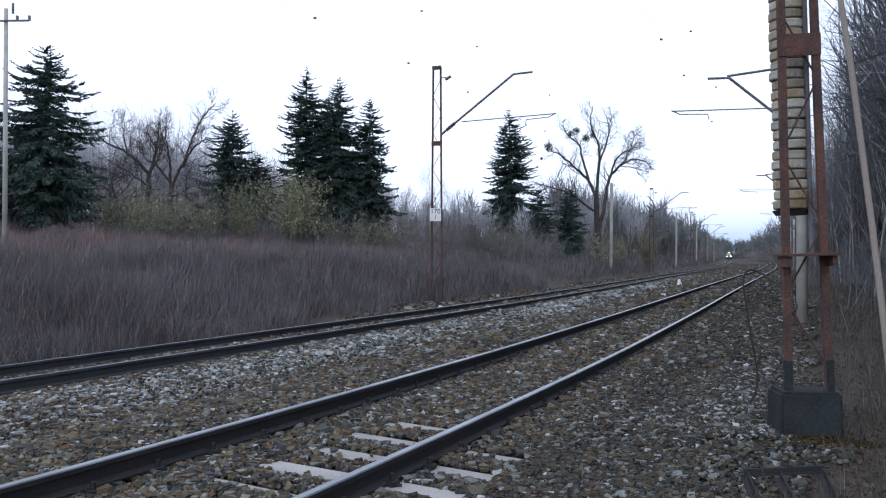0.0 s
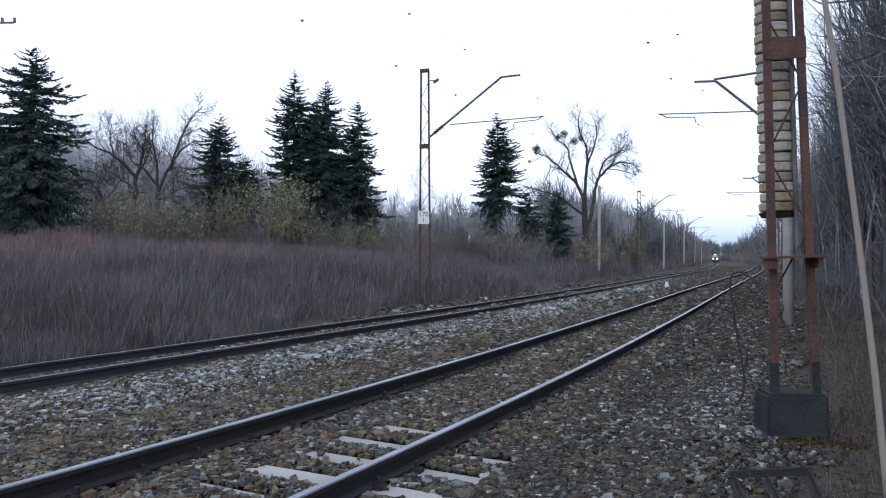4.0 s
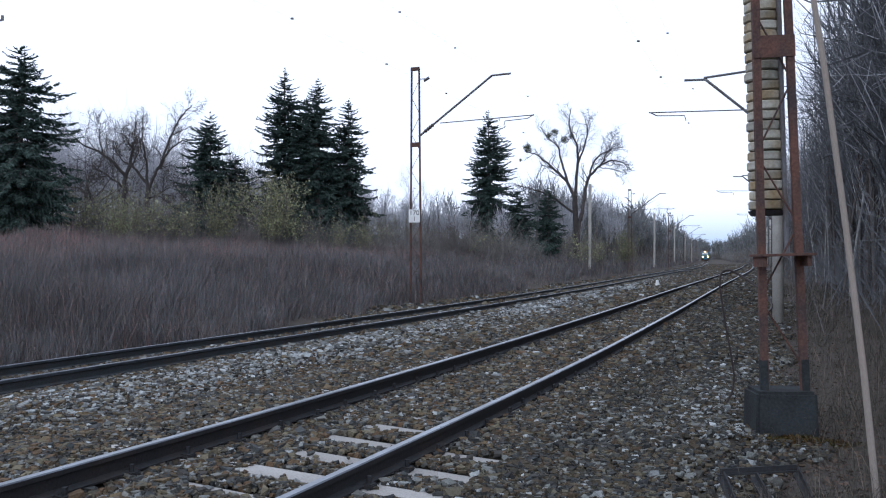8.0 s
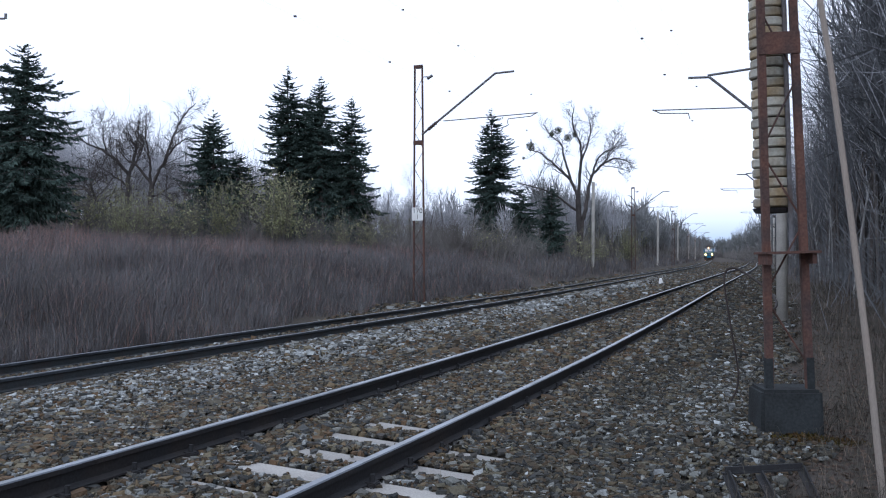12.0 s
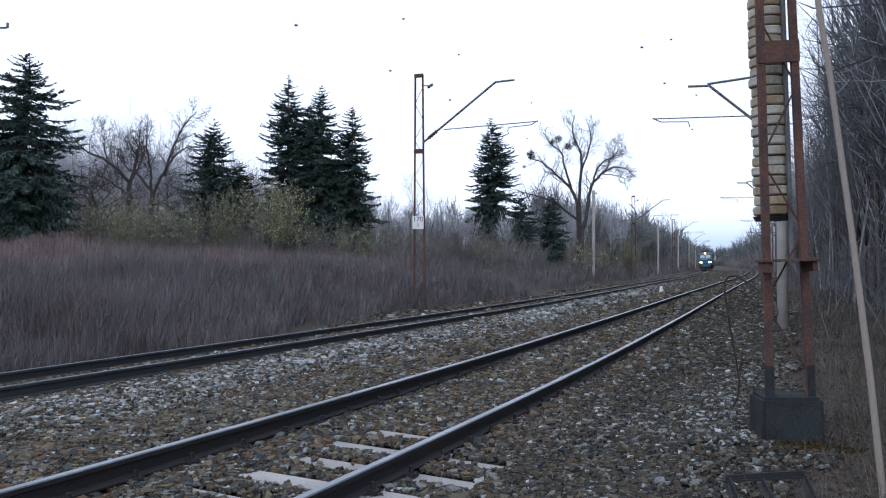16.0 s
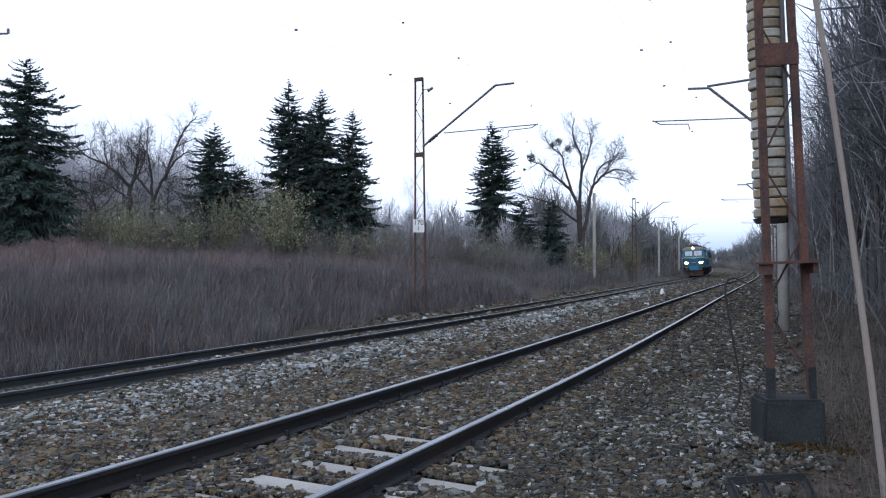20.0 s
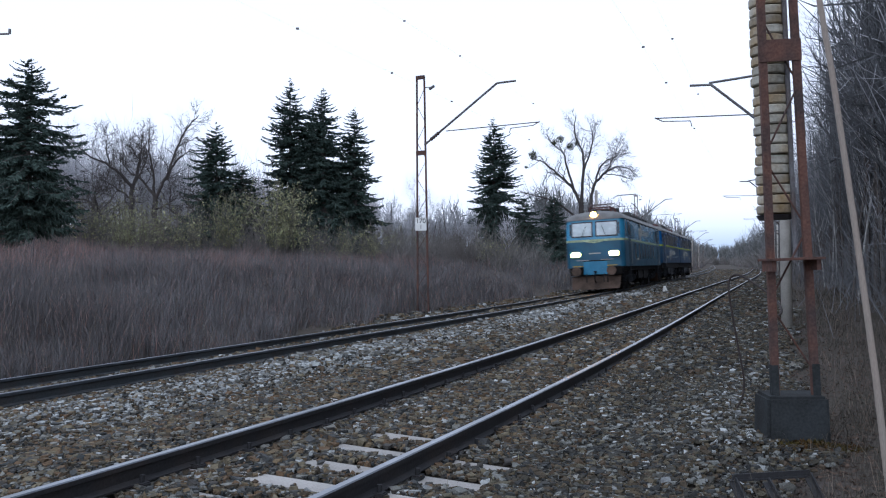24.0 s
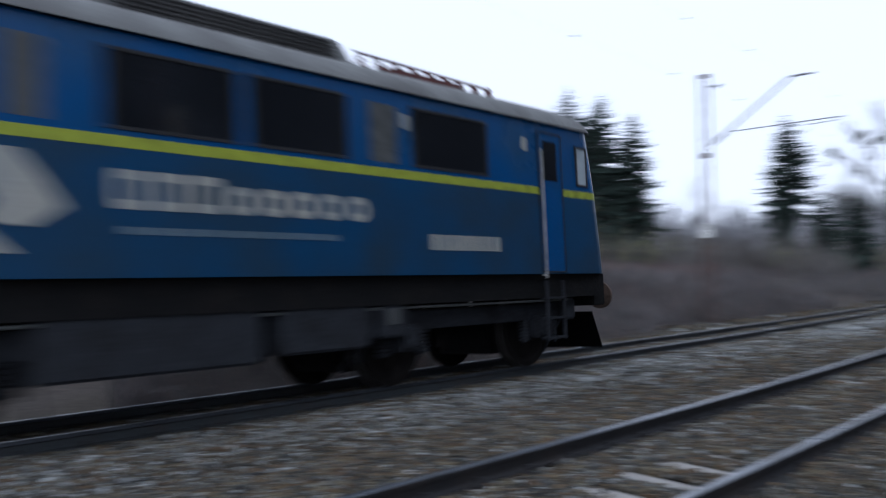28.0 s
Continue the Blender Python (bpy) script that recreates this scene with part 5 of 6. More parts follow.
def section(lit):
    """One half of the twin locomotive: cab at +x, gangway end at -x."""
    root = new("locomotive_section")
    half, W = 7.45, 1.49
    kw = dict(side=W, cab_front=True, cab_rear=False, bow=0.20, rake_from=1.6, rake=0.13)
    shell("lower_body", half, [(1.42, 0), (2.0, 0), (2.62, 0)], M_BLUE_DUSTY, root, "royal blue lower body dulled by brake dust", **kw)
    shell("side_stripe", half, [(2.62, -0.003), (2.73, -0.003)], M_LIME, root, "lime waist stripe", **kw)
    shell("upper_body", half, [(2.73, 0), (3.2, 0.01), (3.72, 0.03)], M_BLUE, root, "royal blue upper body", **kw)
    shell("roof", half, [(3.72, -0.03), (3.79, 0.0), (3.93, 0.10), (4.06, 0.34), (4.15, 0.80), (4.18, 1.30)], M_ROOF, root, "grey rounded roof with soot", cap=True, **kw)
    bm = bmesh.new()
    box(bm, (-half + 0.1, -1.38, 1.06), (half - 0.25, 1.40, 1.43))
    part("underframe", bm, M_UNDER, root, "black underframe")
    for s in (-1, 1):
        y = s * W
        for u0, u1 in ((3.33, 4.80), (5.98, 7.30), (7.52, 8.92), (10.25, 11.55)):
            plate("side_window", M_PANE, root, half - u1, half - u0, y - s * 0.012, 2.82, 3.52, 0.012, "dark side window", M_RUBBER, 0.035)
        for u0, u1 in ((5.12, 5.58), (9.5, 9.85), (12.0, 12.4), (13.6, 14.0)):
            plate("vent_grille", M_GREYPAINT, root, half - u1, half - u0, y - s * 0.008, 2.80, 3.52, 0.010, "narrow grey ventilation grille")
        d = plate("cab_door", M_BLUE, root, half - 2.05, half - 1.45, y, 1.46, 3.56, 0.006, "royal blue cab door", M_RUBBER, 0.018)
        plate("door_window", M_PANE, d, half - 1.93, half - 1.57, y, 2.84, 3.44, 0.012)
        plate("cab_side_window", M_SCREEN, root, half - 0.98, half - 0.72, y - s * 0.022, 2.84, 3.42, 0.026, "small cab side window with a painted sky reflection", M_RUBBER, 0.03)
        cab_steps(root, half - 1.72, y, 3.30)
        for u in (2.4, 4.96):
            plate("marker_plate", M_LETTER, root, half - u - 0.06, half - u + 0.06, y - s * 0.006, 3.25, 3.44, 0.010, "small white plate")
        near_end, emblem = (half - 10.4, half - 6.35) if s > 0 else (half - 8.9, half - 10.08)      # the emblem stands before the name on either side
        lettering("side_lettering", root, near_end, near_end + 3.3, y, 2.05, 2.42, 8, "faded white lettering in plain blocks")
        lettering("small_lettering", root, near_end + 0.1, near_end + 2.8, y, 1.82, 1.89, 18, "small faded white lettering")
        swoosh(root, emblem, y, 2.08, 0.88)
        lettering("running_number", root, half - 4.55, half - 3.05, y, 1.74, 1.94, 8, "pale running number in bars")
        lettering("owner_lettering", root, half - 12.7, half - 10.9, y, 1.82, 1.99, 10, "grey lettering in bars")
        lettering("data_lettering", root, half - 12.2, half - 11.6, y, 1.70, 1.75, 5, "small grey lettering")
        plate("data_panel", M_LETTER, root, half - 0.75, half - 0.50, y - s * 0.06, 1.74, 1.90, 0.008)
        facade("windscreen", M_SCREEN, root, half, sorted((s * 0.10, s * 1.10)), (2.86, 3.50), kw, 1, 0.012, "large windscreen with the reflected sky painted on")
        facade("windscreen_rubber", M_RUBBER, root, half, sorted((s * 0.05, s * 1.15)), (2.81, 3.55), kw, 1, 0.006)
        bm = bmesh.new()
        rod(bm, (half - 0.10, s * 0.62, 2.72), (half - 0.20, s * 0.40, 3.25), 0.012)
        part("wiper", bm, M_RUBBER, root)
        bm = bmesh.new()
        bmesh.ops.create_cone(bm, cap_ends=True, segments=18, radius1=0.16, radius2=0.16, depth=0.16, matrix=Matrix.Translation((half - 0.10, s * 0.98, 1.92)) @ Matrix.Rotation(radians(90), 4, "Y"))
        hl = part("headlight", bm, M_GREYPAINT, root, "round headlight housing", True)
        bm = bmesh.new()
        bmesh.ops.create_cone(bm, cap_ends=True, segments=18, radius1=0.125, radius2=0.125, depth=0.02, matrix=Matrix.Translation((half - 0.015, s * 0.98, 1.92)) @ Matrix.Rotation(radians(90), 4, "Y"))
        part("lens", bm, M_PANE, hl, "unlit lamp")
        for x0, x1, z0 in ((-2.1, 0.3, 0.50), (0.55, 1.9, 0.56), (2.05, 2.55, 0.66)):
            bm = bmesh.new()
            box(bm, (x0, min(s * 0.75, s * 1.36), z0), (x1, max(s * 0.75, s * 1.36), 1.14), 0.03)
            case = part("equipment_case", bm, M_GEAR, root, "dark case slung under the floor")
            if x0 > 2:
                plate("label_plate", M_GREYPAINT, case, x0 + 0.15, x0 + 0.33, s * 1.36, 0.82, 1.02, 0.01, "small grey plate")
        bm = bmesh.new()
        for a, b in ((-half + 0.4, -0.5), (0.2, half - 1.2)):
            rod(bm, (a, s * 1.33, 1.02), (b, s * 1.33, 1.02), 0.02)
        part("air_pipe", bm, M_GREYPAINT, root)
    facade("front_stripe", M_LIME, root, half, (-1.15, 1.15), (lambda y: 2.61 - 0.10 * max(0, 1 - abs(y) / 0.8), lambda y: 2.72 - 0.10 * max(0, 1 - abs(y) / 0.8)), kw, 1, 0.016, "lime stripe across the cab front", 12)
    bm = bmesh.new()
    box(bm, (half - 0.35, -1.30, 0.90), (half + 0.02, 1.30, 1.44), 0.02)
    part("buffer_beam", bm, M_UNDER, root, "dirty black buffer beam")
    buffers(half, root, 1)
    bm = bmesh.new()
    v = [bm.verts.new(p) for p in ((half - 0.25, -1.2, 0.80), (half - 0.25, 1.2, 0.80), (half + 0.12, 1.15, 0.18), (half + 0.22, 0, 0.16), (half + 0.12, -1.15, 0.18), (half - 0.2, 0, 0.80))]
    bm.faces.new((v[0], v[5], v[3], v[4]))
    bm.faces.new((v[5], v[1], v[2], v[3]))
    bmesh.ops.solidify(bm, geom=bm.faces[:], thickness=0.03)
    part("snow_plough", bm, M_UNDER, root, "black snow plough")
    bm = bmesh.new()
    box(bm, (-half - 0.32, -0.62, 1.30), (-half + 0.01, 0.62, 3.30), 0.04)
    part("gangway", bm, M_RUBBER, root, "black rubber gangway bellows")
    pantograph(-half + 3.2, root, False, 4.17)
    bm = bmesh.new()
    x0, x1 = half - 9.0, half - 5.3
    vs = [bm.verts.new(p) for p in ((x0, -1.05, 4.02), (x1, -1.05, 4.02), (x1, 1.05, 4.02), (x0, 1.05, 4.02), (x0 + 0.2, -0.92, 4.42), (x1 - 0.2, -0.92, 4.42), (x1 - 0.2, 0.92, 4.42), (x0 + 0.2, 0.92, 4.42))]
    for f in ((0, 1, 5, 4), (1, 2, 6, 5), (2, 3, 7, 6), (3, 0, 4, 7), (4, 5, 6, 7)):
        bm.faces.new([vs[k] for k in f])
    bmesh.ops.bevel(bm, geom=bm.edges[:], offset=0.04, segments=2, affect="EDGES")
    hump = part("resistor_housing", bm, M_ROOF, root, "long grey roof housing for resistors")
    for s in (-1, 1):
        for k in range(5):
            bm = bmesh.new()
            zz, yy = 4.10 + k * 0.058, s * (1.022 - k * 0.019)
            box(bm, (x0 + 0.35, min(yy, yy + s * 0.03), zz), (x1 - 0.35, max(yy, yy + s * 0.03), zz + 0.022))
            part("slat", bm, M_ROOF_DARK, hump)
    bm = bmesh.new()
    for y in (-0.78, 0.0, 0.78):
        rod(bm, (half - 5.1, y, 4.37), (half - 2.2, y, 4.30), 0.02)
        box(bm, (half - 4.6, y - 0.12, 4.08), (half - 3.1, y + 0.12, 4.24), 0.02)
        for k in range(9):
            x = half - 5.0 + k * 0.34
            for z, r in ((4.07, 0.075), (4.14, 0.085), (4.21, 0.075), (4.28, 0.060)):
                rod(bm, (x, y, z), (x, y, z + 0.045), r, r * 0.6)
    part("roof_insulators", bm, M_RED_OXIDE, root, "row of red-brown insulators on the roof")
    bm = bmesh.new()
    rod(bm, (half - 2.4, 0.4, 4.1), (half - 2.4, 0.4, 4.5), 0.012)
    part("aerial", bm, M_RUBBER, root)
    wheels = []
    for c in (4.25, -4.25):
        xs = [c - 1.525, c + 1.525]
        bogie(xs, 0.625, root)
        wheels += [wheelset(x, 0.625, root) for x in xs]
    tagged(root, "royal blue half of a twin electric locomotive with lime stripe", "locomotive", "sections of the twin locomotive")
    return root, wheels


lead, lead_wheels = six_axle_locomotive()
front_half, _ = section(False)
rear_half = copy_thing(front_half, Matrix.Identity(4))
front_half["label"] = "royal blue leading half of a twin locomotive behind another"
rear_half["label"] = "royal blue trailing half of a twin locomotive, cab last"

SPEED, STATION_25 = 20.05, 23.75                            # metres a second; station of the leading cab's front at 25 s


def train_rows(middle, reverse):
    """The pose of a vehicle whose middle is that far behind the train's front, all through the clip."""
    rows = []
    for k in range(57):
        t = 0.5 * k
        s = STATION_25 - SPEED * (t - 25.0) + middle
        a, b = far_track.at(s + 4.5), far_track.at(s - 4.5)     # behind, ahead
        c, d = (a + b) / 2, b - a
        rz = math.degrees(math.atan2(d.y, d.x))
        lean = math.degrees(math.atan(0.0585 / 1.5))
        rows.append((t, pose(c.x, c.y, c.z, -lean, 0, rz + 180) if reverse else pose(c.x, c.y, c.z, lean, 0, rz)))
    return rows


def wheel_rows(w, reverse):
    x, y, z = w.location
    step = math.degrees(SPEED / FPS / 0.625) * (-1 if reverse else 1)
    return [(k / FPS, pose(x, y, z, 0, step * k, 0)) for k in range(28 * FPS + 1)]


# ---- along the line: masts, tension weights, posts, foundations ----
M_WEIGHT = material("pale_stacked_weights", (0.40, 0.385, 0.33), 0.9, vary=0.2, scale=2.5, fine=30, second=(0.27, 0.20, 0.11), spread=0.50, per_object=0.22, bump=0.3)
M_WOODPOLE = material("pale_weathered_pole", (0.28, 0.245, 0.21), 0.85, vary=0.15, scale=2.0, fine=30, second=(0.30, 0.25, 0.21), stretch=(6, 6, 1), bump=0.25)
M_BRAMBLE = material("dark_stem", (0.035, 0.025, 0.022), 0.8, vary=0.2, bump=0.1)
M_INSULATOR = material("brown_porcelain", (0.06, 0.035, 0.028), 0.35, vary=0.1, bump=0.02)
M_MOSS = material("moss_and_litter", (0.055, 0.045, 0.012), 0.95, vary=0.4, scale=5, fine=40, second=(0.07, 0.035, 0.015), bump=0.6)


def lattice_mast(height, base, top, mats, parent_name="lattice_mast", leg=0.075, step=0.55, plates=()):
    """Two channel legs that lean together, zigzag braces between them, cap plate."""
    root = new(parent_name)
    for s in (-1, 1):
        bm = bmesh.new()
        pts = [(s * base / 2, 0, -0.4), (s * top / 2, 0, height)]
        a, b = Vector(pts[0]), Vector(pts[1])
        k, d = 0.012, leg * 0.42
        prof = [(-leg / 2, -d), (leg / 2, -d), (leg / 2, d), (leg / 2 - k, d), (leg / 2 - k, -d + k), (-leg / 2 + k, -d + k), (-leg / 2 + k, d), (-leg / 2, d)]
        vs = [[bm.verts.new(p + Vector((u, v, 0))) for u, v in prof] for p in (a, b)]
        for j in range(8):
            bm.faces.new((vs[0][j], vs[0][(j + 1) % 8], vs[1][(j + 1) % 8], vs[1][j]))
        bm.faces.new(vs[1])
        bm.faces.new(vs[0][::-1])
        part("leg", bm, mats, root)
    n = int((height - 0.5) / step)
    for k in range(n):
        z0, z1 = 0.3 + k * step, 0.3 + (k + 0.8) * step
        w0, w1 = (np.interp(z, [0, height], [base, top]) / 2 - leg * 0.3 for z in (z0, z1))
        s = 1 if k % 2 else -1
        bm = bmesh.new()
        rod(bm, (-s * w0, 0.03, z0), (s * w1, 0.03, z1), 0.010, n=6)
        part("brace", bm, mats, root)
    for z, h in (*plates, (height - 0.1, 0.14)):
        w = np.interp(z, [0, height], [base, top]) / 2 + leg * 0.55
        bm = bmesh.new()
        box(bm, (-w, -leg * 0.42 - 0.014, z), (w, -leg * 0.42 - 0.002, z + h), 0.003)
        part("tie_plate", bm, mats, root)
    return root


def cantilever(root, reach, z_low, z_knee, x_knee, x_tip, z_reg, x_reg0, x_reg1):
    """The arm over a track, in the mast's own space: +x points to the track."""
    bm = bmesh.new()
    rod(bm, (0.12, 0, z_low), (x_knee, 0, z_knee), 0.038)
    rod(bm, (x_knee, 0, z_knee), (x_tip, 0, z_knee + 0.02), 0.034)
    arm = part("cantilever", bm, M_GREYSTEEL, root, "slanting steel cantilever tube")
    bm = bmesh.new()
    for k in range(4):
        f = 0.10 + 0.03 * k
        c = Vector((0.12, 0, z_low)).lerp(Vector((x_knee, 0, z_knee)), f)
        bmesh.ops.create_uvsphere(bm, u_segments=8, v_segments=5, radius=0.065, matrix=Matrix.Translation(c))
    part("insulator", bm, M_INSULATOR, arm)
    bm = bmesh.new()
    rod(bm, (x_reg0, 0, z_reg), (x_reg1, 0, z_reg + 0.08), 0.017)
    part("registration_tube", bm, M_GREYSTEEL, root, "thin registration tube")
    bm = bmesh.new()
    e = x_reg1
    rod(bm, (e, 0, z_reg + 0.10), (e - 0.22, 0, z_reg - 0.02), 0.016)
    rod(bm, (e - 0.22, 0, z_reg - 0.02), (e - 0.98, 0, z_reg - 0.06), 0.014)
    rod(bm, (e - 0.98, 0, z_reg - 0.06), (e - 1.02, 0, z_reg - 0.22), 0.012)
    part("steady_arm", bm, M_GREYSTEEL, root)
    return arm


def facing(track, s, o, sink=0.0, flip=False):
    """A pose on the ground beside a track whose +x points square to the rails, to their right (flip: to their left)."""
    p = track.at(s, o)
    th = track.turn(s)
    rz = -math.degrees(th) + (180 if flip else 0)
    return pose(p.x, p.y, on_ground(p.x, p.y, sink), 0, 0, rz)


# the far side's masts; the nearest carries the kilometre plate
far_mast = lattice_mast(8.03, 0.40, 0.27, M_RUST, "catenary_mast", 0.055, 0.62, ((5.35, 0.16),))
cantilever(far_mast, 3.0, 5.70, 7.58, 2.72, 3.36, 6.12, 0.90, 4.14)
bm = bmesh.new()
rod(bm, (0.12, 0, 7.65), (0.42, 0, 7.65), 0.016)
rod(bm, (0.32, 0, 7.58), (0.50, 0, 7.68), 0.05)
part("feeder_bracket", bm, M_GREYSTEEL, far_mast)
first_mast = far_mast
first_mast.matrix_basis = facing(far_track, 27.0, -2.78)
tagged(first_mast, "rusty lattice catenary mast with a slanting cantilever", "catenary mast", "catenary masts of the far track")
for s in (83, 128, 178, 228, 290):
    copy_thing(first_mast, facing(far_track, s, -2.9))


def written(body, size, mat, parent, m, name="writing"):
    cu = bpy.data.curves.new(name, "FONT")
    cu.body, cu.size, cu.align_x, cu.align_y, cu.extrude = body, size, "CENTER", "CENTER", 0.002
    o = bpy.data.objects.new(name, cu)
    scene.collection.objects.link(o)
    me = bpy.data.meshes.new_from_object(o)
    bpy.data.objects.remove(o)
    me.materials.append(mat)
    t = new(name, me)
    t.parent = parent
    t.matrix_basis = m
    return t


sign = new("kilometre_plate")
bm = bmesh.new()
box(bm, (-0.19, -0.008, -0.22), (0.19, 0.008, 0.22), 0.004)
part("plate", bm, M_WHITE, sign, "white enamel plate")
upright = Matrix.Rotation(radians(90), 4, "X")
written("170", 0.23, M_BLACK, sign, Matrix.Translation((0, -0.011, 0.10)) @ upright, "numerals")
written("1", 0.20, M_BLACK, sign, Matrix.Translation((0, -0.011, -0.10)) @ upright, "numeral")
p = far_track.at(27.0, -2.80)
sign.matrix_basis = pose(p.x - 0.02, p.y - 0.12, 2.80, 0, 0, -6)
tagged(sign, "white kilometre plate reading 170 over 1 on a mast", "sign")

# concrete masts of the near track
mast = new("concrete_mast")
bm = bmesh.new()
rod(bm, (0, 0, -0.4), (0, 0, 7.9), 0.155, 0.12, 14)
part("shaft", bm, M_CONCRETE, mast, "pale spun-concrete shaft", True)
bm = bmesh.new()
for z in (4.72, 6.95):
    box(bm, (-0.2, -0.2, z - 0.05), (0.2, 0.2, z + 0.05), 0.01)
part("clamp", bm, M_GREYSTEEL, mast)
cantilever(mast, 3.0, 5.2, 6.75, 1.85, 2.42, 5.84, 0.7, 3.4)
bm = bmesh.new()
rod(bm, (0.1, 0, 6.95), (1.9, 0, 6.80), 0.034)
part("top_tube", bm, M_GREYSTEEL, mast)
mast.matrix_basis = facing(near_track, 25.0, 3.3, 0, True)
tagged(mast, "pale round concrete catenary mast with steel cantilever", "catenary mast", "catenary masts of the near track")
for s in (56, 86, 118, 150, 185, 225):
    copy_thing(mast, facing(near_track, s, 3.4, 0, True))

# the lattice mast by the near track with its footing and its stack of tension weights
near_mast = lattice_mast(8.0, 0.392, 0.24, M_RUST, "lattice_mast", 0.072, 0.72, ((3.33, 0.22),))
bm = bmesh.new()
box(bm, (-0.27, -0.30, 1.36), (0.25, 0.12, 1.385), 0.004)
for x in (-0.22, 0.2):
    box(bm, (x - 0.02, -0.25, 1.26), (x + 0.02, 0.08, 1.36))
part("shelf_plate", bm, M_RUST, near_mast, "rusty shelf plate across the legs")
for x in (-0.196, 0.196):
    bm = bmesh.new()
    box(bm, (x - 0.039, -0.034, 0.0), (x + 0.039, 0.034, 0.34), 0.004)
    part("leg_sleeve", bm, M_BASE, near_mast, "dark tarred foot of a leg")
near_mast.matrix_basis = pose(3.395, 8.62, 0.02, 0, -1.6, -4)
tagged(near_mast, "rusty two-legged lattice mast on a concrete footing", "mast")
bm = bmesh.new()
vs = [bm.verts.new(p) for p in ((-0.305, -0.26, -0.62), (0.305, -0.26, -0.62), (0.305, 0.26, -0.62), (-0.305, 0.26, -0.62), (-0.29, -0.24, 0.0), (0.29, -0.24, 0.0), (0.29, 0.24, 0.0), (-0.29, 0.24, 0.0))]
for f in ((0, 3, 2, 1), (0, 1, 5, 4), (1, 2, 6, 5), (2, 3, 7, 6), (3, 0, 4, 7), (4, 5, 6, 7)):
    bm.faces.new([vs[k] for k in f])
bmesh.ops.bevel(bm, geom=bm.edges[:], offset=0.03, segments=2, affect="EDGES")
footing = tagged(part("footing", bm, M_BASE), "dark damp concrete footing with chamfered edges", "footing")
footing.matrix_basis = pose(3.385, 8.72, 0.055, 0, 0, -4)

mr = np.random.RandomState(91)
n = 2600
q = mr.normal(size=(n, 2)) * np.array([0.26, 0.10]) + np.array([3.40, 8.36])
c = np.stack([q[:, 0], q[:, 1], ground_height(q[:, 0], q[:, 1]) + 0.06 * np.exp(-((q[:, 0] - 3.4) ** 2) / 0.1) * mr.rand(n)], -1)
v = c[:, None] + mr.normal(size=(n, 3, 3)) * 0.016
tagged(new("moss", triangles("moss", v.reshape(-1, 3), np.arange(n * 3).reshape(-1, 3), [M_MOSS])), "dark moss and rotting litter at the foot of a footing", "moss", kind="stuff")

stack = new("tension_weights")
bm = bmesh.new()
rod(bm, (0, 0, -0.05), (0, 0, 5.6), 0.018)
bmesh.ops.create_cone(bm, cap_ends=True, segments=14, radius1=0.16, radius2=0.19, depth=0.05, matrix=Matrix.Translation((0, 0, -0.035)))
part("hanger", bm, M_RAIL, stack, "dark hanger rod with a foot plate")
weight_mesh = None
wr = np.random.RandomState(4)
for k in range(34):
    if weight_mesh is None:
        bm = bmesh.new()
        bmesh.ops.create_cone(bm, cap_ends=True, segments=22, radius1=0.178, radius2=0.178, depth=0.090)
        bmesh.ops.bevel(bm, geom=[e for e in bm.edges if abs(e.verts[0].co.z - e.verts[1].co.z) < 1e-4], offset=0.012, segments=1, affect="EDGES")
        o = part("weight", bm, M_WEIGHT, stack)
        weight_mesh = o.data
    else:
        o = new("weight", weight_mesh)
        o.parent = stack
    o.matrix_basis = pose(wr.normal() * 0.006, wr.normal() * 0.006, 0.045 + k * 0.1025, wr.normal() * 0.8, wr.normal() * 0.8, wr.rand() * 360)
bm = bmesh.new()
rod(bm, (0.135, -0.16, -0.5), (0.10, -0.16, 5.6), 0.026)
part("guide_pipe", bm, M_GREYSTEEL, stack, "dark guide pipe beside the weights")
stack.matrix_basis = pose(3.375, 9.02, 1.86, 0, -1.2, 0)
tagged(stack, "tall stack of pale round tension weights hanging at a mast", "tension weights")
bm = bmesh.new()
rod(bm, (3.12, 8.75, 7.35), (3.28, 9.1, 7.35), 0.03)
rod(bm, (3.26, 9.02, 7.2), (3.28, 9.02, 7.5), 0.2, n=18)
pulley = tagged(part("pulley", bm, M_RUST), "rusty pulley wheel at the mast's head", "pulley")

# the leaning pale pole
h = Heap()
h.tube([(0, 0, 0), (-0.005, 0, 1.0), (-0.03, 0, 2.0), (-0.07, 0, 3.1), (-0.15, 0, 4.4)], [0.024, 0.023, 0.021, 0.020, 0.018], 14)
leaning = tagged(shade(new("leaning_pole", h.mesh("leaning_pole", [M_WOODPOLE]))), "slim pale pole leaning beside the mast", "pole")
leaning.matrix_basis = pose(2.985, 5.95, -0.42, 0, -5.2, 0)

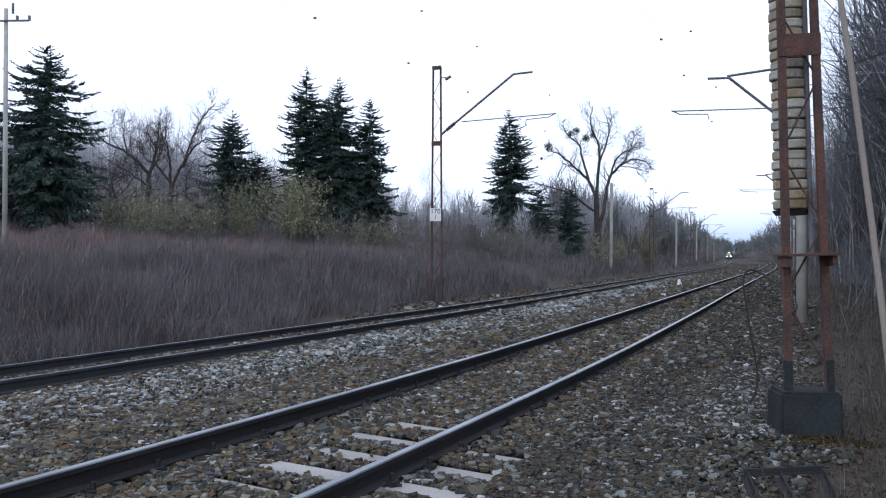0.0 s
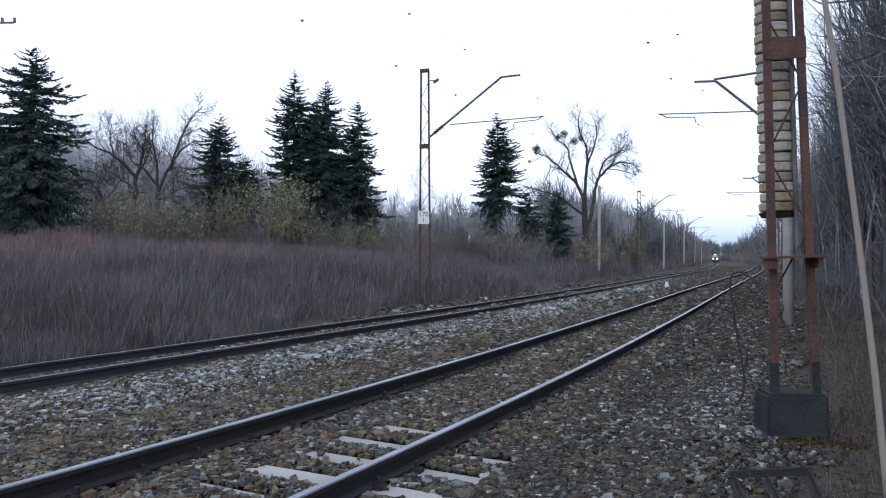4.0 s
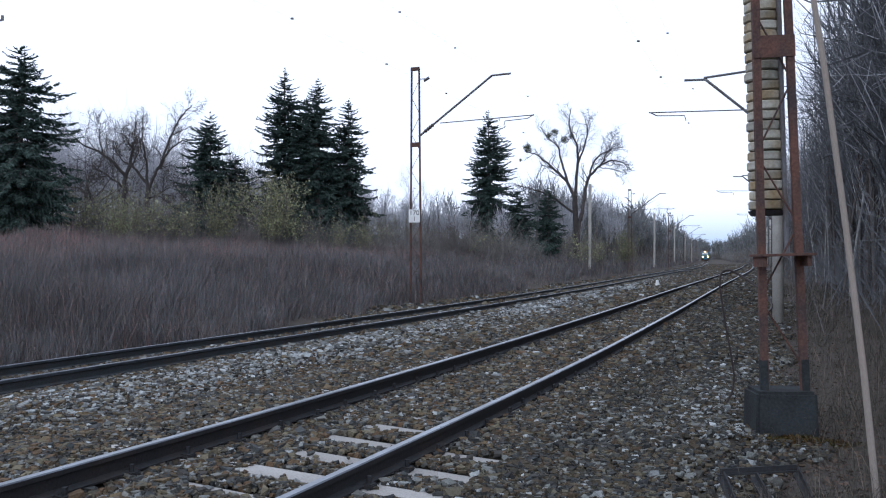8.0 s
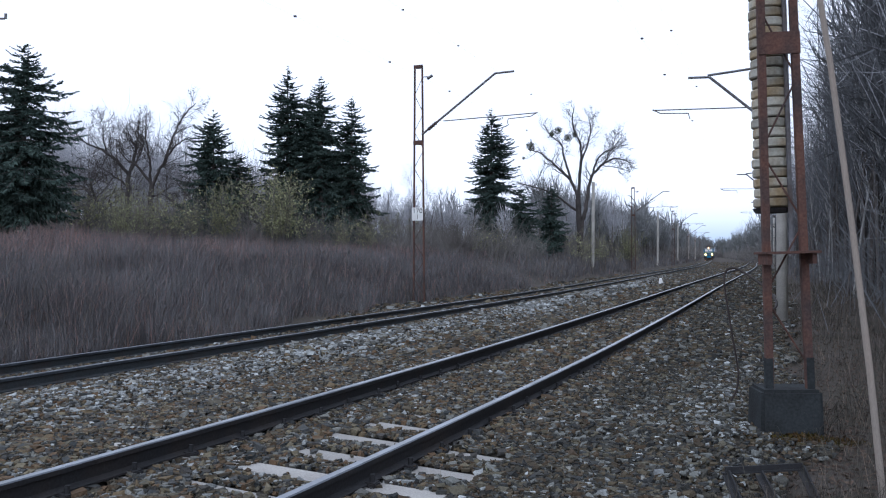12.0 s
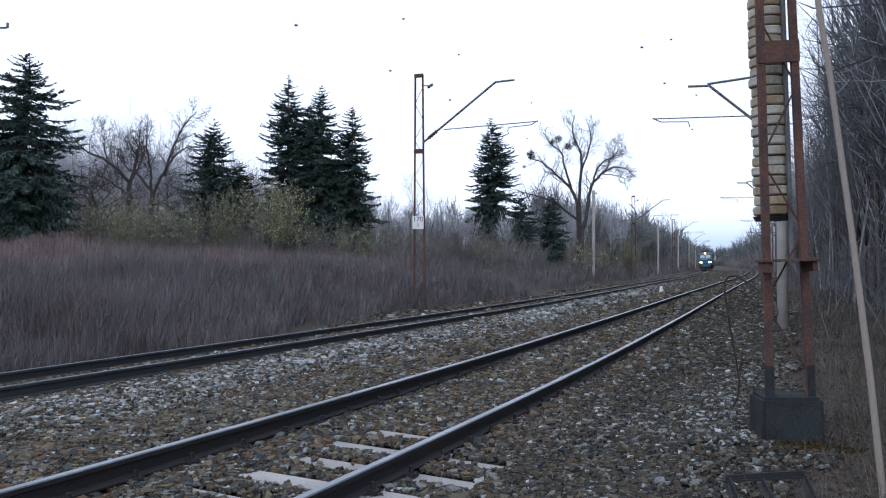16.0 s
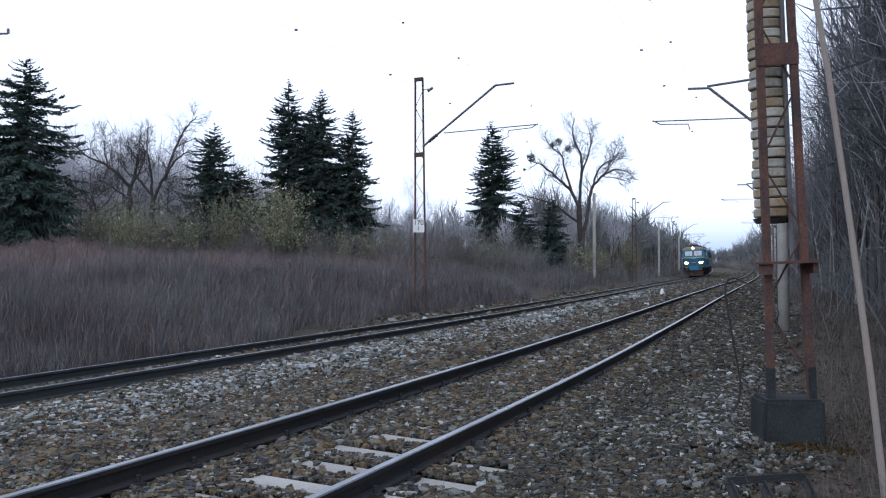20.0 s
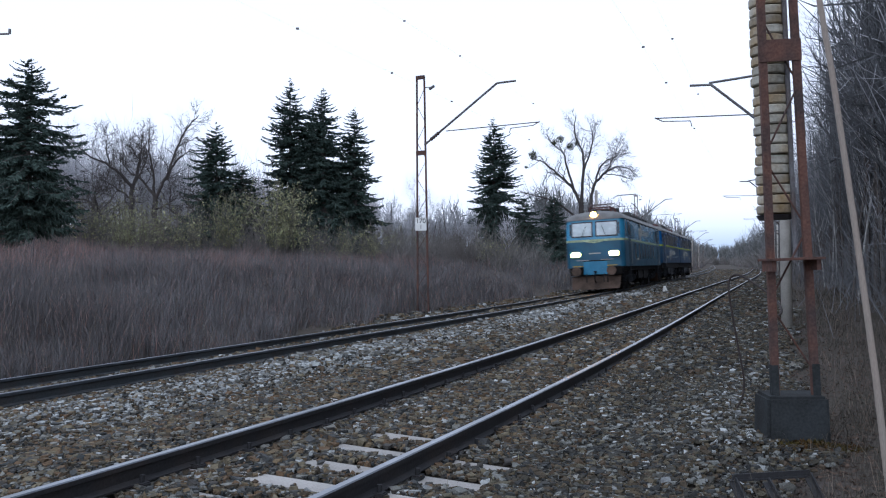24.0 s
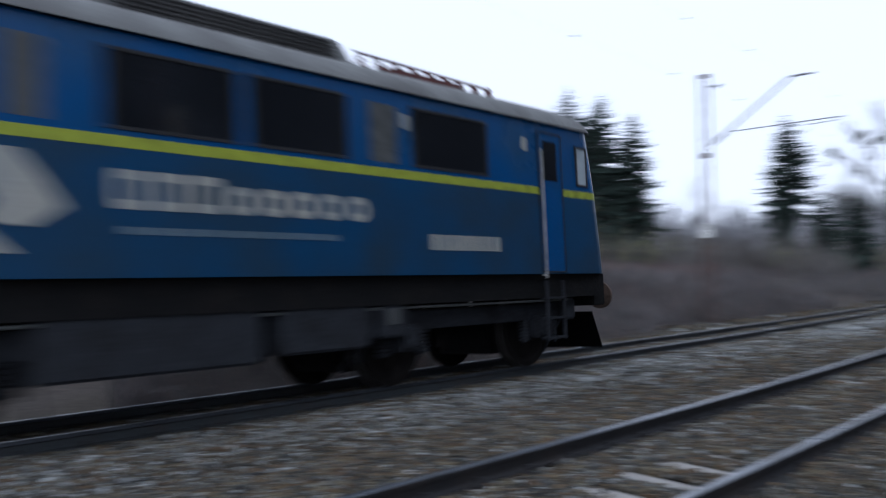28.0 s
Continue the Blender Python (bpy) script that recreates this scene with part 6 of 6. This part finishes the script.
# pale posts along the field and the utility pole
post = new("concrete_post")
bm = bmesh.new()
box(bm, (-0.11, -0.09, -0.4), (0.11, 0.09, 7.2), 0.02)
part("shaft", bm, M_CONCRETE, post)
bm = bmesh.new()
rod(bm, (-0.28, 0, 6.95), (0.28, 0, 6.95), 0.02)
for x in (-0.25, 0.25):
    rod(bm, (x, 0, 6.95), (x, 0, 7.1), 0.03)
part("crossarm", bm, M_GREYSTEEL, post)
first_post = True
for x, y, h in ((0.1688, 72, 1.0), (0.243, 116, 1.0), (0.266, 160, 1.02), (0.2785, 205, 1.05), (0.286, 250, 1.05)):
    px, py = lies(x, y)
    m = pose(px, py, on_ground(px, py), 0, 0.6, 10)
    if first_post:
        post.matrix_basis = m
        tagged(post, "slim pale concrete post standing in dry grass", "post", "pale posts along the line")
        first_post = False
    else:
        copy_thing(post, m)
utility = new("utility_pole")
bm = bmesh.new()
rod(bm, (0, 0, -0.4), (0, 0, 7.1), 0.075, 0.055, 10)
part("shaft", bm, M_CONCRETE, utility, smooth=True)
bm = bmesh.new()
rod(bm, (-0.35, 0, 6.75), (0.75, -0.2, 6.70), 0.03)
rod(bm, (0.2, 0, 6.95), (0.2, 0, 7.25), 0.035)
for x in (-0.3, 0.35, 0.7):
    rod(bm, (x, -0.05, 6.74), (x, -0.05, 6.88), 0.04)
part("crossarm", bm, M_GREYSTEEL, utility, "dark crossarm with insulators")
ux, uy = lies(-0.533, 24.5)
utility.matrix_basis = pose(ux, uy, on_ground(ux, uy), 0, 0, 0)
tagged(utility, "pale utility pole with a small dark crossarm", "utility pole")


def overhead(track, z_sag, heights, label):
    """Contact and messenger wires, with clamps on them."""
    root = new("overhead_wire")
    for name, z in (("contact_wire", heights[0]), ("messenger_wire", heights[1])):
        heap = Heap()
        s = np.arange(-45, 420, 3.0)
        pts = track.line(s, 0.15, z)
        heap.tube(pts, np.full(len(s), 0.0008), 3)
        o = new(name, heap.mesh(name, [M_GREYSTEEL]))
        o.parent = root
        for k, st in enumerate((14.5, 18.8, 22.8, 31.0)):
            bm = bmesh.new()
            c = track.at(st + (0.9 if name[0] == "m" else 0), 0.15, z)
            box(bm, (c.x - 0.03, c.y - 0.02, c.z - 0.018), (c.x + 0.03, c.y + 0.02, c.z + 0.018), 0.005)
            part("clamp", bm, M_GREYSTEEL, root)
    tagged(root, label, "overhead wire")


overhead(far_track, 0, (6.05, 7.55), "thin overhead wires with dark clamps above the far track")
overhead(near_track, 0, (6.05, 7.40), "thin overhead wires with dark clamps above the near track")

# the earthing cable that loops from the ballast up to the mast
h = Heap()
q = np.array([(3.14, 9.95, -0.40), (3.26, 10.0, -0.31), (3.337, 10.0, -0.172), (3.358, 10.0, 0.007), (3.327, 10.0, 0.218), (3.277, 10.0, 0.487), (3.226, 10.0, 0.816), (3.187, 10.0, 1.087), (3.217, 10.0, 1.206), (3.29, 9.95, 1.235),
              (3.41, 9.8, 1.14), (3.50, 9.4, 0.98), (3.40, 8.9, 0.86), (3.22, 8.66, 0.80)])
u = np.linspace(0, len(q) - 1, 60)
p = np.stack([np.interp(u, np.arange(len(q)), q[:, k]) for k in range(3)], -1)
for _ in range(3):
    p[1:-1] = (p[:-2] + 2 * p[1:-1] + p[2:]) / 4
h.tube(p, np.full(60, 0.012), 7)
tagged(shade(new("earthing_cable", h.mesh("earthing_cable", [M_BRAMBLE]))), "dark stiff cable looping from the ballast to a mast", "cable")

# a white-painted marker stone between the tracks
bm = bmesh.new()
bmesh.ops.create_cone(bm, cap_ends=True, segments=7, radius1=0.17, radius2=0.07, depth=0.42, matrix=Matrix.Translation((0, 0, 0.17)))
bmesh.ops.bevel(bm, geom=bm.edges[:], offset=0.02, segments=1, affect="EDGES")
marker = tagged(part("marker_stone", bm, M_WHITE), "white painted marker stone between the tracks", "marker stone")
marker.matrix_basis = pose(11.9, 48.2, on_ground(11.9, 48.2), 4, -6, 20)

# a rusty frame lying at the foot of the bank
fr = new("steel_frame")
for a, b in (((2.02, 5.9, -0.42), (2.02, 6.3, -0.22)), ((2.25, 5.8, -0.42), (2.25, 6.28, -0.22)), ((2.52, 5.8, -0.42), (2.58, 6.35, -0.20)), ((2.0, 6.32, -0.21), (2.58, 6.36, -0.19))):
    bm = bmesh.new()
    a, b = Vector(a), Vector(b)
    m = Matrix.Translation((a + b) / 2) @ (b - a).to_track_quat("Z", "Y").to_matrix().to_4x4() @ Matrix.Diagonal((0.05, 0.012, (b - a).length, 1))
    bmesh.ops.create_cube(bm, size=1, matrix=m)
    m2 = Matrix.Translation((a + b) / 2 + Vector((0.02, 0, 0.02))) @ (b - a).to_track_quat("Z", "Y").to_matrix().to_4x4() @ Matrix.Diagonal((0.012, 0.05, (b - a).length, 1))
    bmesh.ops.create_cube(bm, size=1, matrix=m2)
    part("angle_bar", bm, M_RAIL, fr)
tagged(fr, "rusty frame of angle bars lying on the ballast slope", "steel frame")


# ---- sleepers, fastenings and ballast ----
def sleepers(track, s0, s1, step, mat, label, group, high):
    sm = fm = None
    th = None
    s = s0
    k = 0
    rr = np.random.RandomState(int(abs(s0) * 7 + high))
    while s < s1:
        if sm is None:
            bm = bmesh.new()
            box(bm, (-1.40, -0.125, -0.20), (1.40, 0.125, 0.0), 0.018)
            o = part("sleeper", bm, mat)
            sm = o.data
        else:
            o = new("sleeper", sm)
        p = track.at(s, rr.normal() * 0.02, -0.172 + rr.normal() * 0.006)
        lean = -math.degrees(math.atan(track.cant))
        o.matrix_basis = pose(p.x, p.y, p.z, rr.normal() * 0.8, lean, -math.degrees(track.turn(s)) + rr.normal() * 0.6)
        tagged(o, label, "sleeper", group)
        if s < s0 + 16:
            for side in (-1, 1):
                for d in (-0.09, 0.09):
                    if fm is None:
                        bm = bmesh.new()
                        box(bm, (-0.045, -0.05, 0.0), (0.045, 0.05, 0.035), 0.008)
                        rod(bm, (0, 0, 0.03), (0, 0, 0.085), 0.018, n=6)
                        f = part("rail_clip", bm, M_RAIL, o)
                        fm = f.data
                    else:
                        f = new("rail_clip", fm)
                        f.parent = o
                    f.location = (side * 0.7525 + d, 0, 0.0)
        s += step * (0.99 + 0.02 * rr.rand())
        k += 1


sleepers(near_track, -3.20, 45.0, 0.60, M_SLEEPER, "pale weathered concrete sleeper half buried in ballast", "sleepers of the near track", 1)
sleepers(far_track, -10.0, 40.0, 0.62, M_SLEEPER, "grey concrete sleeper half buried in ballast", "sleepers of the far track", 2)

BLOCK_V = np.array([(x, y, z) for z in (-1, 1) for x, y in ((-1, -1), (1, -1), (1, 1), (-1, 1))]) * 0.72
BLOCK_T = np.array([(0, 2, 1), (0, 3, 2), (4, 5, 6), (4, 6, 7), (0, 1, 5), (0, 5, 4), (1, 2, 6), (1, 6, 5), (2, 3, 7), (2, 7, 6), (3, 0, 4), (3, 4, 7)])


def heap_of_stones(name, centres, sizes, mats, index, seed, label):
    """Angular stones, each a knocked-about block, lying flat-ish where they are put."""
    rr = np.random.RandomState(seed)
    n = len(centres)
    v = BLOCK_V[None] * (1 + 0.16 * rr.normal(size=(n, 8, 1))) + 0.15 * rr.normal(size=(n, 8, 3))
    v = v * (sizes[:, None, None] * np.stack([0.85 + 0.6 * rr.rand(n), 0.70 + 0.35 * rr.rand(n), 0.50 + 0.32 * rr.rand(n)], -1)[:, None])
    a, b = rr.rand(n) * 6.28, rr.normal(size=n) * 0.45
    ca, sa, cb, sb = np.cos(a), np.sin(a), np.cos(b), np.sin(b)
    x, y, z = v[..., 0], v[..., 1], v[..., 2]
    y, z = y * cb[:, None] - z * sb[:, None], y * sb[:, None] + z * cb[:, None]
    x, y = x * ca[:, None] - y * sa[:, None], x * sa[:, None] + y * ca[:, None]
    v = np.stack([x, y, z], -1) + centres[:, None]
    t = BLOCK_T[None] + (np.arange(n) * 8)[:, None, None]
    me = triangles(name, v.reshape(-1, 3), t.reshape(-1, 3), mats, np.repeat(index, 12))
    me.shade_flat()
    return tagged(new(name, me), label, "ballast", kind="stuff")


def ballast_field():
    rr = np.random.RandomState(11)
    for name, lo, hi, per, size, seed in (("ballast", 3.2, 13.0, 960, 0.0225, 1), ("ballast", 13.0, 26.0, 220, 0.035, 2), ("ballast", 26.0, 70.0, 34, 0.055, 3), ("ballast", 70.0, 230.0, 3.0, 0.075, 4)):
        y = lo + (hi - lo) * rr.rand(int(per * (hi - lo) * (hi + lo) * (0.85 if hi < 15 else 0.60)))
        w = np.interp(y, [3, 13, 20, 60, 70, 230], [1.15, 1.0, 0.6, 0.56, 0.0, -0.15])
        x = (-w + (w + 0.53) * rr.rand(len(y))) * y
        s, o = far_track.station(x, y)
        sn, n = near_track.station(x, y)
        edge = 0.35 * wave(x, y, 2.2, 8)
        keep = (o > np.interp(s, [12, 24], [-1.55, -2.7]) + edge) & (n < 3.5 + edge)
        d = np.minimum(np.abs(np.abs(o) - 0.7525), np.abs(np.abs(n) - 0.7525))
        keep &= d > (0.085 if hi < 80 else 0.22)
        cover = 0.5 + 0.5 * wave(x, y, 1.1, 21)                # bare and thin patches
        keep &= (n < 2.7 + 0.5 * edge) | (y > 8.3) | (rr.rand(len(x)) < 0.45)      # soil shows through at the foot of the bank
        keep &= rr.rand(len(x)) < np.where(np.abs(n) < 0.7, 0.75 + 0.25 * cover, 0.80 + 0.2 * cover)
        on = np.abs((sn + 3.2) / 0.60 - np.round((sn + 3.2) / 0.60)) < 0.24          # over a sleeper
        swept = on & (sn > 4.6) & (sn < 7.6) & (((n > -0.15 + 0.25 * wave(x, y, 3.0, 61)) & (n < 0.70)) | ((n > 0.85) & (n < 1.38) & (sn < 6.6)))
        keep &= ~(swept & (rr.rand(len(x)) < 0.985))
        x, y, o, n = x[keep], y[keep], o[keep], n[keep]
        pale = 0.05 + 0.85 * smoothstep(90, 45, y) * np.exp(-((o - 1.75) / 0.75) ** 2) * (0.6 + 0.4 * wave(x, y, 0.8, 9)) + 0.40 * np.exp(-((n - 2.65) / 0.35) ** 2) * smoothstep(7.6, 8.8, y) * smoothstep(15, 12, y) * (0.6 + 0.4 * wave(x, y, 1.3, 10))
        z = ground_height(x, y) + rr.rand(len(x)) * size * 0.9 - (0.004 if hi < 80 else 0.085) + np.where(np.minimum(np.abs(o), np.abs(n)) > 1.6, 0.026, 0.032)
        sz = size * np.exp(rr.normal(size=len(x)) * 0.28)
        heap_of_stones(name, np.stack([x, y, z], -1), sz, [M_BALLAST, M_BALLAST_PALE, M_BALLAST_DUSTY], np.where(rr.rand(len(x)) < pale, 1, np.where(rr.rand(len(x)) < 0.85 * smoothstep(0.9, 1.5, n) + 0.15, 2, 0)), seed, "loose crushed stone ballast, rust brown and pale grey")


ballast_field()


def ballast_behind():
    """The same ballast going on beside and behind the camera."""
    rr = np.random.RandomState(12)
    x, y = -16 + 24 * rr.rand(36000), -14 + 17.4 * rr.rand(36000)
    s, o = far_track.station(x, y)
    sn, n = near_track.station(x, y)
    keep = (o > -3.0) & (n < 2.6) & (np.minimum(np.abs(np.abs(o) - 0.7525), np.abs(np.abs(n) - 0.7525)) > 0.1)
    x, y = x[keep], y[keep]
    z = ground_height(x, y) + 0.012 + 0.03 * rr.rand(len(x))
    heap_of_stones("ballast", np.stack([x, y, z], -1), 0.055 * np.exp(rr.normal(size=len(x)) * 0.25), [M_BALLAST, M_BALLAST_PALE], (rr.rand(len(x)) < 0.2).astype(int), 5, "loose crushed stone ballast under both tracks")


ballast_behind()


# ---- dry grass, brush and shrubs ----
def blades(name, x, y, h, w, mats, index, seed, label, droop=0.35):
    rr = np.random.RandomState(seed)
    n = len(x)
    z = ground_height(x, y) - 0.02
    a, lean = rr.rand(n) * 6.28, rr.rand(n) * droop
    dx, dy = np.cos(a) * lean * h, np.sin(a) * lean * h
    b = rr.rand(n) * 6.28
    ux, uy = np.cos(b) * w, np.sin(b) * w
    base = np.stack([x, y, z], -1)
    side = np.stack([ux, uy, 0 * ux], -1)
    mid = base + np.stack([dx * 0.35, dy * 0.35, h * 0.6], -1)
    tip = base + np.stack([dx, dy, h * (1 - 0.3 * lean)], -1)
    v = np.stack([base - side, base + side, mid - side * 0.7, mid + side * 0.7, tip], 1).reshape(-1, 3)
    i = (np.arange(n) * 5)[:, None]
    t = np.concatenate([i + np.array([[0, 1, 3]]), i + np.array([[0, 3, 2]]), i + np.array([[2, 3, 4]])])
    me = triangles(name, v, t, mats, np.tile(index, 3))
    return tagged(new(name, me), label, "grass", kind="stuff")


def grass_field():
    rr = np.random.RandomState(5)
    # the field beyond the far track
    n = 400000
    y = 8 + 78 * rr.rand(n) ** 1.5
    x = (-0.80 + 1.06 * rr.rand(n)) * y
    s, o = far_track.station(x, y)
    clump = 0.45 + 0.35 * wave(x, y, 2.6, 31) + 0.35 * wave(x, y, 0.7, 32)
    keep = (o < np.interp(s, [12, 24], [-2.2, -3.2]) + 0.5 * wave(x, y, 1.7, 33)) & (rr.rand(n) < 0.25 + 0.85 * clump)
    x, y, o, clump = x[keep], y[keep], o[keep], np.clip(clump[keep], 0, 1.2)
    h = (0.30 + 0.80 * rr.rand(len(x)) ** 1.5) * (0.45 + 0.8 * clump) * np.interp(-o, [3, 6, 12], [0.5, 0.95, 1.1])
    w = np.interp(y, [8, 25, 85], [0.0028, 0.0048, 0.013])
    blades("field_grass", x, y, h, w, [M_GRASS, M_GRASS_PALE, M_GRASS_RED], np.where(rr.rand(len(x)) < np.interp(-o, [7, 15], [0.06, 0.75]) * (0.75 + 0.4 * wave(x, y, 0.35, 34)), 2, (rr.rand(len(x)) < 0.08).astype(int)), 3, "tall dead grass, grey brown with a reddish cast", 0.9)
    # the thick rank growth just beyond the rails
    n = 220000
    y = 9 + 36 * rr.rand(n) ** 1.3
    x = (-0.80 + 0.95 * rr.rand(n)) * y
    s, o = far_track.station(x, y)
    edge = 0.5 * wave(x, y, 1.7, 33)
    keep = (o < np.interp(s, [12, 24], [-1.75, -2.8]) + 0.6 * edge) & (o > -9.0 + 2 * edge)
    x, y, o = x[keep], y[keep], o[keep]
    lump = 0.5 + 0.5 * wave(x, y, 1.1, 36)
    h = (0.25 + 0.75 * rr.rand(len(x))) * (0.50 + 0.95 * lump) * np.interp(-o, [1.7, 3.4], [0.5, 1.0])
    w = np.interp(y, [8, 25, 45], [0.003, 0.005, 0.008])
    blades("rank_grass", x, y, h, w, [M_GRASS, M_GRASS_PALE, M_GRASS_RED], np.where(rr.rand(len(x)) < 0.10, 2, (rr.rand(len(x)) < 0.05).astype(int)), 13, "matted grey dead grass and stalks beside the rails", 1.1)
    # the bank beside the near track
    n = 46000
    y = 4.5 + 50 * rr.rand(n) ** 1.6
    x = (0.30 + 0.36 * rr.rand(n)) * y
    s, o = near_track.station(x, y)
    clump = 0.5 + 0.5 * wave(x, y, 1.6, 41)
    keep = (o > 3.4 + 0.6 * wave(x, y, 1.9, 43)) & (rr.rand(n) < 0.25 + 0.75 * clump)
    x, y, o, clump = x[keep], y[keep], o[keep], clump[keep]
    h = (0.12 + 0.75 * rr.rand(len(x)) ** 2) * (0.6 + 0.6 * clump) * np.interp(o, [3.5, 5.5], [0.6, 1.0])
    w = np.interp(y, [4, 25, 60], [0.0016, 0.005, 0.012])
    blades("bank_grass", x, y, h, w, [M_GRASS_DARK, M_GRASS_PALE], (rr.rand(len(x)) < 0.16).astype(int), 4, "dry straw-coloured grass on a wooded bank", 1.5)
    # coarser tufts far along both sides of the line
    n = 26000
    s = 55 + 420 * rr.rand(n) ** 1.4
    o = np.where(rr.rand(n) < 0.6, -3.6 - 22 * rr.rand(n) ** 1.5, 10.5 + 16 * rr.rand(n))
    q = far_track.line(s, 0, 0)
    th = np.interp(s, far_track.s, far_track.th)
    x, y = q[:, 0] + o * np.cos(th), q[:, 1] - o * np.sin(th)
    blades("far_grass", x, y, 0.4 + 0.8 * rr.rand(n), np.interp(s, [55, 475], [0.02, 0.12]), [M_GRASS, M_GRASS_PALE], (rr.rand(n) < 0.15).astype(int), 8, "dead grass along the far stretch of line", 0.8)
    # thin weeds between the tracks and in the ballast
    n = 2600
    y = 6 + 22 * rr.rand(n)
    x = (-0.5 + 0.95 * rr.rand(n)) * y
    s, o = far_track.station(x, y)
    sn, m = near_track.station(x, y)
    patch = wave(x, y, 0.9, 51)
    keep = (o > 1.3) & (m < 3.6) & (np.abs(m) > 0.95) & (patch > 0.55)
    x, y = x[keep], y[keep]
    blades("ballast_weeds", x, y, 0.05 + 0.16 * rr.rand(len(x)), np.full(len(x), 0.0022), [M_GRASS_PALE, M_BUD], (rr.rand(len(x)) < 0.25).astype(int), 6, "thin dry weeds among the stones", 0.8)


    # fallen leaves and litter at the foot of the bank and under the trees
    n = 22000
    y = 4.5 + 26 * rr.rand(n) ** 1.5
    x = (0.24 + 0.42 * rr.rand(n)) * y
    s, o = near_track.station(x, y)
    keep = o > 3.1 + 0.5 * wave(x, y, 2.3, 71)
    x, y = x[keep], y[keep]
    c = np.stack([x, y, ground_height(x, y) + 0.012], -1)
    v = c[:, None] + rr.normal(size=(len(x), 3, 3)) * np.array([0.022, 0.022, 0.010])
    me = triangles("leaf_litter", v.reshape(-1, 3), np.arange(len(x) * 3).reshape(-1, 3), [M_LITTER])
    tagged(new("leaf_litter", me), "dead brown leaves scattered on the bank", "leaf litter", kind="stuff")


M_LITTER = material("dead_leaves", (0.085, 0.058, 0.042), 0.9, vary=0.3, scale=2.0, fine=30, second=(0.05, 0.04, 0.034), per_island=0.6, bump=0)
grass_field()

bushes = [shrub(61, 3.4, 30, 5, M_BUD), shrub(62, 3.0, 34, 2, M_BUD), shrub(63, 2.6, 40, 0, M_BUD), shrub(64, 3.8, 40, 12, M_BUD)]
LABELS = ("thin shrub with a haze of yellow-green buds", "twiggy grey shrub with few buds", "leafless twiggy brush at a field edge", "dense willow shrub in yellow-green bud")
used = [False] * 4


def bush_at(k, x, y, sc):
    if used[k]:
        return plant_copy(bushes[k], x, y, rng.rand() * 360, sc)
    used[k] = True
    return plant(bushes[k], x, y, rng.rand() * 360, LABELS[k], "shrub", "shrubs at the field edge", sc)


for b, depth, k, sc in ((-0.252, 50, 3, 1.1), (-0.198, 48, 3, 1.25), (-0.186, 49, 3, 1.2), (-0.40, 46, 0, 1.1), (-0.35, 46, 0, 1.1), (-0.375, 45, 3, 0.85), (-0.33, 47, 0, 1.2), (-0.305, 48, 0, 1.0), (-0.42, 47, 1, 1.2),
                        (-0.29, 50, 1, 1.15), (-0.155, 52, 1, 1.0), (-0.12, 54, 0, 0.9), (-0.09, 54, 0, 0.95), (0.16, 72, 0, 1.2), (0.175, 75, 0, 1.1), (0.21, 90, 3, 1.2)):
    x, y = lies(b, depth)
    bush_at(k, x, y, sc)
for i in range(52):
    b = -0.56 + 0.86 * (i + rng.rand()) / 52
    depth = 52 + 26 * rng.rand() + (max(0, b - 0.05)) * 260
    x, y = lies(b, depth)
    if far_track.station(x, y)[1][0] > -7:
        continue
    bush_at(rng.choice([0, 1, 2, 2]), x, y, 0.8 + 0.5 * rng.rand())
for i in range(80):
    s = 28 + 130 * rng.rand() ** 1.6
    p = near_track.at(s, 7.0 + 9 * rng.rand())
    bush_at(rng.choice([1, 2, 2]), p.x, p.y, 0.6 + 0.6 * rng.rand())


def motions():
    """Everything that moves: the three vehicles along the far track, and their wheels."""
    walk(lead, train_rows(9.05, False))
    walk(front_half, train_rows(18.15 + 1.25 + 7.45, False))
    walk(rear_half, train_rows(18.15 + 1.25 + 15.1 + 0.1 + 7.45, True))
    for thing, reverse in ((lead, False), (front_half, False), (rear_half, True)):
        for w in thing.children:
            if w.name.startswith("wheelset"):
                walk(w, wheel_rows(w, reverse))


motions()
